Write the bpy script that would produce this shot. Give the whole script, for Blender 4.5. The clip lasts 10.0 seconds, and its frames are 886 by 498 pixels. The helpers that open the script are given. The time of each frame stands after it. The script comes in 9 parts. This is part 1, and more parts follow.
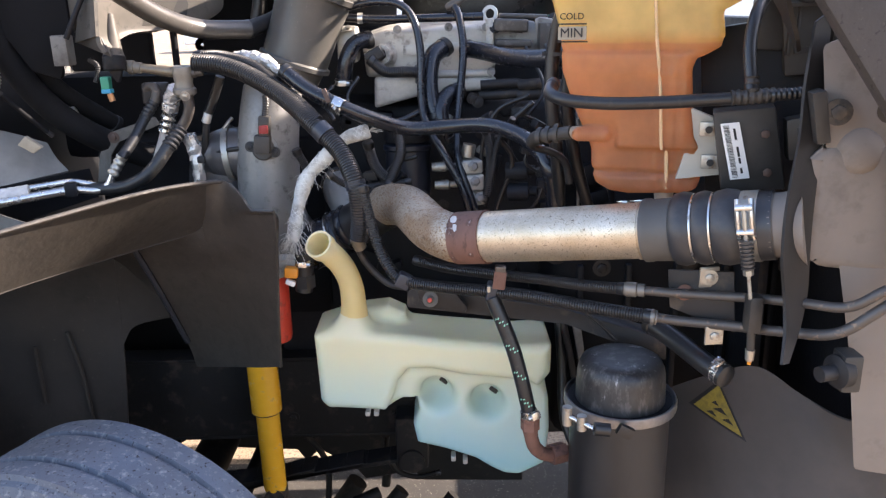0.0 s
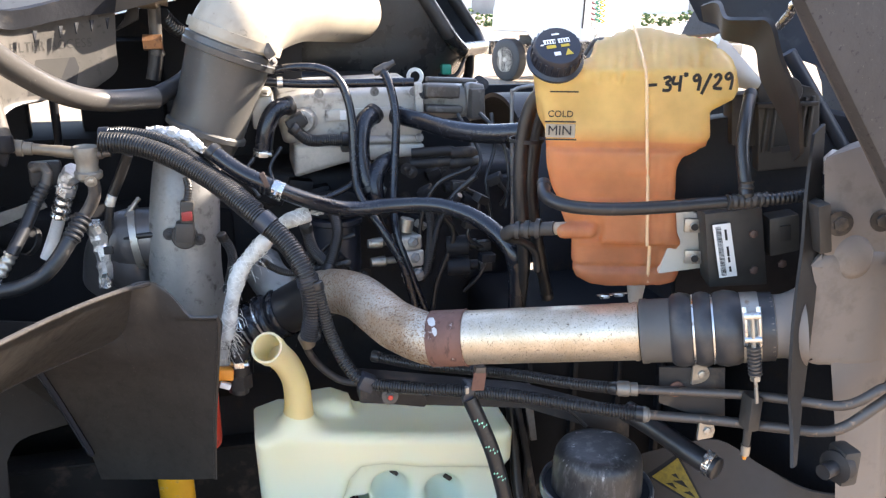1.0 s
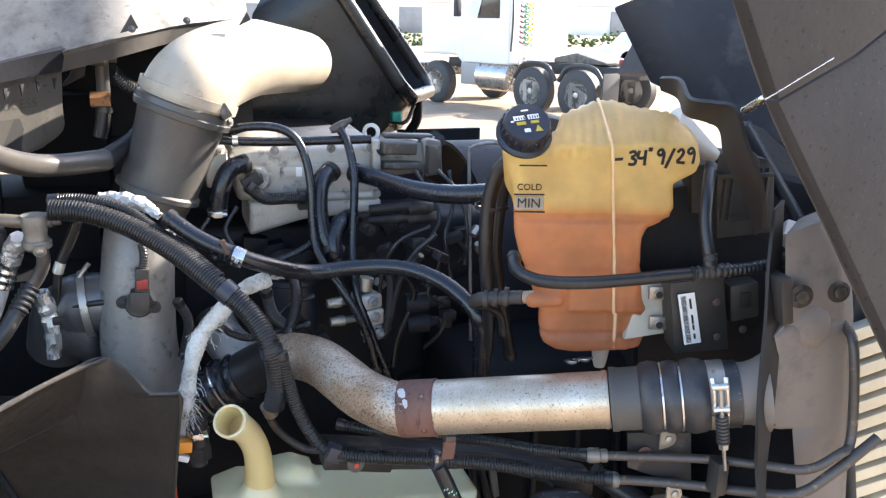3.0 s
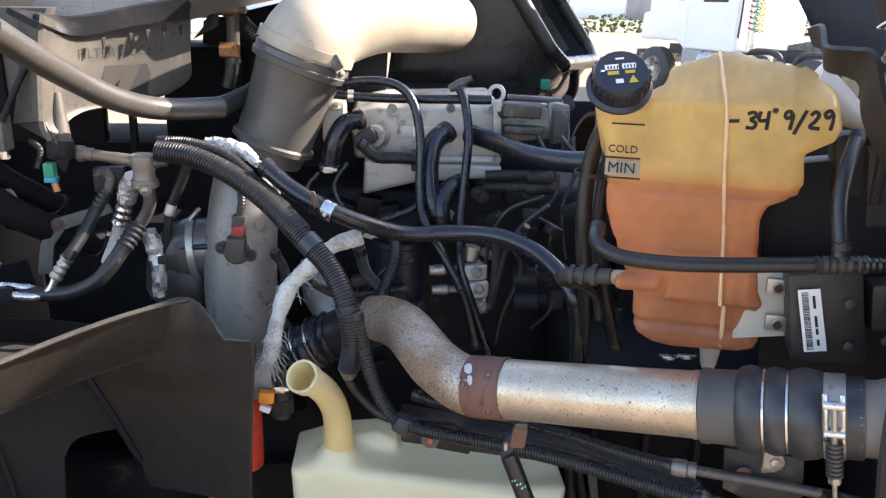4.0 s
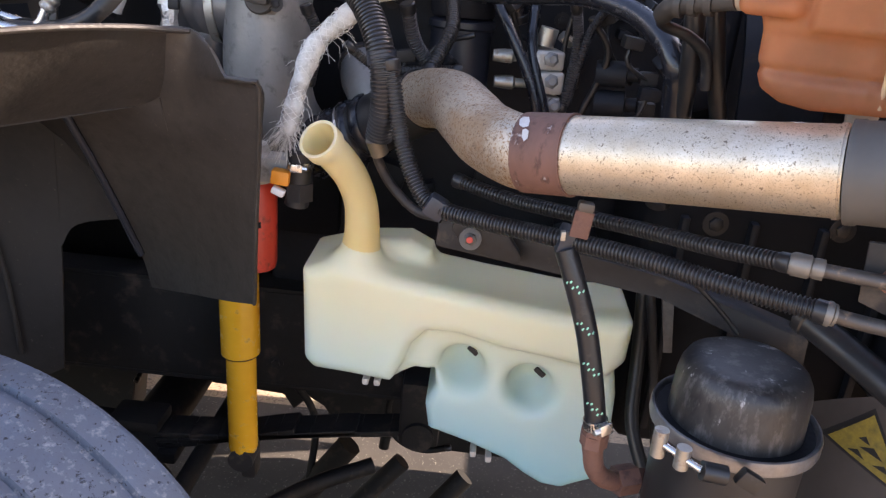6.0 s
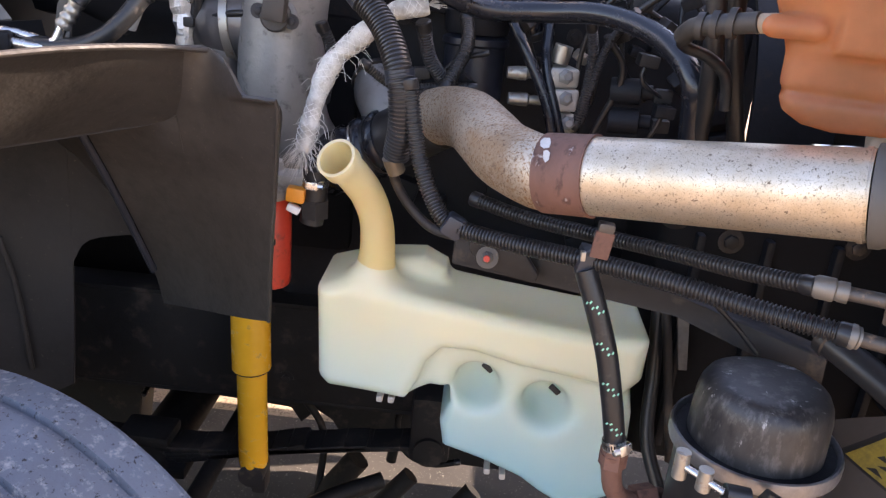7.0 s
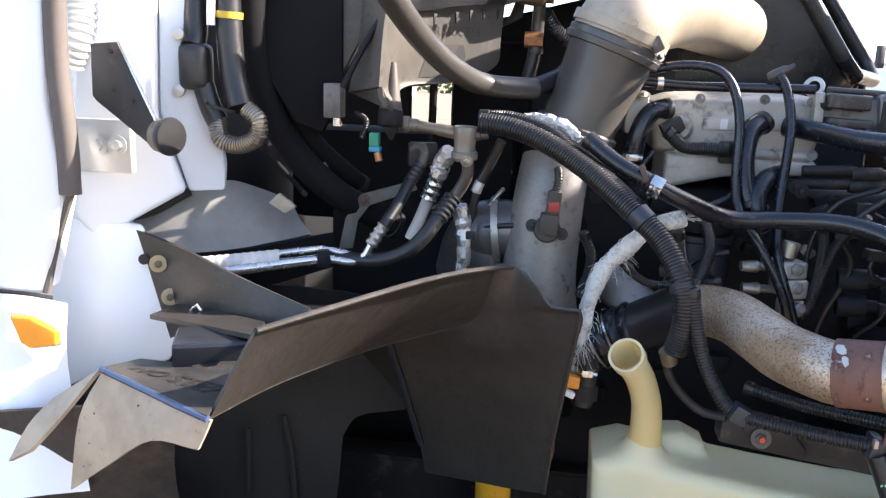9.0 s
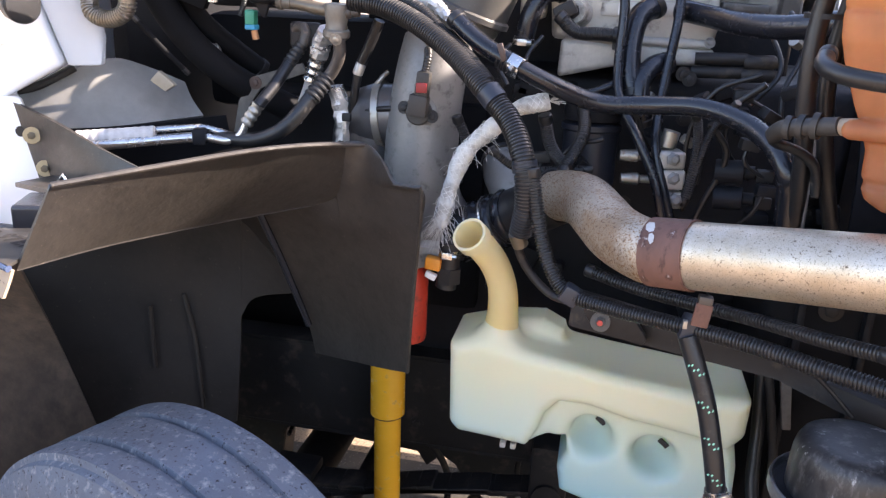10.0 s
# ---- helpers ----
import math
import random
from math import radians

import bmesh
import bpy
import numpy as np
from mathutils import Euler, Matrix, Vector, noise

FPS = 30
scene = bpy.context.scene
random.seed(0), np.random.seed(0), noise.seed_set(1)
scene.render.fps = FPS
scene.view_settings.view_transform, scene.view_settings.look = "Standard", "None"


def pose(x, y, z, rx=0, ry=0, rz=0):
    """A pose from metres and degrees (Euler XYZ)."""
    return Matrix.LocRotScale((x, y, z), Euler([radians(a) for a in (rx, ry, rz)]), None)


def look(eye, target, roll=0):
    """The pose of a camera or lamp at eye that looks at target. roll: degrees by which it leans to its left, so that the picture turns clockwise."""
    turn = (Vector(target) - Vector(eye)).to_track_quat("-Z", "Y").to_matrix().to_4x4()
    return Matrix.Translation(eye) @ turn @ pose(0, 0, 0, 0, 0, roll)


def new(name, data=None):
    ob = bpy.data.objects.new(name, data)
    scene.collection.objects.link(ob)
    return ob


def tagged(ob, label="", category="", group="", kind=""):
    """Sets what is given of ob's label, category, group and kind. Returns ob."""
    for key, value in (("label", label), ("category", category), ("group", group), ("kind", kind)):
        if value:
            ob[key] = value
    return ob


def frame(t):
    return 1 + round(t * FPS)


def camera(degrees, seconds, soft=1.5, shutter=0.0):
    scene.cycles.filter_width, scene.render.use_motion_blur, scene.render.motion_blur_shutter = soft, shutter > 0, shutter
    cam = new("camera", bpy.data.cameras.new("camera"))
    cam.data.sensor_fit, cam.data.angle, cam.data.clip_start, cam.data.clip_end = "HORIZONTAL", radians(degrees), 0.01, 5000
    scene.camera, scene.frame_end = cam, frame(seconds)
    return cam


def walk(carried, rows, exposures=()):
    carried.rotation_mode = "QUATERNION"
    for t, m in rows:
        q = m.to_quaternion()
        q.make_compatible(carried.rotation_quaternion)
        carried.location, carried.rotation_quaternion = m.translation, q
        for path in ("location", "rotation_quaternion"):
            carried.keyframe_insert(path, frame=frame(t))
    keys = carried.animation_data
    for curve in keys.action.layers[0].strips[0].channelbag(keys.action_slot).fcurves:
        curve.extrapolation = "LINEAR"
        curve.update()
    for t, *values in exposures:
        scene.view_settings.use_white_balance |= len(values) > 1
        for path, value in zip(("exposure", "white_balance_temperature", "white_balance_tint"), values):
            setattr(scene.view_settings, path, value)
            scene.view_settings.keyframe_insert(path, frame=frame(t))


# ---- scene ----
cam = camera(58.5, 10.0, soft=1.3)
PATH = [
    (0, (-0.01, 0.034, 1.717), (-0.011, 1.946, 1.131), -1.3),
    (0.2, (-0.118, 0.095, 1.760), (-0.036, 1.992, 1.132), -0.9),
    (0.5, (-0.208, 0.137, 1.804), (-0.033, 2.033, 1.191), -1.3),
    (0.7, (-0.271, 0.164, 1.831), (0.027, 2.039, 1.201), -0.7),
    (1, (-0.281, 0.219, 1.871), (0.183, 2.069, 1.271), 0.3),
    (1.5, (-0.312, 0.249, 1.903), (0.259, 2.086, 1.355), 1.5),
    (2, (-0.345, 0.272, 1.946), (0.322, 2.084, 1.421), 0.8),
    (3.3, (-0.328, 0.268, 1.957), (0.275, 2.09, 1.394), 1.2),
    (3.5, (-0.268, 0.278, 1.935), (0.164, 2.153, 1.389), 0.6),
    (3.7, (-0.199, 0.303, 1.922), (0.102, 2.188, 1.323), 1.3),
    (4, (-0.109, 0.328, 1.89), (0.017, 2.232, 1.293), 1.3),
    (4.2, (-0.086, 0.344, 1.848), (-0.054, 2.255, 1.261), 1.7),
    (4.5, (-0.053, 0.375, 1.762), (-0.162, 2.261, 1.107), 0.9),
    (4.7, (-0.032, 0.394, 1.708), (-0.175, 2.267, 1.020), 2.2),
    (5, (-0.034, 0.451, 1.639), (-0.175, 2.275, 0.83), 1.8),
    (5.2, (-0.025, 0.475, 1.595), (-0.159, 2.301, 0.791), 3.0),
    (6.5, (-0.056, 0.524, 1.54), (-0.112, 2.385, 0.81), 5.2),
    (7, (-0.07, 0.524, 1.556), (-0.132, 2.385, 0.824), 5.1),
    (7.3, (-0.096, 0.530, 1.558), (-0.229, 2.386, 0.824), 5.4),
    (7.5, (-0.135, 0.51, 1.583), (-0.363, 2.377, 0.902), 3.7),
    (7.7, (-0.214, 0.461, 1.631), (-0.454, 2.346, 1.006), 3.5),
    (8, (-0.334, 0.41, 1.667), (-0.624, 2.32, 1.151), 2.2),
    (8.5, (-0.422, 0.354, 1.709), (-0.679, 2.288, 1.271), 2.3),
    (9, (-0.417, 0.325, 1.707), (-0.67, 2.259, 1.265), 1.9),
    (9.3, (-0.382, 0.324, 1.657), (-0.626, 2.225, 1.084), 1.9),
    (9.5, (-0.3, 0.336, 1.635), (-0.562, 2.21, 0.988), 1.1),
    (10, (-0.068, 0.361, 1.646), (-0.434, 2.223, 1.012), 2.6),
]
EXPOSURE = 2.2
walk(cam, [(t, look(eye, target, roll)) for t, eye, target, roll in PATH], [(t, EXPOSURE + e, k, tint) for t, e, k, tint in ((0.0, 0.05, 6750, 19), (0.5, 0.46, 6600, 15), (1.0, 0.34, 6600, 15), (2.2, 0.34, 6350, 12), (3.3, -0.02, 6550, 14), (4.5, -0.12, 6700, 17), (5.1, -0.05, 6850, 18), (6.4, 0.2, 7250, 26), (7.0, 0.24, 7200, 26), (7.5, 0.42, 6900, 25), (8.0, 0.34, 6700, 21), (8.5, 0.03, 6500, 16), (9.0, -0.18, 6450, 16), (9.5, -0.26, 6650, 17), (10.0, 0.14, 6750, 22))])

# ---- light ----
SUN_DIR = Vector((0.830, 0.225, 0.505)).normalized()
world = bpy.data.worlds.new("sky")
world.use_nodes = True
scene.world = world
sky_node = world.node_tree.nodes.new("ShaderNodeTexSky")
sky_node.sky_type = "NISHITA"
sky_node.sun_disc = False
sky_node.sun_elevation = math.asin(SUN_DIR.z)
sky_node.sun_rotation = math.atan2(SUN_DIR.x, SUN_DIR.y)
sky_node.dust_density = 1.5
back = world.node_tree.nodes["Background"]
back.inputs["Strength"].default_value = 0.145
world.node_tree.links.new(sky_node.outputs["Color"], back.inputs["Color"])
sun_data = bpy.data.lights.new("sun", "SUN")
sun_data.energy = 5.0
sun_data.angle = radians(0.53)
sun_data.color = (1.0, 0.92, 0.79)
sun = new("sun", sun_data)
sun.matrix_world = look(SUN_DIR * 30, (0, 0, 0))


# ---- materials ----
def mat(name, base, rough=0.5, metal=0.0, var=0.25, scale=25.0, bump=0.08, spots=None, sub=0.0, subcol=None, coat=0.0, stretch=(1, 1, 1), streak=None, spec=0.5):
    """A worn surface: base colour broken up at two scales, optional spots (colour, amount 0..1, scale, roughness)."""
    m = bpy.data.materials.new(name)
    m.use_nodes = True
    nt = m.node_tree
    n, link = nt.nodes, nt.links
    bsdf = n["Principled BSDF"]
    bsdf.inputs["Metallic"].default_value = metal
    bsdf.inputs["Roughness"].default_value = rough
    bsdf.inputs["Coat Weight"].default_value = coat
    bsdf.inputs["Specular IOR Level"].default_value = spec
    tc = n.new("ShaderNodeTexCoord")
    mp = n.new("ShaderNodeMapping")
    mp.inputs["Scale"].default_value = stretch
    link.new(tc.outputs["Object"], mp.inputs["Vector"])

    def noise_node(sc, detail=4.0, rgh=0.6):
        k = n.new("ShaderNodeTexNoise")
        k.inputs["Scale"].default_value = sc
        k.inputs["Detail"].default_value = detail
        k.inputs["Roughness"].default_value = rgh
        link.new(mp.outputs["Vector"], k.inputs["Vector"])
        return k

    def ramp_node(src, lo, hi):
        r = n.new("ShaderNodeMapRange")
        r.inputs["From Min"].default_value = lo
        r.inputs["From Max"].default_value = hi
        link.new(src, r.inputs["Value"])
        return r.outputs["Result"]

    def mix(fac, a, b):
        x = n.new("ShaderNodeMix")
        x.data_type = "RGBA"
        if isinstance(fac, float):
            x.inputs["Factor"].default_value = fac
        else:
            link.new(fac, x.inputs["Factor"])
        for sock, val in (("A", a), ("B", b)):
            k = [i for i in x.inputs if i.name == sock and i.type == "RGBA"][0]
            if isinstance(val, tuple):
                k.default_value = (*val[:3], 1)
            else:
                link.new(val, k)
        return [o for o in x.outputs if o.type == "RGBA"][0]

    big, fine = noise_node(scale * 0.22, 5.0), noise_node(scale * 4, 3.0)
    lo = tuple(max(0.0, c * (1 - var)) for c in base)
    hi = tuple(min(1.0, c * (1 + var)) for c in base)
    col = mix(ramp_node(big.outputs["Fac"], 0.3, 0.7), lo, hi)
    col = mix(ramp_node(fine.outputs["Fac"], 0.35, 0.75), col, mix(0.35, col, hi))
    rough_out = n.new("ShaderNodeMapRange")
    rough_out.inputs["To Min"].default_value = max(0.02, rough - 0.1)
    rough_out.inputs["To Max"].default_value = min(1.0, rough + 0.12)
    link.new(big.outputs["Fac"], rough_out.inputs["Value"])
    rgh = rough_out.outputs["Result"]
    for sp in spots or ():
        scol, amount, sscale, srough, softness = (*sp, 0.14)[:5]
        k = noise_node(sscale, 6.0, 0.65)
        f = ramp_node(k.outputs["Fac"], 0.69 - 0.30 * amount - softness / 2, 0.69 - 0.30 * amount + softness / 2)
        col = mix(f, col, scol)
        mr = n.new("ShaderNodeMix")
        link.new(f, mr.inputs[0])
        link.new(rgh, mr.inputs[2])
        mr.inputs[3].default_value = srough
        rgh = mr.outputs[0]
        if metal > 0:
            mm = n.new("ShaderNodeMapRange")
            mm.inputs["To Min"].default_value = metal
            mm.inputs["To Max"].default_value = metal * 0.1
            link.new(f, mm.inputs["Value"])
            link.new(mm.outputs["Result"], bsdf.inputs["Metallic"])
    link.new(col, bsdf.inputs["Base Color"])
    link.new(rgh, bsdf.inputs["Roughness"])
    if sub:
        bsdf.inputs["Subsurface Weight"].default_value = sub
        bsdf.inputs["Subsurface Radius"].default_value = subcol or (0.03, 0.03, 0.025)
        bsdf.inputs["Subsurface Scale"].default_value = 1.0
    if bump:
        b = n.new("ShaderNodeBump")
        b.inputs["Strength"].default_value = bump
        b.inputs["Distance"].default_value = 0.002
        link.new(fine.outputs["Fac"], b.inputs["Height"])
        link.new(b.outputs["Normal"], bsdf.inputs["Normal"])
    return m


rubber = mat("black_rubber", (0.014, 0.014, 0.015), 0.36, var=0.3, spots=[((0.05, 0.042, 0.036), 0.10, 60, 0.75)])
hose_blue = mat("smooth_rubber_hose", (0.011, 0.012, 0.016), 0.24, var=0.3, spots=[((0.05, 0.045, 0.04), 0.06, 70, 0.7)])
loom = mat("loom_plastic", (0.020, 0.0195, 0.020), 0.33, var=0.3, spots=[((0.05, 0.042, 0.036), 0.08, 50, 0.7)])
plastic = mat("dusty_black_plastic", (0.026, 0.024, 0.022), 0.5, var=0.35, scale=14, spots=[((0.060, 0.050, 0.042), 0.30, 9, 0.7, 0.3)])
liner_plastic = mat("liner_plastic", (0.034, 0.0300, 0.0265), 0.31, var=0.35, scale=12, bump=0.5, spots=[((0.054, 0.0455, 0.038), 0.42, 4, 0.5, 0.45), ((0.016, 0.014, 0.013), 0.30, 3.2, 0.5, 0.35), ((0.020, 0.017, 0.015), 0.16, 42, 0.5, 0.3), ((0.10, 0.085, 0.07), 0.12, 210, 0.7, 0.05)])
# Base darkened to paint in the arch's inner shade; mud spots over it.
arch_black = mat("muddy_darkened_plastic", (0.021, 0.0185, 0.017), 0.72, var=0.5, scale=14, bump=0.4, spec=0.3, spots=[((0.034, 0.029, 0.025), 0.30, 8, 0.85, 0.3), ((0.07, 0.058, 0.048), 0.06, 110, 0.9, 0.05)])
gloss_plastic = mat("clean_black_plastic", (0.022, 0.023, 0.028), 0.24, var=0.2, scale=14)
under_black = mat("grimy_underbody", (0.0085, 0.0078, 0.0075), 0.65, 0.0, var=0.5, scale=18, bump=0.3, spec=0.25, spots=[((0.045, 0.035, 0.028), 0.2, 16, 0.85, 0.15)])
ferrule_metal = mat("dull_ferrule", (0.17, 0.155, 0.135), 0.45, 0.5, var=0.3)
dark_metal = mat("dark_grimy_metal", (0.022, 0.0205, 0.021), 0.55, 0.3, var=0.5, scale=18, bump=0.25, spots=[((0.10, 0.075, 0.055), 0.22, 14, 0.85)])
engine_black = mat("engine_black_paint", (0.0105, 0.011, 0.0135), 0.55, 0.0, var=0.5, scale=20, bump=0.4, spec=0.22, spots=[((0.03, 0.025, 0.02), 0.15, 25, 0.8)])
alu_cast = mat("cast_aluminium", (0.46, 0.44, 0.40), 0.5, 0.45, var=0.25, scale=30, bump=0.35, spots=[((0.16, 0.14, 0.12), 0.25, 18, 0.8)])
cast_dark = mat("dark_brown_casting", (0.075, 0.066, 0.058), 0.45, 0.3, var=0.3, scale=24, bump=0.4, spots=[((0.16, 0.14, 0.12), 0.2, 30, 0.6)])
cast_grey = mat("grey_casting", (0.235, 0.228, 0.217), 0.48, 0.4, var=0.22, scale=24, bump=0.4, spots=[((0.10, 0.09, 0.085), 0.2, 30, 0.8)])
alu_pipe = mat("weathered_aluminised_tube", (0.63, 0.545, 0.43), 0.30, 0.80, var=0.12, scale=30, bump=0.10,
               spots=[((0.46, 0.35, 0.22), 0.36, 16, 0.5, 0.4), ((0.30, 0.25, 0.19), 0.26, 330, 0.6, 0.06), ((0.22, 0.17, 0.125), 0.19, 170, 0.7, 0.05), ((0.40, 0.32, 0.23), 0.33, 700, 0.6, 0.08)])
alu_elbow = mat("stained_aluminised_elbow", (0.52, 0.47, 0.39), 0.36, 0.68, var=0.2, scale=30, bump=0.12,
                spots=[((0.24, 0.14, 0.08), 0.30, 9, 0.75, 0.25), ((0.36, 0.24, 0.14), 0.40, 8, 0.6, 0.35), ((0.30, 0.17, 0.085), 0.38, 230, 0.8, 0.10), ((0.15, 0.085, 0.05), 0.30, 280, 0.85, 0.06), ((0.12, 0.07, 0.045), 0.14, 90, 0.85, 0.08)])
brown_cap = mat("brown_fitting_cap", (0.075, 0.045, 0.035), 0.55, var=0.3, scale=30, bump=0.3)
rust = mat("rust_brown_steel", (0.15, 0.075, 0.055), 0.7, 0.2, var=0.35, scale=30, bump=0.4, spots=[((0.07, 0.035, 0.03), 0.35, 40, 0.85)])
rust_band = mat("rust_band_with_worn_paint", (0.15, 0.075, 0.055), 0.65, 0.2, var=0.35, scale=30, bump=0.4, spots=[((0.07, 0.035, 0.03), 0.35, 40, 0.85), ((0.55, 0.51, 0.48), 0.20, 38, 0.7, 0.08)], stretch=(1, 1, 0.45))
steel = mat("bright_steel", (0.62, 0.60, 0.57), 0.25, 0.95, var=0.15, spots=[((0.25, 0.2, 0.16), 0.15, 80, 0.6)])
zinc = mat("zinc_plated", (0.38, 0.36, 0.32), 0.38, 0.8, var=0.2, spots=[((0.22, 0.15, 0.10), 0.22, 60, 0.7)])
line_metal = mat("painted_ac_line", (0.085, 0.075, 0.068), 0.45, 0.45, var=0.25, spots=[((0.30, 0.2, 0.13), 0.12, 60, 0.8)])
brass = mat("brass_fitting", (0.19, 0.16, 0.12), 0.45, 0.6, var=0.25)
copper = mat("copper_tarnished", (0.38, 0.19, 0.09), 0.45, 0.7, var=0.3, spots=[((0.08, 0.05, 0.04), 0.3, 40, 0.8)])
canister = mat("worn_black_canister", (0.018, 0.017, 0.018), 0.34, 0.1, var=0.4, scale=30, bump=0.15, spots=[((0.065, 0.060, 0.056), 0.26, 15, 0.6, 0.35), ((0.040, 0.036, 0.034), 0.40, 150, 0.45, 0.3), ((0.12, 0.112, 0.106), 0.24, 70, 0.5, 0.2), ((0.34, 0.33, 0.32), 0.10, 40, 0.34, 0.05)], stretch=(1, 1, 0.45))
clamp_steel = mat("dull_clamp_steel", (0.25, 0.25, 0.26), 0.3, 0.9, var=0.25, scale=40, spots=[((0.12, 0.10, 0.085), 0.3, 18, 0.6, 0.35)])
old_yellow = mat("weathered_yellow_sticker", (0.31, 0.225, 0.035), 0.6, var=0.3, scale=40, spots=[((0.10, 0.08, 0.03), 0.34, 70, 0.6, 0.4)])
canister_bowl = mat("dark_canister_bowl", (0.013, 0.0125, 0.0135), 0.42, var=0.3, scale=20, spots=[((0.045, 0.038, 0.033), 0.3, 9, 0.7, 0.4)], stretch=(1, 1, 0.3))
shock_yellow = mat("yellow_shock_paint", (0.80, 0.41, 0.028), 0.24, var=0.12, scale=10, spots=[((0.30, 0.17, 0.03), 0.12, 40, 0.6)])
red_paint = mat("red_filter_paint", (0.52, 0.045, 0.022), 0.42, var=0.2, spots=[((0.12, 0.03, 0.02), 0.2, 30, 0.7)])
orange_plastic = mat("orange_plastic", (0.75, 0.28, 0.03), 0.45, var=0.15)
# Blue-grey base: a tint of sky light put into black rubber.
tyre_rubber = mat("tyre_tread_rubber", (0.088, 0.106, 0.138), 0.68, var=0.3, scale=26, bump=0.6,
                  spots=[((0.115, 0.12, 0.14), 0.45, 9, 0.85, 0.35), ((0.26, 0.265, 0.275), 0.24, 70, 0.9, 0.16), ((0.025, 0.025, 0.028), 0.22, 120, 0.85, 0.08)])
white_paint = mat("white_cab_paint", (0.80, 0.82, 0.84), 0.3, var=0.04, scale=4, bump=0.0, coat=0.4)
cab_grey = mat("grey_cab_inner_paint", (0.52, 0.53, 0.52), 0.5, var=0.08, scale=6, spots=[((0.25, 0.22, 0.19), 0.15, 12, 0.8)])
galv = mat("galvanised_plate", (0.55, 0.54, 0.51), 0.45, 0.6, var=0.12)
seal_rubber = mat("weatherstrip_rubber", (0.10, 0.085, 0.075), 0.7, var=0.2)
hood_inner = mat("hood_fibreglass_inner", (0.040, 0.034, 0.031), 0.66, var=0.25, scale=14, bump=0.5, spots=[((0.036, 0.031, 0.028), 0.3, 8, 0.75, 0.3), ((0.020, 0.017, 0.016), 0.20, 95, 0.8, 0.08), ((0.075, 0.066, 0.058), 0.10, 160, 0.8, 0.05)])
hood_dark = mat("hood_dark_inner", (0.020, 0.024, 0.034), 0.5, var=0.5, scale=9, bump=0.3, spots=[((0.06, 0.06, 0.065), 0.2, 12, 0.7)])
rad_plastic = mat("dusty_grey_end_tank", (0.19, 0.160, 0.137), 0.6, var=0.12, scale=14, spots=[((0.16, 0.135, 0.115), 0.25, 18, 0.8)])
shield = mat("dusty_splash_shield", (0.054, 0.044, 0.038), 0.7, var=0.3, scale=8, spots=[((0.085, 0.069, 0.060), 0.42, 3.2, 0.85, 0.5), ((0.06, 0.05, 0.044), 0.3, 22, 0.8, 0.3)])
insulation = mat("grey_insulation", (0.22, 0.215, 0.20), 0.7, var=0.2, scale=10, spots=[((0.13, 0.125, 0.115), 0.3, 6, 0.8, 0.35)])
yellow_sign = mat("yellow_sticker", (0.52, 0.36, 0.03), 0.5, var=0.1)
worn_paint = mat("worn_white_paint", (0.52, 0.50, 0.48), 0.7, var=0.3, scale=60)
white_label = mat("white_label", (0.78, 0.77, 0.76), 0.5, var=0.04)
ink = mat("black_ink", (0.012, 0.011, 0.011), 0.6, var=0.1)
# Base darkened for the shade under the truck; gravel specks on top.
asphalt = mat("shadow_dark_asphalt", (0.050, 0.044, 0.038), 0.9, var=0.3, scale=4, bump=0.8, spec=0.3, spots=[((0.030, 0.027, 0.024), 0.35, 3, 0.8, 0.25), ((0.20, 0.18, 0.155), 0.16, 130, 0.9, 0.06)])
duct_beige = mat("beige_duct_plastic", (0.36, 0.31, 0.235), 0.42, var=0.14, scale=8, spots=[((0.26, 0.21, 0.15), 0.32, 9, 0.6, 0.3), ((0.18, 0.145, 0.105), 0.12, 60, 0.7, 0.08)])
duct_dusty = mat("dusty_duct_plastic", (0.070, 0.067, 0.062), 0.30, var=0.3, scale=12, spots=[((0.10, 0.092, 0.08), 0.34, 9, 0.42, 0.35), ((0.22, 0.20, 0.175), 0.08, 200, 0.7, 0.05)])
duct_black = mat("black_duct_plastic", (0.020, 0.019, 0.018), 0.26, var=0.3, scale=12, spots=[((0.05, 0.044, 0.038), 0.3, 10, 0.5, 0.3), ((0.14, 0.125, 0.11), 0.06, 200, 0.7, 0.04)])
# Black plastic lifted towards grey so that the pipe looks sunlit.
vent_grey = mat("greyed_pipe_plastic", (0.056, 0.051, 0.046), 0.33, var=0.2, scale=12, spots=[((0.16, 0.15, 0.14), 0.10, 160, 0.7, 0.05)])
# Colour and gloss cut so that lit parts look shaded.
dull_black = mat("shade_dulled_black", (0.009, 0.009, 0.010), 0.75, var=0.3, spec=0.12)
spout_grey = mat("cloudy_spout", (0.44, 0.42, 0.38), 0.4, var=0.15, sub=0.4)
conduit_metal = mat("dull_flex_conduit", (0.34, 0.30, 0.24), 0.34, 0.85, var=0.25, spots=[((0.08, 0.07, 0.06), 0.25, 60, 0.6, 0.2)])
cowl_grey = mat("grey_cowl_plastic", (0.15, 0.14, 0.125), 0.6, var=0.2, scale=10, spots=[((0.055, 0.05, 0.045), 0.42, 9, 0.8, 0.22), ((0.09, 0.082, 0.072), 0.2, 60, 0.8, 0.1)])
airbox_grey = mat("airbox_plastic", (0.052, 0.046, 0.038), 0.5, var=0.2, scale=10, spots=[((0.10, 0.086, 0.072), 0.3, 9, 0.7, 0.3), ((0.03, 0.026, 0.022), 0.2, 40, 0.7, 0.1)])
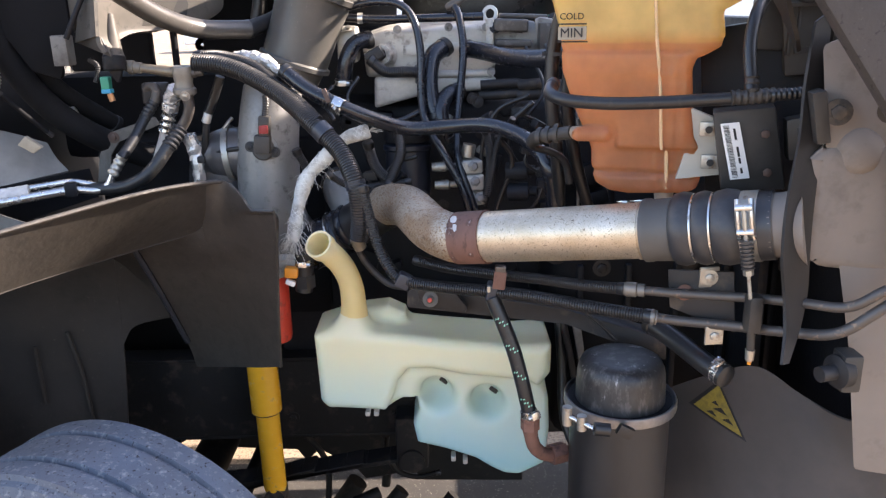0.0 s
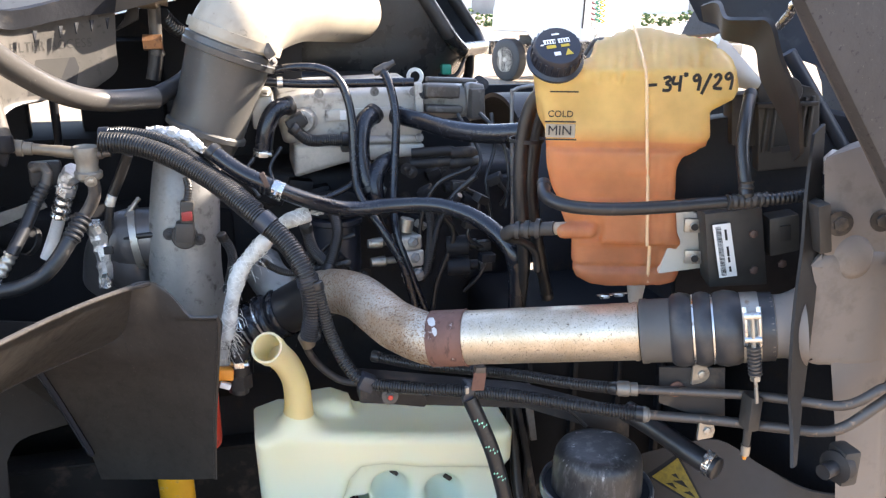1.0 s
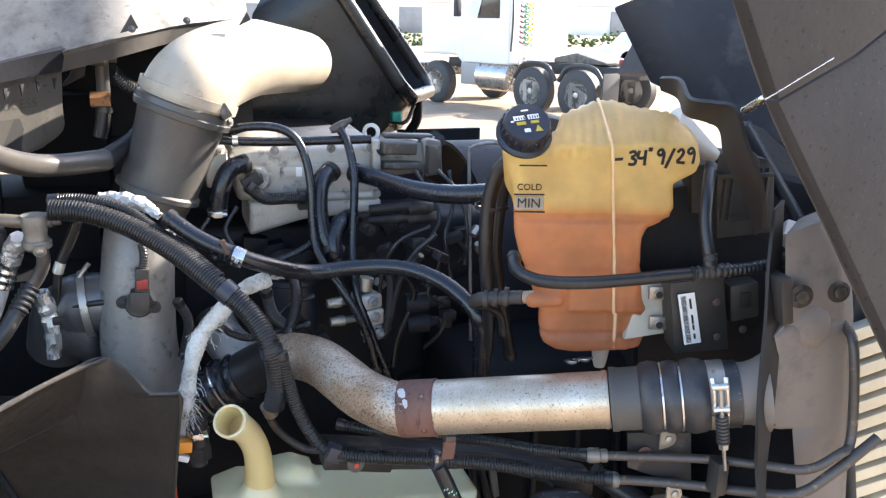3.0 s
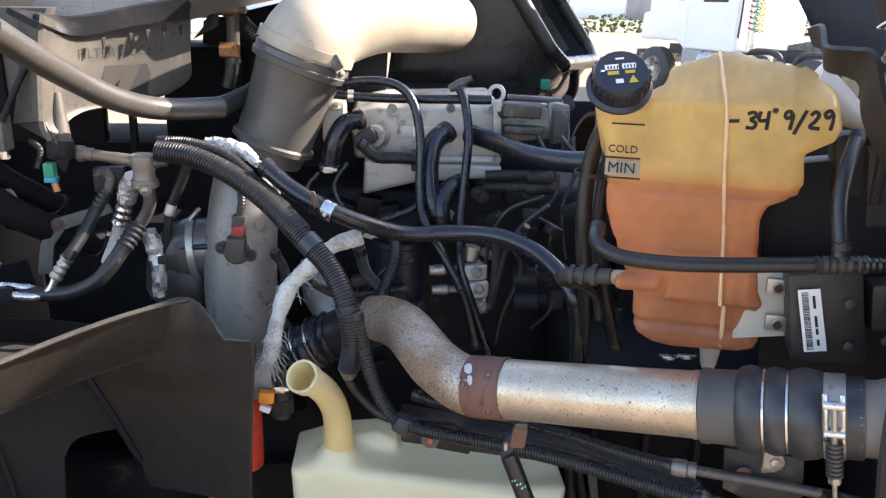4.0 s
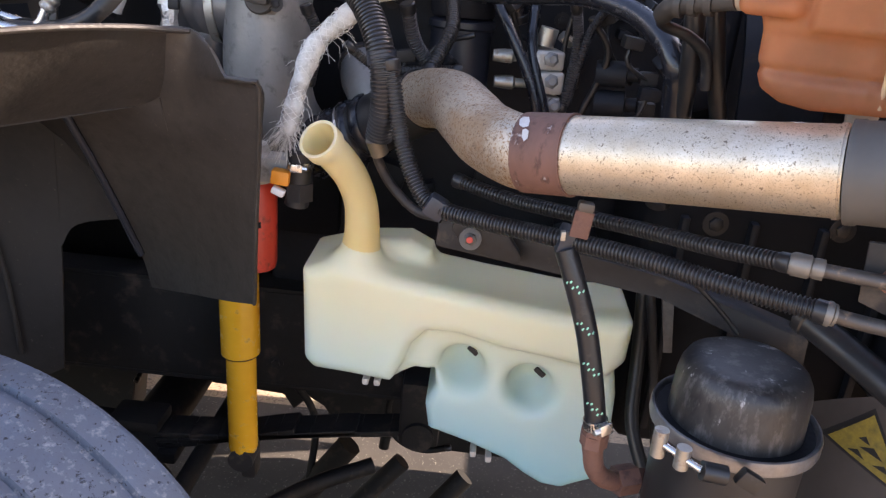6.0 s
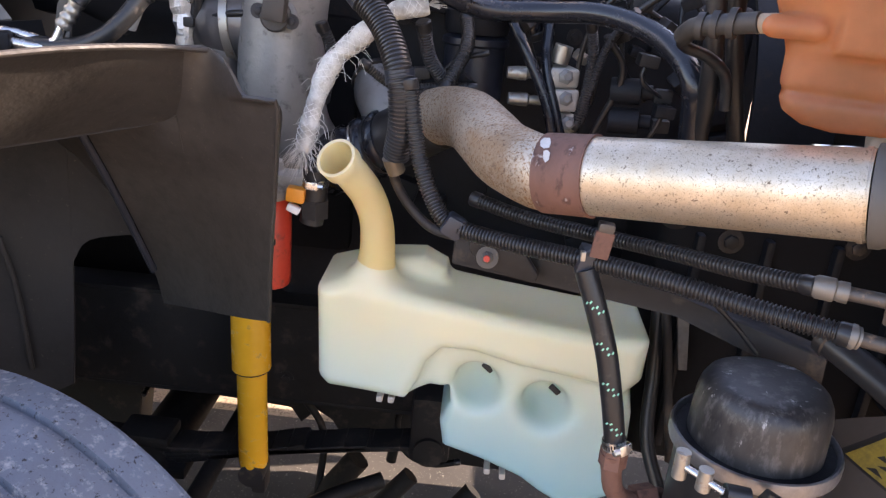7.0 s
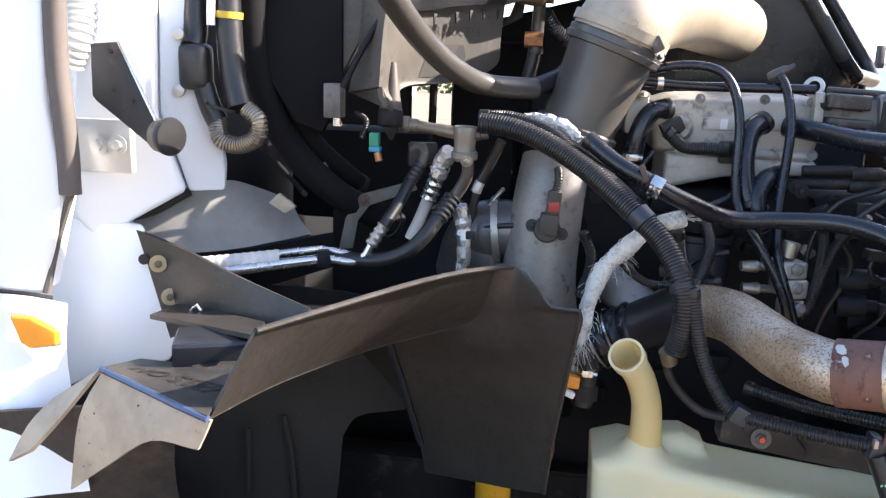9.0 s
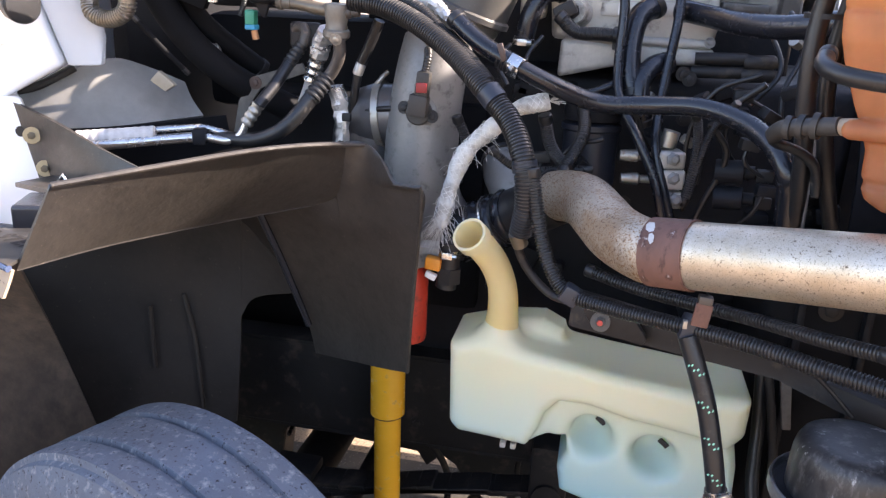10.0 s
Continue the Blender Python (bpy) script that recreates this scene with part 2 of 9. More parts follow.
foil = mat("silver_foil_sleeve", (0.66, 0.66, 0.66), 0.28, 0.85, var=0.35, scale=60, bump=1.0, spots=[((0.35, 0.34, 0.33), 0.25, 60, 0.5, 0.1)])
foil_white = mat("dull_white_foil", (0.55, 0.53, 0.50), 0.45, 0.35, var=0.25, scale=40, bump=0.8, spots=[((0.42, 0.40, 0.38), 0.3, 30, 0.6, 0.3)])
fibre = mat("white_fibreglass_sleeve", (0.66, 0.65, 0.60), 0.75, var=0.2, scale=90, bump=0.9, spots=[((0.30, 0.27, 0.23), 0.36, 30, 0.9, 0.25)])
green_plastic = mat("green_plastic", (0.02, 0.24, 0.15), 0.4, var=0.1)
blue_plastic = mat("blue_plastic", (0.02, 0.25, 0.42), 0.4, var=0.1)
red_plastic = mat("red_plastic", (0.26, 0.02, 0.02), 0.4, var=0.1)
amber_lens = mat("amber_marker_lens", (0.85, 0.32, 0.02), 0.2, var=0.1, coat=0.6, sub=0.3)
ground_mat = mat("gravelly_asphalt", (0.28, 0.21, 0.145), 0.92, var=0.3, scale=3.0, bump=0.8, spots=[((0.32, 0.255, 0.19), 0.25, 2.0, 0.95, 0.2), ((0.10, 0.08, 0.06), 0.42, 90, 0.9, 0.15), ((0.40, 0.36, 0.30), 0.10, 120, 0.9, 0.06)], spec=0.3)
far_grey = mat("far_grey_metal", (0.30, 0.30, 0.30), 0.5, 0.3, var=0.2, scale=2)
far_dark = mat("far_dark_metal", (0.04, 0.04, 0.042), 0.6, var=0.3, scale=3)
far_green = mat("far_foliage", (0.07, 0.11, 0.035), 0.9, var=0.4, scale=4)
grille_mat = mat("sunlit_gap_cream", (0.72, 0.66, 0.50), 0.35, 0.2, var=0.1)
glass_dark = mat("dark_window_glass", (0.02, 0.025, 0.03), 0.06, var=0.1, bump=0.0, spec=0.8)


def fluid_plastic(name, shell, fluid, level, soft, rough=0.42, trans=0.5, stain=None, deep=None, crown=None):
    """Translucent moulded plastic; the liquid inside tints it below the level (object z, metres)."""
    m = bpy.data.materials.new(name)
    m.use_nodes = True
    nt = m.node_tree
    n, link = nt.nodes, nt.links
    bsdf = n["Principled BSDF"]
    tc = n.new("ShaderNodeTexCoord")
    sep = n.new("ShaderNodeSeparateXYZ")
    link.new(tc.outputs["Object"], sep.inputs["Vector"])
    nz = n.new("ShaderNodeTexNoise")
    nz.inputs["Scale"].default_value = 9.0
    nz.inputs["Detail"].default_value = 5.0
    link.new(tc.outputs["Object"], nz.inputs["Vector"])
    add = n.new("ShaderNodeMath")
    add.operation = "MULTIPLY_ADD"
    link.new(nz.outputs["Fac"], add.inputs[0])
    add.inputs[1].default_value = soft * 0.8
    link.new(sep.outputs["Z"], add.inputs[2])
    ramp = n.new("ShaderNodeValToRGB")
    rng = n.new("ShaderNodeMapRange")
    rng.inputs["From Min"].default_value = level - soft
    rng.inputs["From Max"].default_value = level + soft * 1.6
    link.new(add.outputs["Value"], rng.inputs["Value"])
    link.new(rng.outputs["Result"], ramp.inputs["Fac"])
    ramp.color_ramp.elements[0].color = (*fluid, 1)
    ramp.color_ramp.elements[1].color = (*shell, 1)
    if stain:
        e = ramp.color_ramp.elements.new(0.55)
        e.color = (*stain, 1)
    if deep:
        rng.inputs["From Min"].default_value = level - 0.20
        rng.inputs["From Max"].default_value = level + 0.035
        ramp.color_ramp.elements[0].color = (*deep, 1)
        e.position = 0.885
        ramp.color_ramp.elements[-1].position = 0.97
        ramp.color_ramp.elements.new(0.864).color = (*fluid, 1)
    colour = ramp.outputs["Color"]
    if crown:
        # the empty top is frosted paler, and noise varies the whole wall's tone
        high = n.new("ShaderNodeMapRange")
        high.inputs["From Min"].default_value = level + 0.10
        high.inputs["From Max"].default_value = level + 0.22
        link.new(add.outputs["Value"], high.inputs["Value"])
        frost = n.new("ShaderNodeMixRGB")
        link.new(high.outputs["Result"], frost.inputs["Fac"])
        link.new(colour, frost.inputs["Color1"])
        frost.inputs["Color2"].default_value = (*crown, 1)
        cloud = n.new("ShaderNodeTexNoise")
        cloud.inputs["Scale"].default_value = 14.0
        cloud.inputs["Detail"].default_value = 6.0
        link.new(tc.outputs["Object"], cloud.inputs["Vector"])
        dim = n.new("ShaderNodeMapRange")
        dim.inputs["From Min"].default_value = 0.3
        dim.inputs["From Max"].default_value = 0.7
        dim.inputs["To Min"].default_value = 0.78
        dim.inputs["To Max"].default_value = 1.06
        link.new(cloud.outputs["Fac"], dim.inputs["Value"])
        mul = n.new("ShaderNodeMixRGB")
        mul.blend_type = "MULTIPLY"
        mul.inputs["Fac"].default_value = 1.0
        link.new(frost.outputs["Color"], mul.inputs["Color1"])
        link.new(dim.outputs["Result"], mul.inputs["Color2"])
        colour = mul.outputs["Color"]
    link.new(colour, bsdf.inputs["Base Color"])
    bsdf.inputs["Roughness"].default_value = rough
    bsdf.inputs["Subsurface Weight"].default_value = 0.6
    bsdf.inputs["Subsurface Radius"].default_value = (0.05, 0.04, 0.03)
    bsdf.inputs["Subsurface Scale"].default_value = 0.6
    tr = n.new("ShaderNodeBsdfTranslucent")
    link.new(colour, tr.inputs["Color"])
    mixs = n.new("ShaderNodeMixShader")
    mixs.inputs["Fac"].default_value = trans
    link.new(bsdf.outputs["BSDF"], mixs.inputs[1])
    link.new(tr.outputs["BSDF"], mixs.inputs[2])
    link.new(mixs.outputs["Shader"], n["Material Output"].inputs["Surface"])
    return m


coolant_plastic = fluid_plastic("coolant_tank_plastic", (0.95, 0.71, 0.31), (0.83, 0.395, 0.19), 0.290, 0.014, 0.20, 0.62, (0.90, 0.55, 0.23), (0.70, 0.335, 0.18), (0.88, 0.75, 0.46))
washer_plastic = fluid_plastic("washer_tank_plastic", (0.86, 0.81, 0.57), (0.38, 0.64, 0.68), 0.18, 0.10, 0.20, 0.3, (0.70, 0.785, 0.66))
washer_neck = fluid_plastic("yellowed_neck_plastic", (0.93, 0.84, 0.55), (0.85, 0.69, 0.34), 0.49, 0.07, 0.22, 0.42, (0.90, 0.77, 0.43))


# ---- geometry helpers ----
def spline(pts, n=8):
    """Points along a smooth curve through pts."""
    p = [Vector(q) for q in pts]
    if len(p) == 2:
        return [p[0].lerp(p[1], i / n) for i in range(n + 1)]
    p = [p[0] * 2 - p[1]] + p + [p[-1] * 2 - p[-2]]
    out = []
    for i in range(1, len(p) - 2):
        a, b, c, d = p[i - 1 : i + 3]
        for k in range(n):
            t = k / n
            out.append(0.5 * (2 * b + (c - a) * t + (2 * a - 5 * b + 4 * c - d) * t * t + (3 * b - a - 3 * c + d) * t ** 3))
    return out + [p[-2].copy()]


def even(pts, step):
    """The polyline pts again, at even steps."""
    p = np.array([tuple(q) for q in pts])
    s = np.r_[0, np.cumsum(np.linalg.norm(np.diff(p, axis=0), axis=1))]
    k = np.linspace(0, s[-1], max(2, int(s[-1] / step) + 1))
    return [Vector(v) for v in np.stack([np.interp(k, s, p[:, i]) for i in range(3)], 1)], k


def axis_frame(axis):
    z = Vector(axis).normalized()
    x = z.orthogonal().normalized()
    return x, z.cross(x), z


class Geo:
    """Gathers vertices and faces of one part."""

    def __init__(self):
        self.v, self.f = [], []

    def add(self, verts, faces):
        k = len(self.v)
        self.v += [tuple(q) for q in verts]
        self.f += [tuple(i + k for i in face) for face in faces]
        return self

    def bm(self, b):
        b.verts.index_update()
        self.add([q.co.copy() for q in b.verts], [[q.index for q in face.verts] for face in b.faces])
        b.free()
        return self

    def box(self, c, size, rot=None, bevel=0.004, seg=2):
        b = bmesh.new()
        m = Matrix.Translation(c) @ (rot or Matrix()) @ Matrix.Diagonal((*size, 1))
        bmesh.ops.create_cube(b, size=1, matrix=m)
        if bevel:
            bmesh.ops.bevel(b, geom=b.edges[:], offset=min(bevel, min(size) * 0.45), segments=seg, affect="EDGES", profile=0.6)
        return self.bm(b)

    def prism(self, pts, depth, bevel=0.003, seg=2):
        """A flat outline pts, extruded by the vector depth."""
        b = bmesh.new()
        d = Vector(depth)
        lo = [b.verts.new(Vector(q)) for q in pts]
        hi = [b.verts.new(Vector(q) + d) for q in pts]
        b.faces.new(lo)
        b.faces.new(hi[::-1])
        for i in range(len(lo)):
            j = (i + 1) % len(lo)
            b.faces.new((lo[j], lo[i], hi[i], hi[j]))
        bmesh.ops.recalc_face_normals(b, faces=b.faces[:])
        if bevel:
            bmesh.ops.bevel(b, geom=b.edges[:], offset=bevel, segments=seg, affect="EDGES", profile=0.6)
        return self.bm(b)

    def tube(self, pts, r, seg=14, step=0.012, ribs=None, smooth=True, cap=True, hollow=0.0):
        """A hose through pts. r: radius, or a function of the share of the length. ribs: (pitch, depth)."""
        line = spline(pts, 10) if smooth else [Vector(q) for q in pts]
        line, s = even(line, ribs[0] / 4 if ribs else step)
        n = len(line)
        tan = [(line[min(i + 1, n - 1)] - line[max(i - 1, 0)]).normalized() for i in range(n)]
        x = tan[0].orthogonal().normalized()
        verts, faces = [], []
        for i in range(n):
            x = (x - tan[i] * x.dot(tan[i])).normalized()
            y = tan[i].cross(x)
            rr = r(s[i] / s[-1]) if callable(r) else r
            if ribs and i % 4 in (2, 3):
                rr -= ribs[1]
            for k in range(seg):
                a = 2 * math.pi * k / seg
                verts.append(line[i] + (x * math.cos(a) + y * math.sin(a)) * rr)
        for i in range(n - 1):
            for k in range(seg):
                m = (k + 1) % seg
                faces.append((i * seg + k, i * seg + m, (i + 1) * seg + m, (i + 1) * seg + k))
        if cap:
            faces += [tuple(range(seg))[::-1], tuple(range((n - 1) * seg, n * seg))]
        if hollow:
            faces = [q[::-1] for q in faces]
        return self.add(verts, faces)

    def lathe(self, profile, c, axis=(0, 0, 1), seg=32):
        """profile: (radius, height along axis) from bottom to top, turned round the axis through c."""
        x, y, z = axis_frame(axis)
        c = Vector(c)
        verts, faces = [], []
        for r, h in profile:
            for k in range(seg):
                a = 2 * math.pi * k / seg
                verts.append(c + z * h + (x * math.cos(a) + y * math.sin(a)) * max(r, 1e-4))
        for i in range(len(profile) - 1):
            for k in range(seg):
                m = (k + 1) % seg
                faces.append((i * seg + k, i * seg + m, (i + 1) * seg + m, (i + 1) * seg + k))
        faces += [tuple(range(seg))[::-1], tuple(range((len(profile) - 1) * seg, len(profile) * seg))]
        return self.add(verts, faces)

    def ring(self, c, axis, radius, width, thick=0.0015, seg=36):
        """A band round an axis."""
        w = width / 2
        x, y, z = axis_frame(axis)
        c = Vector(c)
        prof = [(radius, -w), (radius + thick, -w), (radius + thick, w), (radius, w)]
        verts, faces = [], []
        for r, h in prof:
            for k in range(seg):
                a = 2 * math.pi * k / seg
                verts.append(c + z * h + (x * math.cos(a) + y * math.sin(a)) * r)
        for i in range(4):
            j = (i + 1) % 4
            for k in range(seg):
                m = (k + 1) % seg
                faces.append((i * seg + k, i * seg + m, j * seg + m, j * seg + k))
        return self.add(verts, faces)

    def bolt(self, c, axis, size=0.008, washer=True):
        """A hex head with its washer, standing on c."""
        if washer:
            self.lathe([(size * 1.75, 0), (size * 1.75, size * 0.2), (size * 1.1, size * 0.24)], c, axis, 20)
        self.lathe([(size, size * 0.2), (size, size * 0.68), (size * 0.82, size * 0.78)], c, axis, 6)
        return self

    def sheet(self, grid, thick, n=6, out=None):
        """A curved sheet through a grid of points (rows of equal length), with a thickness."""
        rows = [spline(row, n) for row in grid]
        cols = [spline([row[i] for row in rows], n) for i in range(len(rows[0]))]
        w, h = len(cols), len(cols[0])
        P = [[cols[i][j] for j in range(h)] for i in range(w)]
        verts, back = [], []
        for i in range(w):
            for j in range(h):
                du = P[min(i + 1, w - 1)][j] - P[max(i - 1, 0)][j]
                dv = P[i][min(j + 1, h - 1)] - P[i][max(j - 1, 0)]
                nn = du.cross(dv)
                nn = nn.normalized() if nn.length > 1e-9 else Vector((0, -1, 0))
                verts.append(P[i][j])
                back.append(P[i][j] + nn * thick)
        k = w * h
        faces = []
        for i in range(w - 1):
            for j in range(h - 1):
                a, b2, c2, d = i * h + j, (i + 1) * h + j, (i + 1) * h + j + 1, i * h + j + 1
                faces += [(a, b2, c2, d), (a + k, d + k, c2 + k, b2 + k)]
        rim = [i * h for i in range(w)] + [(w - 1) * h + j for j in range(1, h)] + [i * h + h - 1 for i in range(w - 2, -1, -1)] + [j for j in range(h - 2, 0, -1)]
        for a, b2 in zip(rim, rim[1:] + rim[:1]):
            faces.append((a, a + k, b2 + k, b2))
        return self.add(verts + back, faces)


def field_mesh(f, lo, hi, h):
    """Moulded shape: the surface f = 0 of a distance field, as quads."""
    ax = [np.arange(a, b + h, h) for a, b in zip(lo, hi)]
    X, Y, Z = np.meshgrid(*ax, indexing="ij")
    V = f(X, Y, Z)
    S = V < 0
    nx, ny, nz = (d - 1 for d in V.shape)
    cnt = np.zeros((nx, ny, nz), int)
    corners = [(i, j, k) for i in (0, 1) for j in (0, 1) for k in (0, 1)]

    def sl(A, c):
        return A[c[0] : c[0] + nx, c[1] : c[1] + ny, c[2] : c[2] + nz]

    for c in corners:
        cnt += sl(S, c)
    act = (cnt > 0) & (cnt < 8)
    acc, num = np.zeros((nx, ny, nz, 3)), np.zeros((nx, ny, nz))
    for a in corners:
        for d in range(3):
            if a[d]:
                continue
            b = list(a)
            b[d] = 1
            va, vb = sl(V, a), sl(V, b)
            cross = (va < 0) != (vb < 0)
            t = np.where(cross, va / np.where(cross, va - vb, 1), 0)
            for e in range(3):
                acc[..., e] += np.where(cross, a[e] + (t if e == d else 0), 0)
            num += cross
    idx = -np.ones((nx, ny, nz), int)
    idx[act] = np.arange(act.sum())
    cells = np.argwhere(act)
    verts = np.array(lo) + h * (cells + acc[act] / num[act][:, None])
    faces = []
    for d in range(3):
        e1, e2 = (d + 1) % 3, (d + 2) % 3
        A = np.moveaxis(S, (d, e1, e2), (0, 1, 2))
        I = np.moveaxis(idx, (d, e1, e2), (0, 1, 2))
        p, q = A[:-1, 1:-1, 1:-1], A[1:, 1:-1, 1:-1]
        for flip in (False, True):
            w = np.argwhere((p & ~q) if not flip else (~p & q))
            if not len(w):
                continue
            i, j, k = w.T
            quad = np.stack([I[i, j, k], I[i, j + 1, k], I[i, j + 1, k + 1], I[i, j, k + 1]], 1)
            faces.append(quad[:, ::-1] if flip else quad)
    g = Geo()
    g.v = [tuple(v) for v in verts.tolist()]
    g.f = [tuple(q) for q in np.concatenate(faces).tolist()]
    return g


def outline_field(px, pz, poly):
    """Signed distance to a flat outline."""
    d = np.full(px.shape, 1e9)
    s = np.ones(px.shape)
    n = len(poly)
    for i in range(n):
        ax, az = poly[i]
        bx, bz = poly[i - 1]
        ex, ez = bx - ax, bz - az
        wx, wz = px - ax, pz - az
        t = np.clip((wx * ex + wz * ez) / (ex * ex + ez * ez), 0, 1)
        d = np.minimum(d, (wx - ex * t) ** 2 + (wz - ez * t) ** 2)
        c = np.stack([pz >= az, pz < bz, ex * wz > ez * wx])
        s = np.where(c.all(0) | (~c).all(0), -s, s)
    return s * np.sqrt(d)


def slab_field(d2, q, half, r):
    """An outline's field d2 given depth: q is the distance from the middle plane; edges rounded by r."""
    a, b = d2 + r, np.abs(q) - half + r
    return np.minimum(np.maximum(a, b), 0) + np.hypot(np.maximum(a, 0), np.maximum(b, 0)) - r


def capsule_field(X, Y, Z, a, b, r):
    a, b = np.array(a), np.array(b)
    e = b - a
    t = np.clip(((X - a[0]) * e[0] + (Y - a[1]) * e[1] + (Z - a[2]) * e[2]) / (e @ e), 0, 1)
    return np.sqrt((X - a[0] - e[0] * t) ** 2 + (Y - a[1] - e[1] * t) ** 2 + (Z - a[2] - e[2] * t) ** 2) - r


def join_fields(a, b, k):
    h = np.clip(0.5 + 0.5 * (b - a) / k, 0, 1)
    return b + (a - b) * h - k * h * (1 - h)


def make_mesh(name, g, material, at=(0, 0, 0), angle=40):
    me = bpy.data.meshes.new(name)
    me.from_pydata((np.array(g.v) - np.array(at)).tolist(), [], g.f)
    me.materials.append(material)
    me.polygons.foreach_set("use_smooth", [True] * len(me.polygons))
    me.update()
    me.set_sharp_from_angle(angle=radians(angle))
    return me


def thing(name, at, label, category, group="", kind=""):
    """A thing made of parts: an empty at its base."""
    ob = new(name)
    ob.location = at
    ob.empty_display_size = 0.05
    return tagged(ob, label, category, group, kind)


def place_of(ob):
    p = Vector(ob.location)
    while ob.parent:
        ob = ob.parent
        p += ob.location
    return p


def part(name, g, material, parent, label="", angle=40):
    """One mesh of its own under a thing or a part; g is in world places."""
    ob = new(name, make_mesh(name, g, material, place_of(parent), angle))
    ob.parent = parent
    return tagged(ob, label)


def solo(name, g, material, label, category, group="", kind="", angle=40):
    """A thing of one mesh, its origin at its lowest middle."""
    p = np.array(g.v)
    at = Vector(((p[:, 0].min() + p[:, 0].max()) / 2, (p[:, 1].min() + p[:, 1].max()) / 2, p[:, 2].min()))
    ob = new(name, make_mesh(name, g, material, at, angle))
    ob.location = at
    return tagged(ob, label, category, group, kind)


def facing(normal, up=(0, 0, 1), roll=0):
    """A turn whose z axis looks along normal, with y as near to up as may be."""
    z = Vector(normal).normalized()
    x = Vector(up).cross(z).normalized()
    y = z.cross(x)
    return Matrix((x, y, z)).transposed().to_4x4() @ Matrix.Rotation(radians(roll), 4, "Z")


def lettering(text, size, depth, at, turn, align="CENTER", spacing=1.0, fat=0.0):
    """Raised letters in the built-in font as geometry."""
    cu = bpy.data.curves.new("lettering", "FONT")
    cu.body, cu.size, cu.extrude, cu.align_x, cu.align_y, cu.space_character = text, size, depth, align, "CENTER", spacing
    cu.resolution_u = 3
    cu.offset = fat
    ob = bpy.data.objects.new("lettering", cu)
    scene.collection.objects.link(ob)
    me = bpy.data.meshes.new_from_object(ob.evaluated_get(bpy.context.evaluated_depsgraph_get()))
    m = Matrix.Translation(at) @ turn
    g = Geo().add([m @ v.co for v in me.vertices], [tuple(p.vertices) for p in me.polygons])
    bpy.data.objects.remove(ob)
    bpy.data.curves.remove(cu)
    bpy.data.meshes.remove(me)
    return g


def drape(g, ob, direction, lift):
    """Lays thin print on the surface of ob: every vertex is moved along direction on to it."""
    bpy.context.view_layer.update()
    d, at = Vector(direction).normalized(), place_of(ob)
    out = []
    for v in g.v:
        p = Vector(v)
        hit, loc, normal, k = ob.ray_cast(p - d * 0.08 - at, d)
        out.append(tuple(loc + at - d * lift) if hit and (loc + at - p).length < 0.08 else v)
    g.v = out
    return g


def worm_clamp(parent, c, axis, radius, width=0.012, side=(0, -1, 0.3), label="bright steel worm-drive clamp"):
    """A slotted band with its screw housing."""
    z = Vector(axis).normalized()
    out = Vector(side)
    out = (out - z * out.dot(z)).normalized()
    c = Vector(c)
    band = part("hose_clamp", Geo().ring(c, z, radius, width, 0.0015), steel, parent, label)
    turn = Matrix((z.cross(out), z, out)).transposed().to_4x4()
    g = Geo().box(c + out * (radius + 0.005), (0.020, width * 1.1, 0.010), turn, 0.002)
    g.lathe([(0.0045, 0), (0.0045, 0.008), (0.003, 0.009)], c + out * (radius + 0.006) + turn.to_3x3() @ Vector((0.010, 0, 0)), turn.to_3x3() @ Vector((1, 0, 0)), 8)
    part("screw_housing", g, steel, band)
    slots = Geo()
    for k in range(-6, 7):
        a = k * 0.22 + 0.9
        d = (out * math.cos(a) + z.cross(out) * math.sin(a)).normalized()
        t = Matrix((d.cross(z), z, d)).transposed().to_4x4()
        slots.box(c + d * (radius + 0.0016), (0.0016, width * 0.6, 0.0012), t, 0)
    part("slots", slots, ink, band)
    return band


# ---- ground ----
def build_ground():
    g = Geo()
    s = 1500.0
    g.add([(-s, -s, 0), (s, -s, 0), (s, s, 0), (-s, s, 0)], [(0, 1, 2, 3)])
    solo("ground", g, ground_mat, "worn dusty tan yard round the truck", "ground", kind="structure")
    # Sheet under the truck whose dark colour paints in its shadow.
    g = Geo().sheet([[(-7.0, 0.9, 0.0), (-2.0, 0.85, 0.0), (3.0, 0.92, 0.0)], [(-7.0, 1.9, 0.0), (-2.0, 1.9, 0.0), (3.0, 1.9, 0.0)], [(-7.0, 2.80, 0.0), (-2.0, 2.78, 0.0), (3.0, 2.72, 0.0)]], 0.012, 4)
    solo("truck_shadow_ground", g, asphalt, "gravelly asphalt under the truck, darkened for its shadow", "pavement", kind="structure")


build_ground()


def hose(name, pts, r, material, label, category="hose", ribs=None, group="", seg=14):
    """A hose or conduit with a cuff at each end."""
    pts = [Vector(q) for q in pts]
    t = thing(name, pts[-1], label, category, group)
    part("tube", Geo().tube(pts, r, seg, ribs=ribs), material, t)
    for a, b in ((pts[0], pts[1]), (pts[-1], pts[-2])):
        d = (b - a).normalized()
        part("end_cuff", Geo().lathe([(r * 0.9, -0.002), (r * 1.08, 0.0), (r * 1.10, 0.012), (r * 0.98, 0.014)], a, d, 16), rubber, t)
    return t


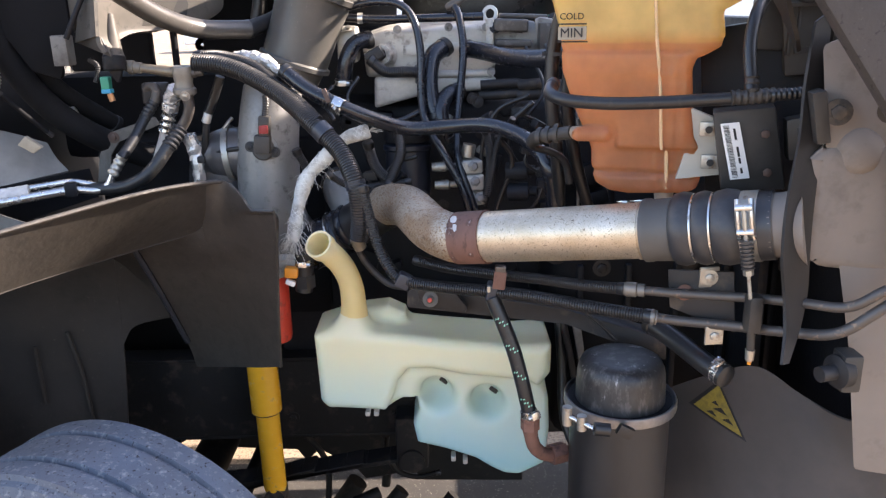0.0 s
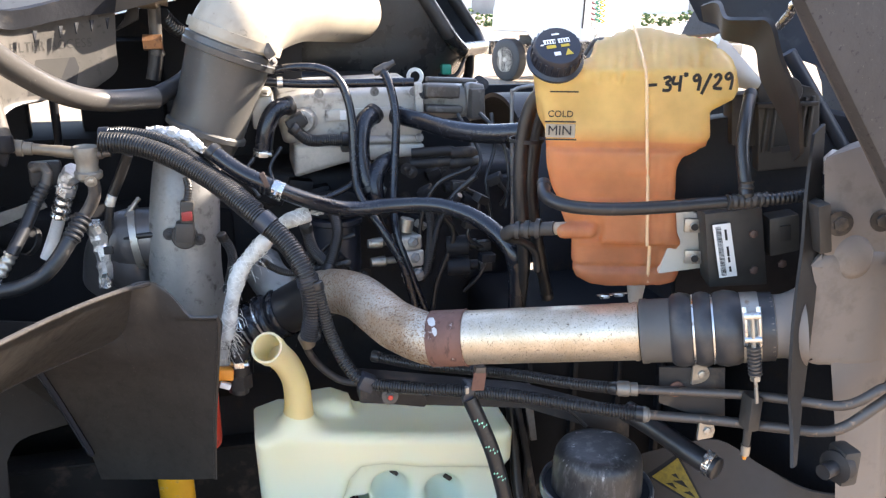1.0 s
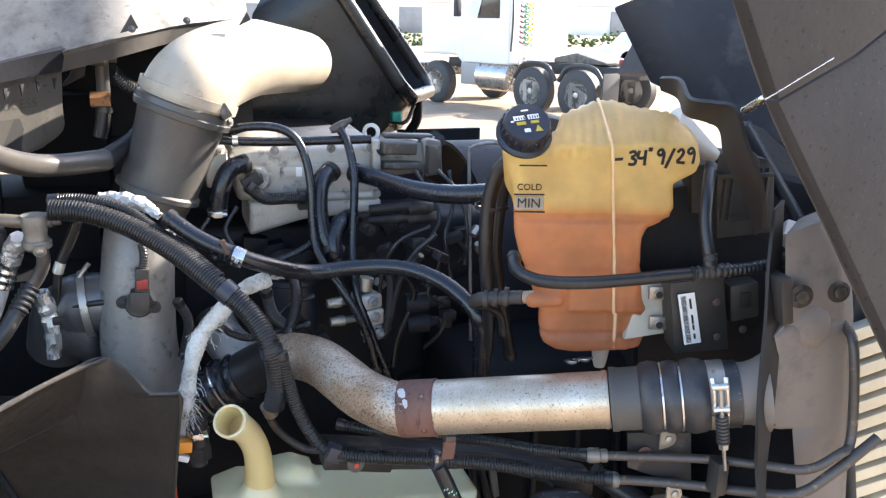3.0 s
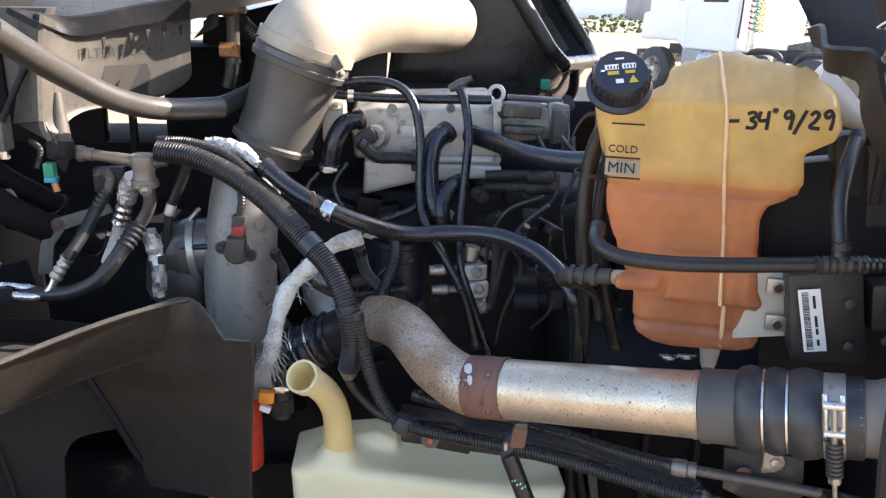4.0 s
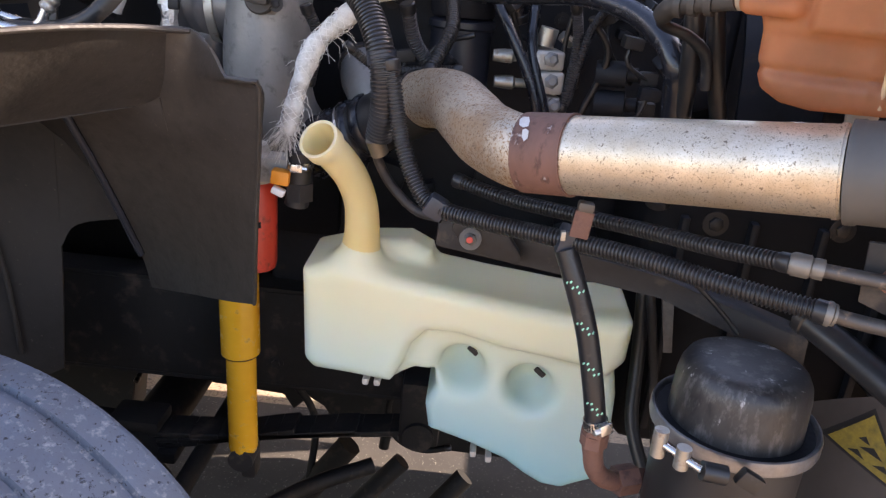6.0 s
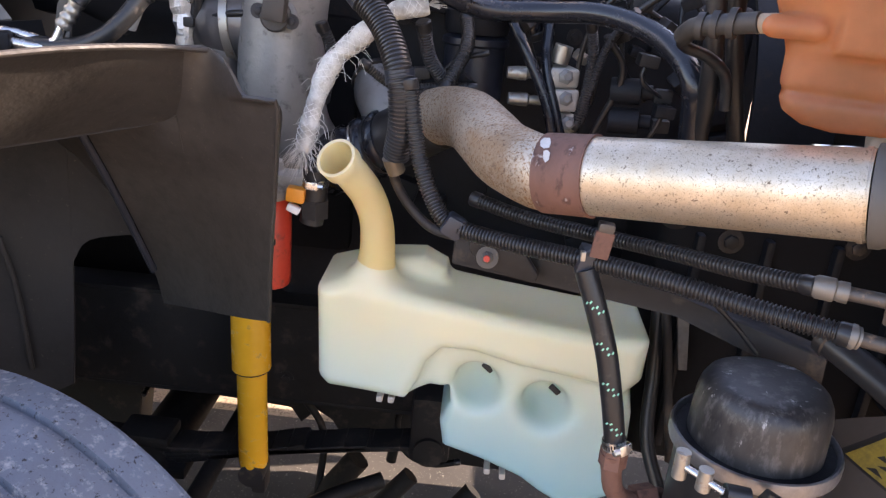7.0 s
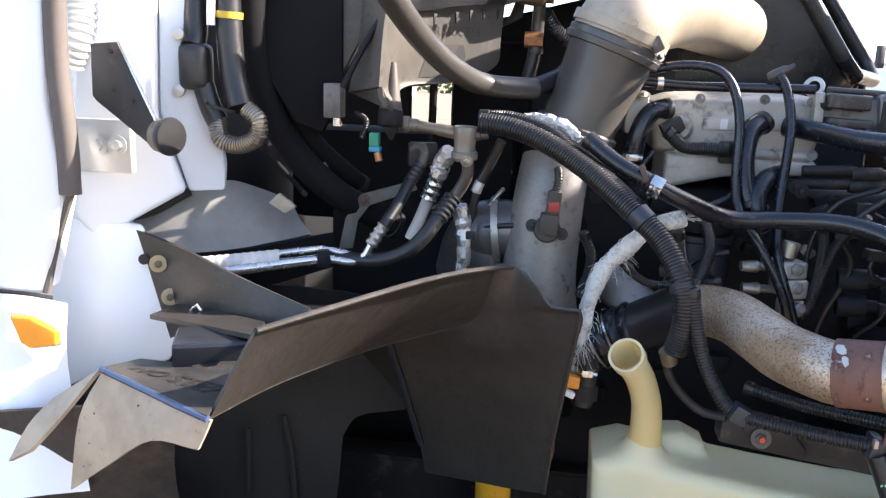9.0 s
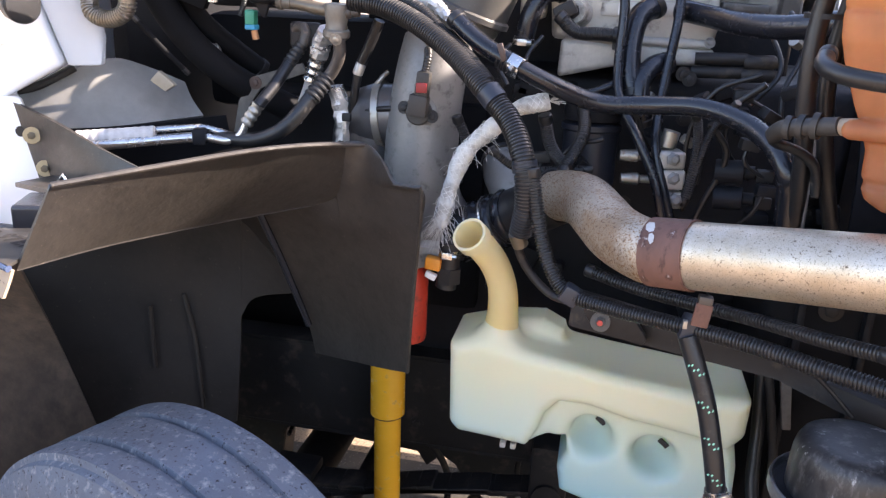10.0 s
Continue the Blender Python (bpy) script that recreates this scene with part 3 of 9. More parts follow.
# ---- wheel ----
def build_wheel(axle):
    # steered wheel: its axis is turned away from the truck's
    c, yaw, R, w = Vector((-0.686, 1.346, 0.466)), 0.395, 0.472, 0.275
    d = Vector((math.sin(yaw), math.cos(yaw), 0))
    o = c - d * (w / 2)
    prof = [(0.30, 0.035), (0.33, 0.012), (0.40, 0.0), (R - 0.045, 0.006), (R - 0.016, 0.018)]
    ribs = [(0.030, 0.082), (0.094, 0.136), (0.148, w - 0.148 + 0.0), (w - 0.136, w - 0.094), (w - 0.082, w - 0.030)]
    for a, b in ribs:
        prof += [(R - 0.012, a), (R - 0.001, a + 0.003), (R, (a + b) / 2), (R - 0.001, b - 0.003), (R - 0.012, b)]
    prof += [(R - 0.016, w - 0.018), (R - 0.045, w - 0.006), (0.40, w), (0.33, w - 0.012), (0.30, w - 0.035)]
    t = part("wheel", Geo().lathe(prof, o, d, 96), tyre_rubber, axle, "worn ribbed black truck tyre with scuffed tread, sky tint in its colour", 35)
    rim = Geo().lathe([(0.31, 0.03), (0.29, 0.05), (0.27, 0.12), (0.16, 0.13), (0.14, 0.07), (0.10, 0.06), (0.10, 0.02), (0.02, 0.015)], o, d, 48)
    part("rim", rim, galv, t)
    for k in range(10):
        a = 2 * math.pi * k / 10
        side = Vector((d.y, -d.x, 0)) * math.cos(a) + Vector((0, 0, 1)) * math.sin(a)
        part("lug_nut", Geo().bolt(o + d * 0.07 + side * 0.13, -d, 0.015), steel, t)


# ---- underside: frame, axle, springs ----
def build_chassis():
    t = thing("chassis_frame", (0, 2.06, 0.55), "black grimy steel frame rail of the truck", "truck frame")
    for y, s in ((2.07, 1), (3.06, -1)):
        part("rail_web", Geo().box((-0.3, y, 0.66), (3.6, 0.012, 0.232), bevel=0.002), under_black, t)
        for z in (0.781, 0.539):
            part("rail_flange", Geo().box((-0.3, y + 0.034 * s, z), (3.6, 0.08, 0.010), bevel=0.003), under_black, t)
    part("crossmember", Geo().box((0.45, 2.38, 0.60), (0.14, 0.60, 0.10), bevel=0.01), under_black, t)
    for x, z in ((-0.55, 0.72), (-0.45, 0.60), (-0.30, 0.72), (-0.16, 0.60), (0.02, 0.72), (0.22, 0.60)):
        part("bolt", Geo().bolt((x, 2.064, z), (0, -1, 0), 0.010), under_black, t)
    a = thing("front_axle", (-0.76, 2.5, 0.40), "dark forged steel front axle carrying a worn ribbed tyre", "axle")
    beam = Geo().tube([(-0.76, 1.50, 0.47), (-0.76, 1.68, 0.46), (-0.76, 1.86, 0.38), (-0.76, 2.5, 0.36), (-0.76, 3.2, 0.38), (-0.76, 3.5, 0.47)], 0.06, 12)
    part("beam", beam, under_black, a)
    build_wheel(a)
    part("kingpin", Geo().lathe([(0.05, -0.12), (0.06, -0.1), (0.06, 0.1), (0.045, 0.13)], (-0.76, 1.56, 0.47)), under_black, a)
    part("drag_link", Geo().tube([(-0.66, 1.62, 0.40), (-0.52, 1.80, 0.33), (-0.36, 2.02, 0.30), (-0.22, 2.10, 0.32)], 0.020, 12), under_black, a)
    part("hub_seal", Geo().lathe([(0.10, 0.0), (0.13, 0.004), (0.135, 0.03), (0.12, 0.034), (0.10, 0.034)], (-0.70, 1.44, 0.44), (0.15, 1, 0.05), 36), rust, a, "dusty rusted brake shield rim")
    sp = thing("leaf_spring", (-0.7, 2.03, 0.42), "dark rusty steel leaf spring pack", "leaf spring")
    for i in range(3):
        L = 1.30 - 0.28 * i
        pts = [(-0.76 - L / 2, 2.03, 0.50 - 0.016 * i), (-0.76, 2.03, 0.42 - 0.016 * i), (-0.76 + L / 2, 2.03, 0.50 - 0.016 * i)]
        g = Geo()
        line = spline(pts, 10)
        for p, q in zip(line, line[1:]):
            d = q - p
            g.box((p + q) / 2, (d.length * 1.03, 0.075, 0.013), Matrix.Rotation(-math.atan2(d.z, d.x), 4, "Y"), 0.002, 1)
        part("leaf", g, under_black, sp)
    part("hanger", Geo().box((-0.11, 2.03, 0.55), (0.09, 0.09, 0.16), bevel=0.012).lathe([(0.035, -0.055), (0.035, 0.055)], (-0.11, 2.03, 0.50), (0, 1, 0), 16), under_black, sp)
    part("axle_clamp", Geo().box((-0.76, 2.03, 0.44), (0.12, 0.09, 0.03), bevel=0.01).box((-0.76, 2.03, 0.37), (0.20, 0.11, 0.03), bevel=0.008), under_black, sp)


build_chassis()


def build_body_shell():
    # Unseen bumper, rear box, far tyre and liner, added to block light underneath.
    t = thing("truck_underbody", (-1.8, 2.45, 0.5), "truck underbody with unseen bumper and far wheel blocking light", "truck body")
    part("rear_light_block", Geo().box((-2.3, 2.45, 0.75), (1.9, 2.2, 0.5), bevel=0.05), under_black, t)
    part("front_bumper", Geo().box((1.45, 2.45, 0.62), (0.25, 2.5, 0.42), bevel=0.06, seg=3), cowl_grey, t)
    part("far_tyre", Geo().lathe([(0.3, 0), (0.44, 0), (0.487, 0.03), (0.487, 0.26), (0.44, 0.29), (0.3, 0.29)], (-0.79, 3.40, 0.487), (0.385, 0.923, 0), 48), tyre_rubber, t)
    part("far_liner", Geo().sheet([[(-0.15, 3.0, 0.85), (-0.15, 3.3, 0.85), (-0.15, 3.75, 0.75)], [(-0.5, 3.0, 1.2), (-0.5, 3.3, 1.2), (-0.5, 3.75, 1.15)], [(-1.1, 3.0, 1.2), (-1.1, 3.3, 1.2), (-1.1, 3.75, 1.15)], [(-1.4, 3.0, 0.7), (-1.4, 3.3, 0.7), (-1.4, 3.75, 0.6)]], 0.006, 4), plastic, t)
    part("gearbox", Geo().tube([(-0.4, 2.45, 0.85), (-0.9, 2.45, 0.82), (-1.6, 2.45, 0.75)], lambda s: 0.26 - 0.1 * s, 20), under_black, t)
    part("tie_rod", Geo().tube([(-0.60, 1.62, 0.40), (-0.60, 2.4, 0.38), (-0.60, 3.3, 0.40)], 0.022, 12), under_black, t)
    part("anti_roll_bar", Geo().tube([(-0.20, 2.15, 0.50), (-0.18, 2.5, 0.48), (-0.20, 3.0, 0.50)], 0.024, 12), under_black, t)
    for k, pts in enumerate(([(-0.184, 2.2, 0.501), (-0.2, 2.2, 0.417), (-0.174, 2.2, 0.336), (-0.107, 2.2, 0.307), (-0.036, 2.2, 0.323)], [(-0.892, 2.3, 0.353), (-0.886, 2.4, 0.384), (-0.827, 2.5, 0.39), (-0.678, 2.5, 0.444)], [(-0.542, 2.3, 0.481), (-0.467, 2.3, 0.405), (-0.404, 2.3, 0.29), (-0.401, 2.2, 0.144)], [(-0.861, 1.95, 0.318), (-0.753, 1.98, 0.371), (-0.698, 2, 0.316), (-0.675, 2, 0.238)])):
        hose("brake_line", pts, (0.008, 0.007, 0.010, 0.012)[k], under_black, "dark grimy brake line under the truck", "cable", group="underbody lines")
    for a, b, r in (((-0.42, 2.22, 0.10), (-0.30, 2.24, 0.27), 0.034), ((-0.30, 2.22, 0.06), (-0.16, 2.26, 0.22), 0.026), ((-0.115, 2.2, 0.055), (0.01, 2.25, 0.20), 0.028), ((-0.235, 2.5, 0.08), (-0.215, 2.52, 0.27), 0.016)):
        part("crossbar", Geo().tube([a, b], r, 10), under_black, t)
    # dark sheet masking far ground, ragged lower outline fitted to the camera's view
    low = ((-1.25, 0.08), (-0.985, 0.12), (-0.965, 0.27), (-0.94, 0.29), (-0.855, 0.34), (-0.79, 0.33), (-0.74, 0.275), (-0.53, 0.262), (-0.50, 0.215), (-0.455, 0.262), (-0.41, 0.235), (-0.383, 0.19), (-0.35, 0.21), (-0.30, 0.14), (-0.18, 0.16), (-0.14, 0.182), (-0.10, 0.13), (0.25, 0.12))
    part("ground_mask", Geo().prism([(x, 2.45, z) for x, z in low] + [(0.25, 2.45, 0.75), (-1.25, 2.45, 0.75)], (0, 0.10, 0), 0.004, 1), under_black, t)


build_body_shell()


def build_shock():
    x, y = -0.497, 1.957
    t = thing("shock_absorber", (x, y, 0.44), "yellow painted shock absorber, scuffed at its lower end", "shock absorber")
    d = Vector((-0.012, 0.0, 1)).normalized()
    part("dust_tube", Geo().lathe([(0.036, 0), (0.0405, 0.001), (0.0405, 0.25), (0.03, 0.262)], (x, y, 0.683), d), shock_yellow, t)
    part("body", Geo().lathe([(0.018, -0.268), (0.029, -0.262), (0.0315, -0.252), (0.0315, 0.02)], (x, y, 0.70), d), shock_yellow, t)
    part("gap_ring", Geo().lathe([(0.0325, -0.005), (0.0385, -0.004), (0.0385, 0.001), (0.0325, 0.002)], (x, y, 0.684), d), engine_black, t, "dark gap under the dust tube")
    part("eye", Geo().lathe([(0.028, -0.03), (0.028, 0.03)], (x + 0.004, y, 0.425), (0, 1, 0), 20).box((x + 0.01, y + 0.03, 0.40), (0.036, 0.05, 0.10), bevel=0.012), dark_metal, t, "dark grimy lower mounting eye")


build_shock()


def build_red_filter():
    c = Vector((-0.411, 1.775, 0.0))
    t = thing("fuel_filter", (c.x, c.y, 0.96), "red spin-on filter can behind the wheel-arch liner", "filter")
    part("can", Geo().lathe([(0.026, 0.965), (0.036, 0.97), (0.038, 0.98), (0.038, 1.118), (0.034, 1.128)], c), red_paint, t)
    part("head", Geo().lathe([(0.034, 1.128), (0.036, 1.135), (0.030, 1.16), (0.022, 1.19)], c).box((c.x + 0.05, c.y - 0.01, 1.155), (0.09, 0.05, 0.045), bevel=0.01), alu_cast, t, "grey cast filter head")
    part("print", Geo().box((c.x + 0.006, c.y - 0.0375, 1.06), (0.030, 0.003, 0.010), bevel=0).box((c.x + 0.004, c.y - 0.0375, 1.042), (0.022, 0.003, 0.004), bevel=0), engine_black, t, "dark unreadable print")
    s = thing("sensor_fitting", (-0.345, 1.72, 1.10), "orange clipped sensor plug with a clamped fitting", "sensor")
    part("plug", Geo().box(((-0.352, 1.72, 1.154)), (0.030, 0.022, 0.024), Matrix.Rotation(0.1, 4, "Y"), 0.004), orange_plastic, s, "orange plastic locking clip")
    b = Vector(((-0.325, 1.735, 1.144)))
    part("elbow", Geo().tube([b + Vector((0, 0, 0.05)), b, b + Vector((-0.005, 0, -0.04))], 0.02, 14).lathe([(0.024, -0.03), (0.024, 0.0)], b, (0, 0, 1), 6), dark_metal, s)
    worm_clamp(s, b + Vector((0, 0, 0.030)), (0, 0, 1), 0.0205, 0.012)
    part("terminal", Geo().box(((-0.355, 1.715, 1.131)), (0.022, 0.015, 0.012), Matrix.Rotation(0.4, 4, "Y"), 0.003), white_label, s)


build_red_filter()


# ---- wheel-arch liner ----
def build_liner():
    t = thing("wheel_arch_liner", (-0.6, 1.7, 0.9), "dusty black moulded wheel-arch liner with a raised lip", "fender liner")
    # the raised lip, from its rear end to the bend at the front
    top = [(-0.778, 1.256, 1.371), (-0.70, 1.36, 1.379), (-0.60, 1.49, 1.388), (-0.53, 1.585, 1.386), (-0.47, 1.655, 1.378)]
    low = [(-0.842, 1.25, 1.246), (-0.794, 1.4, 1.242), (-0.695, 1.58, 1.239), (-0.562, 1.67, 1.259), (-0.512, 1.685, 1.294)]
    part("lip_edge", Geo().tube(top, 0.0045, 8), liner_plastic, t)
    # front panel
    edge = [(-0.4, 1.6, 1.328), (-0.361, 1.592, 1.327), (-0.351, 1.595, 1.316), (-0.363, 1.63, 1.202), (-0.379, 1.665, 1.062), (-0.389, 1.692, 0.935)]
    upper = [[(-0.497, 1.642, 1.381), (-0.482, 1.65, 1.383), (-0.468, 1.655, 1.382), (-0.444, 1.645, 1.373)],
             [(-0.505, 1.655, 1.345), (-0.482, 1.657, 1.348), (-0.456, 1.648, 1.35), (-0.423, 1.624, 1.35)],
             [(-0.516, 1.672, 1.305), (-0.481, 1.662, 1.31), (-0.441, 1.636, 1.318), (-0.397, 1.6, 1.326)],
             [(-0.531, 1.688, 1.272), (-0.479, 1.665, 1.286), (-0.415, 1.625, 1.306), (-0.35, 1.593, 1.318)]]
    lower_grid = [[(-0.718, 1.742, 1.224), (-0.603, 1.702, 1.252), (-0.53, 1.686, 1.271), (-0.435, 1.638, 1.3), (-0.351, 1.594, 1.317)],
                  [(-0.702, 1.77, 1.163), (-0.604, 1.735, 1.188), (-0.525, 1.7, 1.212), (-0.438, 1.655, 1.238), (-0.355, 1.612, 1.261)],
                  [(-0.685, 1.798, 1.094), (-0.597, 1.764, 1.12), (-0.515, 1.722, 1.146), (-0.435, 1.676, 1.174), (-0.363, 1.63, 1.2)],
                  [(-0.655, 1.86, 0.931), (-0.582, 1.812, 0.965), (-0.512, 1.765, 0.998), (-0.444, 1.715, 1.03), (-0.379, 1.665, 1.061)],
                  [(-0.642, 1.87, 0.857), (-0.594, 1.835, 0.872), (-0.525, 1.785, 0.894), (-0.452, 1.735, 0.914), (-0.389, 1.692, 0.935)]]
    # the lip runs back to the fold; from there shoulder and panel are one moulding
    fold = [[Vector(a).lerp(Vector(b), r / 3) for a, b in zip(top[:4], low[:4])] + [Vector(upper[r][0])] for r in range(4)]
    part("lip", Geo().sheet(fold, 0.005, 6), liner_plastic, t, angle=75)
    flank = [list(map(Vector, row)) for row in upper]
    for row in lower_grid[1:]:
        run = spline(row[2:], 9)
        flank.append([run[0], run[6], run[12], run[18]])
    part("front_panel", Geo().sheet(flank, 0.006, 5), liner_plastic, t, angle=75)
    part("panel_wing", Geo().sheet([row[:3] for row in lower_grid], 0.006, 5), liner_plastic, t, angle=75)
    part("panel_edge", Geo().tube(edge, 0.0035, 8), liner_plastic, t)
    part("rib", Geo().tube([(-0.709, 1.736, 1.221), (-0.683, 1.793, 1.093), (-0.651, 1.853, 0.933)], 0.0075, 10), gloss_plastic, t, "glossy black seam")
    # roof and inner wall of the arch
    roof = [[Vector(q) + Vector((0, 0, -0.002)) for q in low[:4]],
            [(-1.02, 1.55, 1.23), (-0.95, 1.65, 1.26), (-0.82, 1.75, 1.25), (-0.70, 1.76, 1.22)],
            [(-1.15, 1.90, 1.05), (-1.0, 1.92, 1.12), (-0.85, 1.92, 1.14), (-0.68, 1.88, 1.0)]]
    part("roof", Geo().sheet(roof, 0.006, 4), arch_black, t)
    wall = Geo().sheet([[(-1.35, 1.80, 1.25), (-1.0, 1.88, 1.25), (-0.82, 1.90, 1.24)], [(-1.40, 1.80, 0.85), (-1.0, 1.89, 0.90), (-0.835, 1.905, 0.90)], [(-1.45, 1.78, 0.35), (-1.0, 1.90, 0.55), (-0.865, 1.92, 0.62)]], 0.006, 4)
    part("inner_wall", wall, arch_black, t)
    head = Geo().sheet([[(-0.83, 1.901, 1.24), (-0.70, 1.905, 1.22), (-0.58, 1.92, 1.19)], [(-0.83, 1.903, 1.08), (-0.70, 1.91, 1.07), (-0.585, 1.92, 1.05)], [(-0.835, 1.904, 0.905), (-0.80, 1.91, 0.955), (-0.70, 1.92, 0.975)]], 0.006, 4)
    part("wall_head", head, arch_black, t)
    for pts in ([(-0.961, 1.88, 0.955), (-0.946, 1.89, 0.841), (-0.94, 1.9, 0.658)], [(-1.036, 1.86, 0.926), (-1.041, 1.87, 0.763)]):
        part("rib", Geo().tube(pts, 0.0055, 8), arch_black, t)
    # muddy rear flap
    side = Geo().sheet([[(-1.368, 1.46, 1.109), (-1.087, 1.42, 1.166), (-0.954, 1.38, 1.195)], [(-1.496, 1.52, 0.829), (-1.223, 1.55, 0.893), (-1.084, 1.62, 0.917)], [(-1.778, 1.6, 0.257), (-1.396, 1.68, 0.341), (-1.113, 1.78, 0.546)]], 0.006, 4)
    part("rear_flap", side, mud, t, "mud-streaked rear splash flap")
    # outer ledge with the tread warning
    s = thing("fender_ledge", (-0.9, 1.25, 1.25), "dusty black fender ledge with a raised no-step warning", "fender panel")
    A = [(-1.028, 1.31, 1.275), (-0.951, 1.275, 1.267), (-0.878, 1.24, 1.261), (-0.835, 1.225, 1.257), (-0.821, 1.228, 1.271), (-0.774, 1.255, 1.374), (-0.846, 1.4, 1.306), (-1.035, 1.52, 1.209), (-1.074, 1.48, 1.216)]
    ledge = Geo().sheet([[A[0], A[1], A[2], A[3]], [(-1.052, 1.4, 1.245), (-0.983, 1.375, 1.25), (-0.918, 1.35, 1.255), (-0.851, 1.32, 1.257)], [(-1.077, 1.5, 1.213), (-0.985, 1.46, 1.228), (-0.91, 1.42, 1.248), (-0.852, 1.38, 1.264)]], 0.005, 4)
    top_face = part("ledge", ledge, plastic, s)
    apron = Geo().sheet([[(-1.029, 1.312, 1.274), (-0.952, 1.277, 1.266), (-0.879, 1.242, 1.26), (-0.831, 1.227, 1.254)], [(-1.07, 1.31, 1.198), (-0.992, 1.275, 1.209), (-0.911, 1.24, 1.229), (-0.839, 1.226, 1.234)], [(-1.092, 1.31, 1.08), (-1.009, 1.275, 1.147), (-0.924, 1.24, 1.21), (-0.849, 1.224, 1.212)]], 0.005, 4)
    part("apron", apron, apron_mat, s, "dusty front apron, sunlit tan put into its colour")
    part("edge_strip", Geo().tube([(-1.031, 1.312, 1.275), (-0.952, 1.276, 1.268), (-0.878, 1.241, 1.262), (-0.834, 1.226, 1.256)], 0.005, 8), blue_edge, s, "bluish glossy folded edge")
    part("side_flap", Geo().sheet([[(-1.138, 1.36, 1.197), (-1.169, 1.34, 1.161), (-1.198, 1.33, 1.105)], [(-1.04, 1.33, 1.266), (-1.104, 1.32, 1.186), (-1.146, 1.31, 1.137)]], 0.006, 4), apron_mat, s)
    ex = (Vector(A[3]) - Vector(A[0])).normalized()
    bk = Vector(A[8]) - Vector(A[0])
    nz = ex.cross(bk).normalized()
    lie = Matrix((ex, nz.cross(ex), nz)).transposed().to_4x4()
    part("dark_letters", drape(lettering("NO STEP", 0.039, 0.0, (Vector(A[0]) + Vector(A[3])) / 2 + ex * 0.014 + bk * 0.36, lie, spacing=1.1, fat=0.0012), top_face, -nz if nz.z > 0 else nz, 0.0012), arch_black, s, "dark no-step lettering")
    part("blister", Geo().box(((-0.922, 1.46, 1.26)), (0.13, 0.09, 0.055), Matrix.Rotation(0.35, 4, "Z"), 0.007, 3), gloss_plastic, s)


mud = mat("dried_mud_plastic", (0.034, 0.028, 0.024), 0.75, var=0.4, scale=14, bump=0.8, spots=[((0.095, 0.076, 0.060), 0.42, 34, 0.9, 0.35), ((0.05, 0.041, 0.034), 0.4, 6, 0.9, 0.4)], stretch=(1, 1, 0.35))
# The apron's tan is warm sunlight put into the base colour.
apron_mat = mat("brightened_tan_plastic", (0.42, 0.335, 0.24), 0.55, var=0.14, scale=10, spots=[((0.30, 0.235, 0.165), 0.3, 12, 0.7, 0.35), ((0.05, 0.04, 0.03), 0.06, 90, 0.8, 0.04)])
blue_edge = mat("bluish_gloss_edge", (0.05, 0.07, 0.13), 0.25, var=0.2)
build_liner()


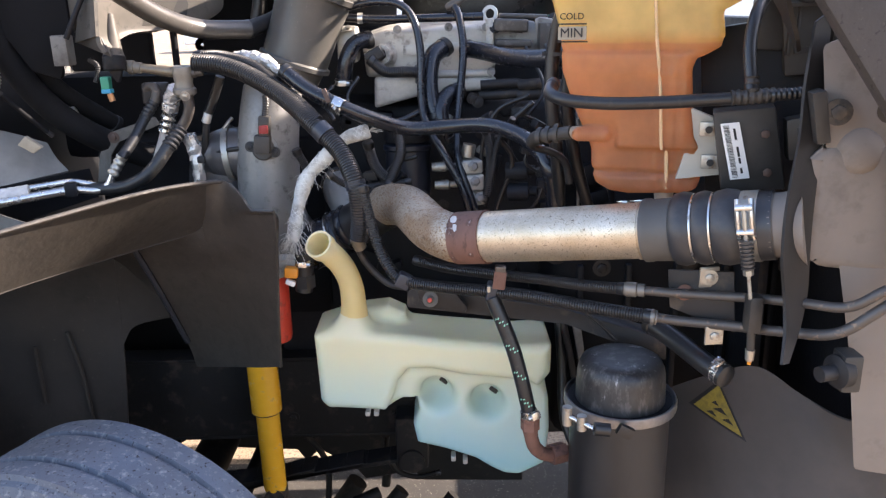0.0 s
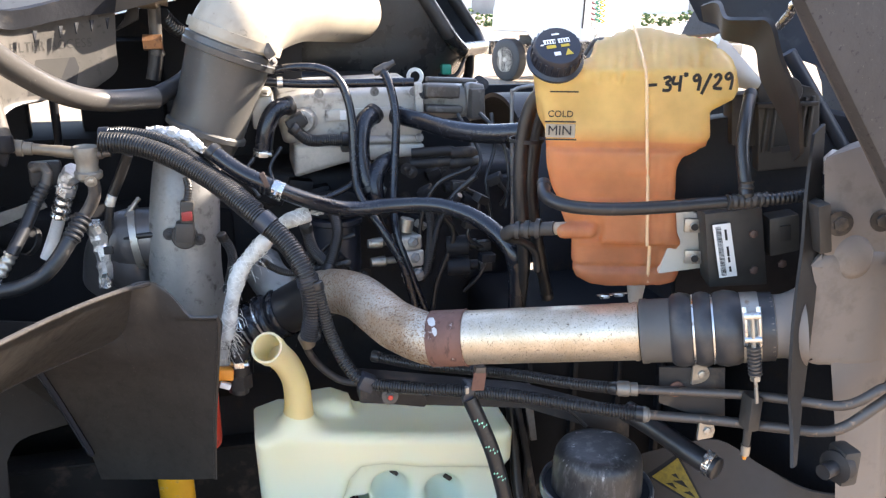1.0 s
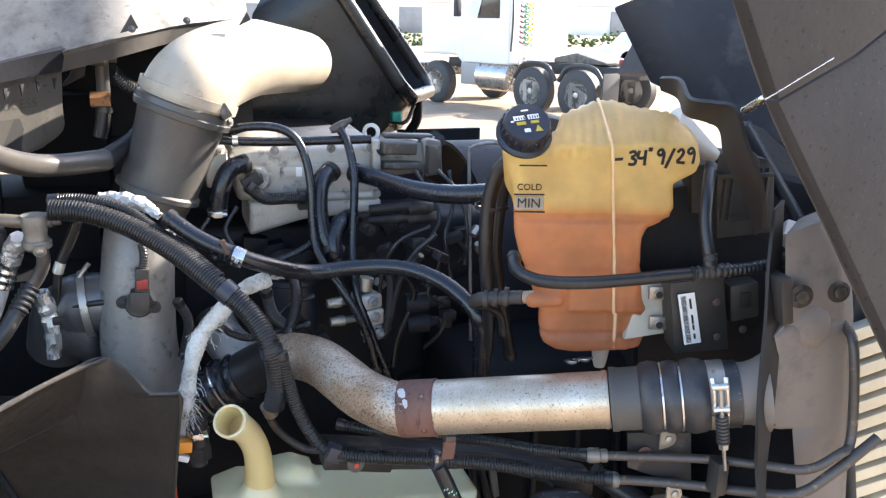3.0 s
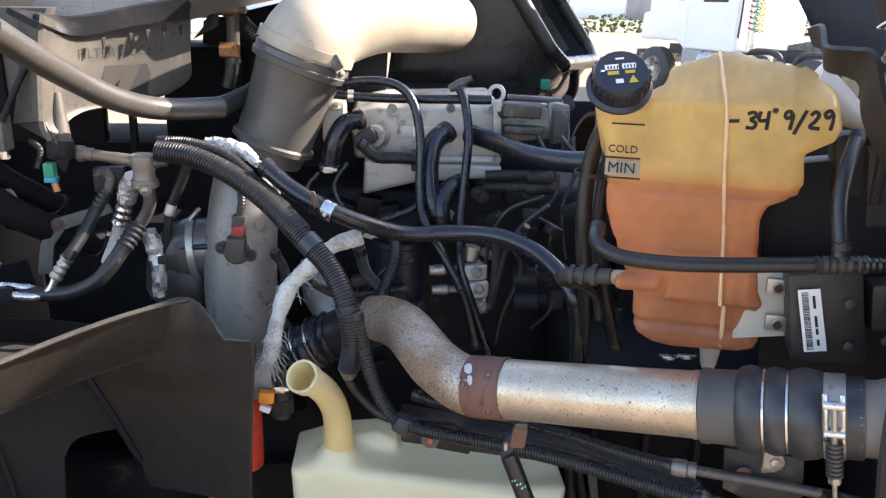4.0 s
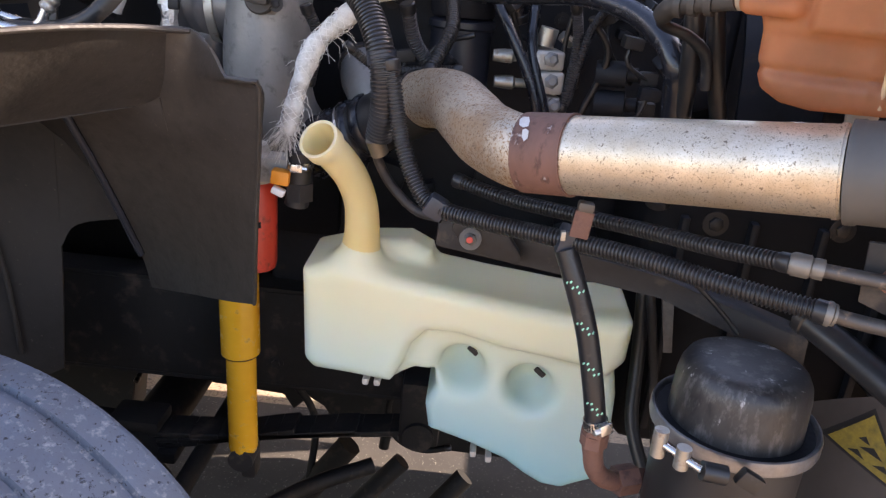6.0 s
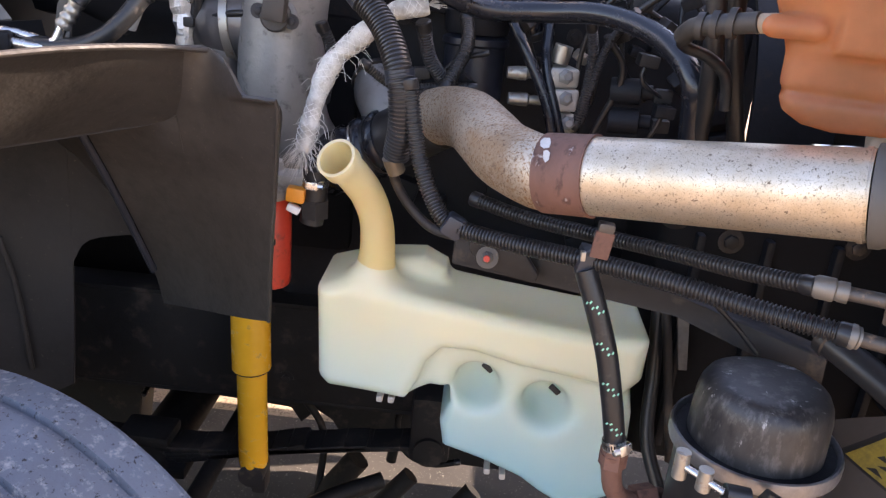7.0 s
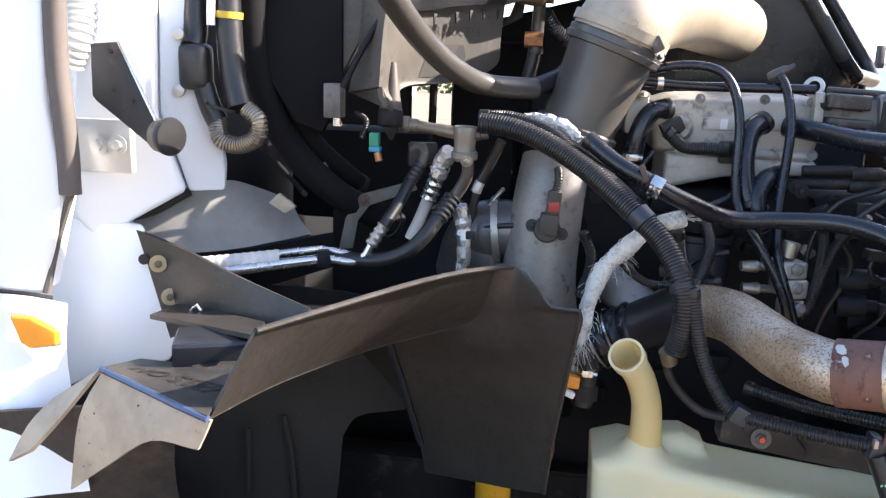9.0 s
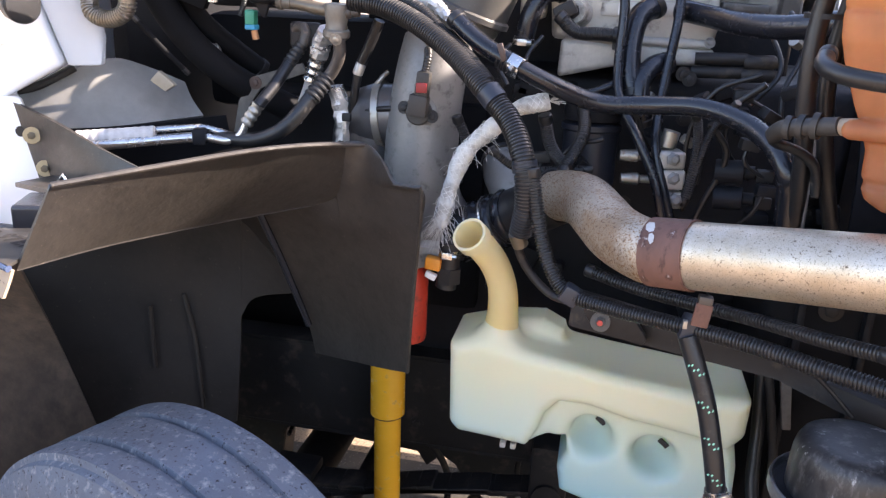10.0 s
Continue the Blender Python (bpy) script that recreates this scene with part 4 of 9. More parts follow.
# ---- washer reservoir ----
def build_washer():
    base = Vector((0.0, 1.68, 0.68))
    t = thing("washer_reservoir", base, "translucent white washer fluid tank with yellowed neck, strapped to the frame", "fluid tank")

    def front(x):
        return 1.665 - 0.14 * (x + 0.3)

    def flat(pts):
        return [(p[0], p[2]) for p in pts]

    upper = flat([(-0.306, 1.67, 1.017), (-0.252, 1.67, 1.037), (-0.169, 1.66, 1.029), (-0.007, 1.64, 1.017), (0.142, 1.62, 1.01), (0.22, 1.605, 1.017), (0.218, 1.6, 0.947), (0.193, 1.6, 0.913), (0.17, 1.605, 0.926), (0.1, 1.62, 0.931), (0.029, 1.63, 0.935), (-0.044, 1.64, 0.947), (-0.094, 1.645, 0.943), (-0.119, 1.65, 0.913), (-0.129, 1.655, 0.878), (-0.148, 1.66, 0.837), (-0.225, 1.665, 0.838), (-0.283, 1.67, 0.837), (-0.3, 1.67, 0.854)])
    lower = flat([(-0.126, 1.66, 0.923), (-0.045, 1.65, 0.958), (0.118, 1.64, 0.942), (0.206, 1.62, 0.934), (0.218, 1.62, 0.873), (0.221, 1.62, 0.798), (0.211, 1.62, 0.709), (0.155, 1.63, 0.675), (0.121, 1.63, 0.675), (0.091, 1.635, 0.689), (0.055, 1.64, 0.711), (-0.015, 1.65, 0.732), (-0.08, 1.66, 0.745), (-0.089, 1.66, 0.793), (-0.074, 1.66, 0.831), (-0.082, 1.66, 0.859), (-0.11, 1.66, 0.859), (-0.143, 1.66, 0.838)])
    rim = Vector((-0.265, 1.620, 1.242))
    neck = [Vector(q) for q in ((-0.216, 1.70, 1.036), (-0.214, 1.698, 1.085), (-0.218, 1.693, 1.135), (-0.232, 1.677, 1.180), (-0.250, 1.649, 1.216))] + [rim]
    h1, h2 = Vector(((-0.032, 1.66, 0.873))), Vector(((0.082, 1.635, 0.859)))

    def f(X, Y, Z):
        q = Y - front(X)
        a = slab_field(outline_field(X, Z, upper), q - 0.085, 0.085, 0.022)
        b = slab_field(outline_field(X, Z, lower), q - 0.095, 0.068, 0.016)
        d = join_fields(a, b, 0.014)
        bump = slab_field(outline_field(X, Z, [(-0.22, 0.95), (-0.22, 1.05), (-0.14, 1.062), (-0.10, 1.045), (-0.08, 0.95)]), q - 0.125, 0.042, 0.02)
        d = join_fields(d, bump, 0.015)
        d = join_fields(d, capsule_field(X, Y, Z, tuple(neck[0] - Vector((0, 0, 0.02))), tuple(neck[0].lerp(neck[1], 0.5)), 0.0285), 0.045)
        for c, r in ((h1, 0.042), (h2, 0.042)):
            hole = np.sqrt((X - c.x) ** 2 + (Z - c.z) ** 2 + ((q - 0.010) * 0.48) ** 2) - r
            d = -join_fields(-d, hole, 0.025)
        return d

    body = field_mesh(f, (-0.36, 1.54, 0.66), (0.26, 1.88, 1.19), 0.0055)
    part("tank", body, washer_plastic, t, angle=80)
    part("filler_neck", Geo().tube(neck, lambda s: 0.030 - 0.004 * min(1, s * 2.2) + 0.004 * max(0, 0.2 - s) / 0.2, 28, 0.006, cap=False), washer_neck, t, "yellowed plastic filler neck, cap missing", 60)
    part("neck_bore", Geo().tube([neck[-3], neck[-2], rim + (rim - neck[-2]).normalized() * 0.012], 0.0245, 24, cap=False, hollow=1.0), washer_neck, t)
    ax = (neck[-1] - neck[-2]).normalized()
    lip = Geo().ring(rim + ax * 0.004, ax, 0.026, 0.022, 0.0045, 32)
    part("rim", lip, washer_neck, t)
    bore = Geo().lathe([(0.0255, 0.0), (0.0255, 0.002)], rim - ax * 0.055, ax, 24)
    part("bore", bore, washer_neck, t)
    for q in ((-0.195, 1.7, 0.812), (-0.175, 1.7, 0.812), (0.003, 1.7, 0.687), (0.031, 1.7, 0.679),):
        part("tab", Geo().box(q, (0.011, 0.03, 0.012), bevel=0.003), spout_grey, t)
    for c in (h1, h2):
        part("hole_slot", Geo().box(c + Vector((0.016, 0.044, 0.012)), (0.021, 0.005, 0.010), Matrix.Rotation(0.7, 4, "Y"), 0.0045, 3), ink, t, "dark through slot")


build_washer()


# ---- charge-air pipe ----
PIPE_A, PIPE_B = Vector((0.060, 1.463, 1.3006)), Vector((0.330, 1.312, 1.350))


def build_charge_pipe():
    t = thing("charge_air_pipe", PIPE_A, "weathered aluminised charge-air pipe with a rusty band", "engine pipe")
    d = (PIPE_B - PIPE_A).normalized()
    part("straight_tube", Geo().tube([PIPE_A - d * 0.02, PIPE_B], 0.0478, 40, smooth=False), alu_pipe, t)
    part("bead", Geo().ring(PIPE_B - d * 0.006, d, 0.0473, 0.006, 0.002, 40), alu_pipe, t)
    elbow = [(-0.175, 1.85, 1.26), (-0.129, 1.78, 1.29), (-0.087, 1.7, 1.304), (-0.057, 1.625, 1.298), (-0.031, 1.565, 1.29), PIPE_A - d * 0.055, PIPE_A - d * 0.02, PIPE_A]
    part("elbow", Geo().tube(elbow, 0.0465, 36, 0.008), alu_elbow, t, "stained elbow with rust-coloured speckles", 60)
    c = PIPE_A + d * -0.016
    part("band", Geo().ring(c, d, 0.0480, 0.062, 0.0022, 40), rust_band, t, "rust-brown joint band with worn white paint")
    band = next(ob for ob in t.children if ob.name.startswith("band"))
    for pts in ([(-0.001, 1.425, 1.349), (0.003, 1.425, 1.353), (0.01, 1.425, 1.353), (0.012, 1.425, 1.347), (0.011, 1.425, 1.341), (0.005, 1.425, 1.339), (0, 1.425, 1.342)], [(0.005, 1.425, 1.336), (0.009, 1.425, 1.338), (0.013, 1.425, 1.335), (0.013, 1.425, 1.326), (0.009, 1.425, 1.322), (0.006, 1.425, 1.327)]):
        part("paint_smear", drape(Geo().add(pts, [tuple(range(len(pts)))]), band, (0.12, 0.96, -0.25), 0.0022), worn_paint, t, "worn white paint smear")
    part("weld", Geo().ring(c + d * 0.0315, d, 0.0480, 0.003, 0.003, 40), rust, t)
    part("hanger_bracket", Geo().box(PIPE_A + Vector((0.035, -0.014, -0.082)), (0.024, 0.006, 0.036), Matrix.Rotation(0.12, 4, "Y"), 0.002), rust, t, "rust-brown hanger strap")
    part("hanger_clip", Geo().box(PIPE_A + Vector((0.037, -0.012, -0.059)), (0.020, 0.016, 0.012), Matrix.Rotation(0.1, 4, "Y"), 0.003), line_metal, t, "dull metal hanger clip")
    b = thing("charge_air_coupling", PIPE_B, "ribbed grey rubber boot with steel rings between pipe and cooler", "coupling")
    n = PIPE_B + d * 0.004
    pr = [(0.046, -0.002), (0.0535, -0.002), (0.0535, 0.008), (0.0520, 0.010), (0.0525, 0.043), (0.054, 0.046), (0.0585, 0.050), (0.0612, 0.062), (0.0585, 0.075), (0.0545, 0.0805), (0.0585, 0.086), (0.0605, 0.095), (0.0585, 0.105), (0.0545, 0.110),
          (0.0590, 0.116), (0.0618, 0.130), (0.0590, 0.146), (0.0555, 0.152), (0.0545, 0.200), (0.050, 0.200)]
    part("sleeve", Geo().lathe(pr[:5] + [(0.0525, 0.047), (0.050, 0.047)], n, d, 44), sleeve_rubber, b, "dull grey rubber sleeve end")
    part("boot", Geo().lathe([(0.0515, 0.044)] + pr[5:], n, d, 44), boot_rubber, b)
    for h in (0.0805, 0.110):
        part("steel_ring", Geo().ring(n + d * h, d, 0.0550, 0.0028, 0.0025, 44), steel, b)
    k = n + d * 0.166
    band = part("tbolt_clamp", Geo().ring(k, d, 0.0550, 0.026, 0.0015, 44), zinc, b, "bright steel t-bolt clamp")
    out = (Vector((-0.35, -0.93, 0.05)) - d * Vector((-0.35, -0.93, 0.05)).dot(d)).normalized()
    upv = d.cross(out)
    if upv.z < 0:
        upv = -upv
    q = k + out * 0.058 + upv * 0.026
    for s in (-0.010, 0.010):
        part("loop", Geo().tube([q + upv * 0.028 + d * s, q + upv * 0.012 + out * 0.006 + d * s, q - upv * 0.012 + out * 0.006 + d * s, q - upv * 0.034 + d * s], 0.004, 8), steel, band)
    part("trunnion", Geo().tube([q + upv * 0.016 + out * 0.006 - d * 0.012, q + upv * 0.016 + out * 0.006 + d * 0.012], 0.006, 12), steel, band)
    part("trunnion", Geo().tube([q - upv * 0.022 + out * 0.006 - d * 0.012, q - upv * 0.022 + out * 0.006 + d * 0.012], 0.006, 12), steel, band)
    part("bolt_shank", Geo().tube([q + upv * 0.02 + out * 0.008, q - upv * 0.050 + out * 0.008], 0.0035, 10), zinc, band)
    part("spring", Geo().tube([q - upv * 0.034 + out * 0.008, q - upv * 0.078 + out * 0.008], 0.0105, 14, ribs=(0.006, 0.003), smooth=False), line_metal, band, "dusty coil spring of the clamp")
    part("nut", Geo().lathe([(0.008, 0), (0.008, 0.008)], q - upv * 0.088 + out * 0.008, upv, 6), zinc, band)
    part("bolt_end", Geo().tube([q - upv * 0.078 + out * 0.008, q - upv * 0.125 + out * 0.010], 0.003, 8), zinc, band)
    sp = n + d * 0.196
    part("neck", Geo().lathe([(0.050, -0.012), (0.0545, -0.008), (0.0545, 0.002), (0.0505, 0.006), (0.0505, 0.018), (0.054, 0.030), (0.063, 0.048)], sp, d, 36), rad_plastic, b, "flared grey cooler inlet neck")


boot_rubber = mat("dark_boot_rubber", (0.030, 0.030, 0.033), 0.36, var=0.2, scale=30, spots=[((0.07, 0.063, 0.056), 0.22, 20, 0.6, 0.25)])
sleeve_rubber = mat("grey_sleeve_rubber", (0.075, 0.070, 0.064), 0.5, var=0.15, scale=30)
build_charge_pipe()


def build_boot_left():
    t = thing("turbo_boot", ((-0.257, 1.88, 1.2)), "dark ribbed rubber boot joining the elbow to the turbo outlet", "coupling")
    L = [(-0.137, 1.8, 1.283), (-0.196, 1.85, 1.238), (-0.257, 1.88, 1.2), (-0.34, 1.9, 1.151)]
    part("sleeve", Geo().tube(L[:1] + L[1:3], 0.0525, 30), rubber, t, "black rubber sleeve end")
    part("boot", Geo().tube([Vector(L[1]).lerp(Vector(L[2]), 0.4), L[2], L[3]], lambda s: 0.055 + 0.003 * math.sin(s * 25), 30, 0.004), hose_blue, t)
    dd = (Vector(L[3]) - Vector(L[2])).normalized()
    for k in (0.2, 0.55):
        part("ring", Geo().ring(Vector(L[2]).lerp(Vector(L[3]), k - 0.1), dd, 0.0565, 0.004, 0.002, 32), steel, t)


build_boot_left()


# ---- coolant surge tank ----
def build_surge_tank():
    base = Vector((0.33, 1.45, 1.362))
    t = thing("coolant_tank", base, "translucent amber coolant surge tank half full of orange coolant", "fluid tank")

    def front(x):
        return 1.425 - 0.32 * (x - 0.21)

    poly = [(0.185, 1.734), (0.192, 1.68), (0.199, 1.605), (0.206, 1.578), (0.231, 1.512), (0.236, 1.497), (0.243, 1.482), (0.247, 1.470), (0.249, 1.424), (0.258, 1.404), (0.280, 1.391), (0.312, 1.386), (0.405, 1.391), (0.424, 1.399), (0.429, 1.415), (0.426, 1.471), (0.414, 1.495), (0.406, 1.565), (0.403, 1.606), (0.410, 1.625), (0.445, 1.641), (0.450, 1.66), (0.445, 1.701), (0.479, 1.721), (0.485, 1.739), (0.475, 1.783), (0.448, 1.812), (0.383, 1.826), (0.35, 1.837), (0.315, 1.831), (0.271, 1.809), (0.255, 1.774), (0.209, 1.758), (0.189, 1.749)]
    seam = 0.345
    pad_edge = [(0.292, 1.474), (0.292, 1.56), (0.43, 1.56), (0.43, 1.474)]

    def ramp(z, top, depth):
        return np.clip((top - z) / depth, 0, 1)

    def f(X, Y, Z):
        q = Y - front(X) - 0.06 * np.clip(1.50 - Z, 0, 1)
        X = X - 0.34 * np.clip(q, 0, 1)
        flat = outline_field(X, Z, poly) + 0.22 * np.clip(q - 0.06, 0, 1)
        groove = sum(0.0032 * np.exp(-(((Z - g) / 0.0040) ** 2)) for g in (1.653, 1.640, 1.556)) + 0.0075 * np.exp(-(((Z - 1.427) / 0.0050) ** 2))
        # the lower tiers step back under the shoulder; a raised pad keeps the upper face further down
        tier = 0.004 * ramp(Z, 1.652, 0.006) - 0.003 * ramp(Z, 1.640, 0.006) + 0.005 * ramp(Z, 1.600, 0.008)
        low = 0.012 * ramp(Z, 1.524, 0.022) + 0.006 * ramp(Z, 1.474, 0.010)
        on_pad = np.clip(0.5 - outline_field(X, Z, pad_edge) / 0.007, 0, 1)
        flute = 0.0016 * np.sin((X - seam) * 330) * np.clip((X - seam) / 0.01, 0, 1) * np.clip((1.63 - Z) / 0.02, 0, 1)
        d2 = flat + 0.55 * groove
        q = q - 1.25 * np.clip(Z - 1.768, 0, 1) - groove - tier - low * (1 - on_pad) - flute
        deep = np.clip((1.66 - Z) / 0.3, 0, 1)
        d = slab_field(d2, q - 0.10 + 0.01 * deep, 0.10 - 0.01 * deep, 0.019)
        for k in (-7, -6, -5, -4, -3, -2, -1, 0, 1, 2, 3, 4):
            fin = np.maximum(slab_field(flat - 0.0048, q - 0.10, 0.1042, 0.03), np.abs(X - seam + 0.026 + 0.017 * k) - 0.0036)
            d = join_fields(d, np.maximum(fin, 1.748 + 0.02 * (k < -1) - Z), 0.004)
        ledge = np.maximum(slab_field(flat - 0.003, q - 0.10, 0.104, 0.024), np.abs(Z - 1.7655) - 0.003)
        d = join_fields(d, np.maximum(ledge, X - seam), 0.004)
        boss = capsule_field(X, Y, Z, (0.215, 1.49, 1.70), (0.208, 1.455, 1.757), 0.036)
        d = join_fields(d, boss, 0.012)
        spout = capsule_field(X, Y, Z, (0.232, 1.425, 1.497), (0.272, 1.418, 1.497), 0.013)
        return join_fields(d, spout, 0.006)

    tank = part("tank", field_mesh(f, (0.13, 1.28, 1.33), (0.60, 1.70, 1.86), 0.0047), coolant_plastic, t, angle=80)
    n = Vector((-0.32, -1, 0)).normalized()
    turn = facing(n)

    def on(p, lift=0.003):
        x = p[0]
        return Vector((x, front(x) + 0.06 * max(0, 1.50 - p[2]), p[2])) + n * lift

    # marker strokes: each sign as short pen lines on a unit square, with its left edge
    signs = (
        (0.000, ((0.0, 0.46), (0.55, 0.50)),),
        (0.024, ((0.10, 0.85), (0.45, 0.95), (0.60, 0.75), (0.28, 0.55), (0.62, 0.38), (0.50, 0.10), (0.08, 0.12)),),
        (0.043, ((0.10, 0.95), (0.05, 0.50), (0.60, 0.52)), ((0.58, 1.0), (0.55, 0.02))),
        (0.062, ((0.10, 1.02), (0.22, 1.10), (0.30, 1.0), (0.18, 0.94), (0.10, 1.02)),),
        (0.079, ((0.58, 0.78), (0.36, 1.0), (0.12, 0.80), (0.30, 0.58), (0.58, 0.80), (0.50, 0.02)),),
        (0.099, ((0.0, -0.25), (0.55, 1.02)),),
        (0.119, ((0.05, 0.75), (0.30, 0.95), (0.50, 0.75), (0.30, 0.40), (0.05, 0.12), (0.62, 0.06)),),
        (0.138, ((0.58, 0.82), (0.34, 1.0), (0.10, 0.80), (0.30, 0.60), (0.58, 0.82), (0.60, 0.40), (0.52, -0.02)),),
    )
    slant = turn.to_3x3()
    start = on((0.347, 0, 1.732), 0.0068)
    for left, *lines in signs:
        pen = Geo()
        for line in lines:
            pts, _ = even(spline([start + slant @ Vector((0.84 * left + 0.022 * u, 0.025 * v + 0.05 * left, 0)) for u, v in line], 5), 0.0025)
            for p, q in zip(pts, pts[1:]):
                w = slant @ (slant.inverted() @ (q - p)).cross(Vector((0, 0, 1))).normalized() * 0.0025
                e = (q - p) * 0.2
                pen.add([p - w - e, q - w + e, q + w + e, p + w - e], [(0, 1, 2, 3)])
        part("handwriting", drape(pen, tank, -n, 0.0012), ink, t, "handwritten black marker note", 20)
    part("level_mark", lettering("COLD", 0.0150, 0.0012, on(((0.216, 1.415, 1.696))), turn), ink, t, angle=20)
    part("level_mark", lettering("MIN", 0.022, 0.0012, on(((0.216, 1.415, 1.669))), turn), ink, t, angle=20)
    for p, w in ((((0.216, 1.415, 1.684)), 0.05), (((0.218, 1.415, 1.655)), 0.05), (((0.22, 1.415, 1.732)), 0.045)):
        part("level_line", Geo().box(on(p, 0.003), (w, 0.0024, 0.0022), turn @ Matrix.Rotation(radians(90), 4, "X"), 0), ink, t)
    part("level_panel", Geo().box(on(((0.217, 1.415, 1.669)), 0.0012), (0.048, 0.022, 0.002), turn, 0), duct_beige, t, "pale level label")
    ridge = [on((0.331, 0, 1.832), -0.084), on((0.335, 0, 1.800), -0.036), on((0.340, 0, 1.768), 0.001), on((0.343, 0, 1.745), 0.0030), on((0.350, 0, 1.66), 0.0030), on((0.359, 0, 1.58), -0.005), on((0.364, 0, 1.50), -0.005), on((0.367, 0, 1.474), -0.006)]
    part("seam", Geo().tube(ridge, 0.0028, 10), seam_plastic, t, "pale raised moulding seam", 80)
    part("seam", Geo().tube([on((0.374, 0, 1.474), -0.022), on((0.376, 0, 1.44), -0.022), on((0.379, 0, 1.40), -0.026)], 0.0030, 10), seam_plastic, t, "pale raised moulding seam", 80)
    # cap
    c = Vector((0.205, 1.433, 1.777))
    ax = Vector((-0.15, -0.72, 0.68)).normalized()
    cap = part("filler_cap", Geo().lathe([(0.038, 0.0), (0.0450, 0.004), (0.0458, 0.009), (0.0400, 0.013), (0.0385, 0.036), (0.0350, 0.041), (0.0, 0.0415)], c, ax, 48), cap_black, t, "black screw cap with warning symbols")
    for k in range(24):
        a = 2 * math.pi * k / 24
        x, y, z = axis_frame(ax)
        r = x * math.cos(a) + y * math.sin(a)
        part("grip", Geo().box(c + r * 0.0390 + ax * 0.025, (0.004, 0.004, 0.020), Matrix((r.cross(ax), r, ax)).transposed().to_4x4(), 0.001, 1), cap_black, cap)
    tf = facing(ax, (0.05, 1, 0.4))
    for dx, dy, w, h, m in ((-0.015, 0.010, 0.022, 0.010, white_label), (0.013, 0.010, 0.022, 0.010, white_label), (-0.014, -0.002, 0.018, 0.007, yellow_sign), (0.013, -0.002, 0.016, 0.006, yellow_sign),
                            (-0.006, -0.019, 0.012, 0.008, white_label), (0.0, 0.026, 0.014, 0.003, white_label), (-0.030, 0.004, 0.006, 0.003, white_label)):
        part("symbol", Geo().box(c + ax * 0.0418 + tf.to_3x3() @ Vector((dx * 0.83, dy * 0.83, 0)), (w * 0.83, h * 0.83, 0.0006), tf, 0), m, cap)
    part("warning_triangle", Geo().prism([c + ax * 0.0416 + tf.to_3x3() @ Vector(v) for v in ((0.007, -0.020, 0), (0.020, -0.020, 0), (0.0135, -0.008, 0))], ax * 0.0006, 0), yellow_sign, cap)
    for k in range(4):
        for dx in (-0.0175, 0.005):
            part("symbol_bar", Geo().box(c + ax * 0.0422 + tf.to_3x3() @ Vector((dx + 0.0042 * k, 0.0075, 0)), (0.0018, 0.005, 0.0004), tf, 0), ink, cap)
    # mounting ears with clips
    ear = [(0.412, 1.38, 1.544), (0.464, 1.37, 1.523), (0.475, 1.37, 1.43), (0.396, 1.385, 1.42), (0.411, 1.385, 1.474)]
    part("mounting_ear", Geo().prism(ear, (0.005, 0.018, 0), 0.003), ear_plastic, t, "cloudy white mounting ear")
    for p in ((0.442, 1.365, 1.51), (0.448, 1.365, 1.454),):
        part("clip_nut", Geo().box(p, (0.030, 0.008, 0.024), facing(n) @ Matrix.Rotation(radians(90), 4, "X"), 0.002).bolt(Vector(p) + n * 0.004, n, 0.007, False), zinc, t)
        part("bolt_hole", Geo().lathe([(0.006, 0), (0.006, 0.002)], Vector(p) + n * 0.0105, n, 14), ink, t)
    sa, sb = [Vector(q) for q in ((0.470, 1.425, 1.786), (0.555, 1.395, 1.738),)]
    ln = (sb - sa).length
    part("side_spout", Geo().lathe([(0.0, 0.0), (0.040, 0.001), (0.031, ln * 0.35), (0.020, ln * 0.7), (0.0125, ln * 0.94), (0.0105, ln), (0.0, ln + 0.001)], sa, sb - sa, 28), spout_grey, t, "cloudy white conical spout")
    part("drain", Geo().lathe([(0.010, -0.03), (0.013, -0.02), (0.020, 0.03)], ((0.402, 1.47, 1.362)), (0, 0, 1), 18), spout_grey, t)
    for p in ((0.32, 1.43, 1.372), (0.348, 1.43, 1.373),):
        part("drain_bolt", Geo().bolt(p, (0, -0.3, -1), 0.009), steel, t)


seam_plastic = mat("pale_seam_plastic", (0.78, 0.50, 0.27), 0.3, var=0.12, scale=20, sub=0.5)
cap_black = mat("cap_black_plastic", (0.016, 0.018, 0.026), 0.35, var=0.2)
ear_plastic = mat("cloudy_plastic", (0.50, 0.47, 0.40), 0.45, var=0.1, sub=0.4)
build_surge_tank()


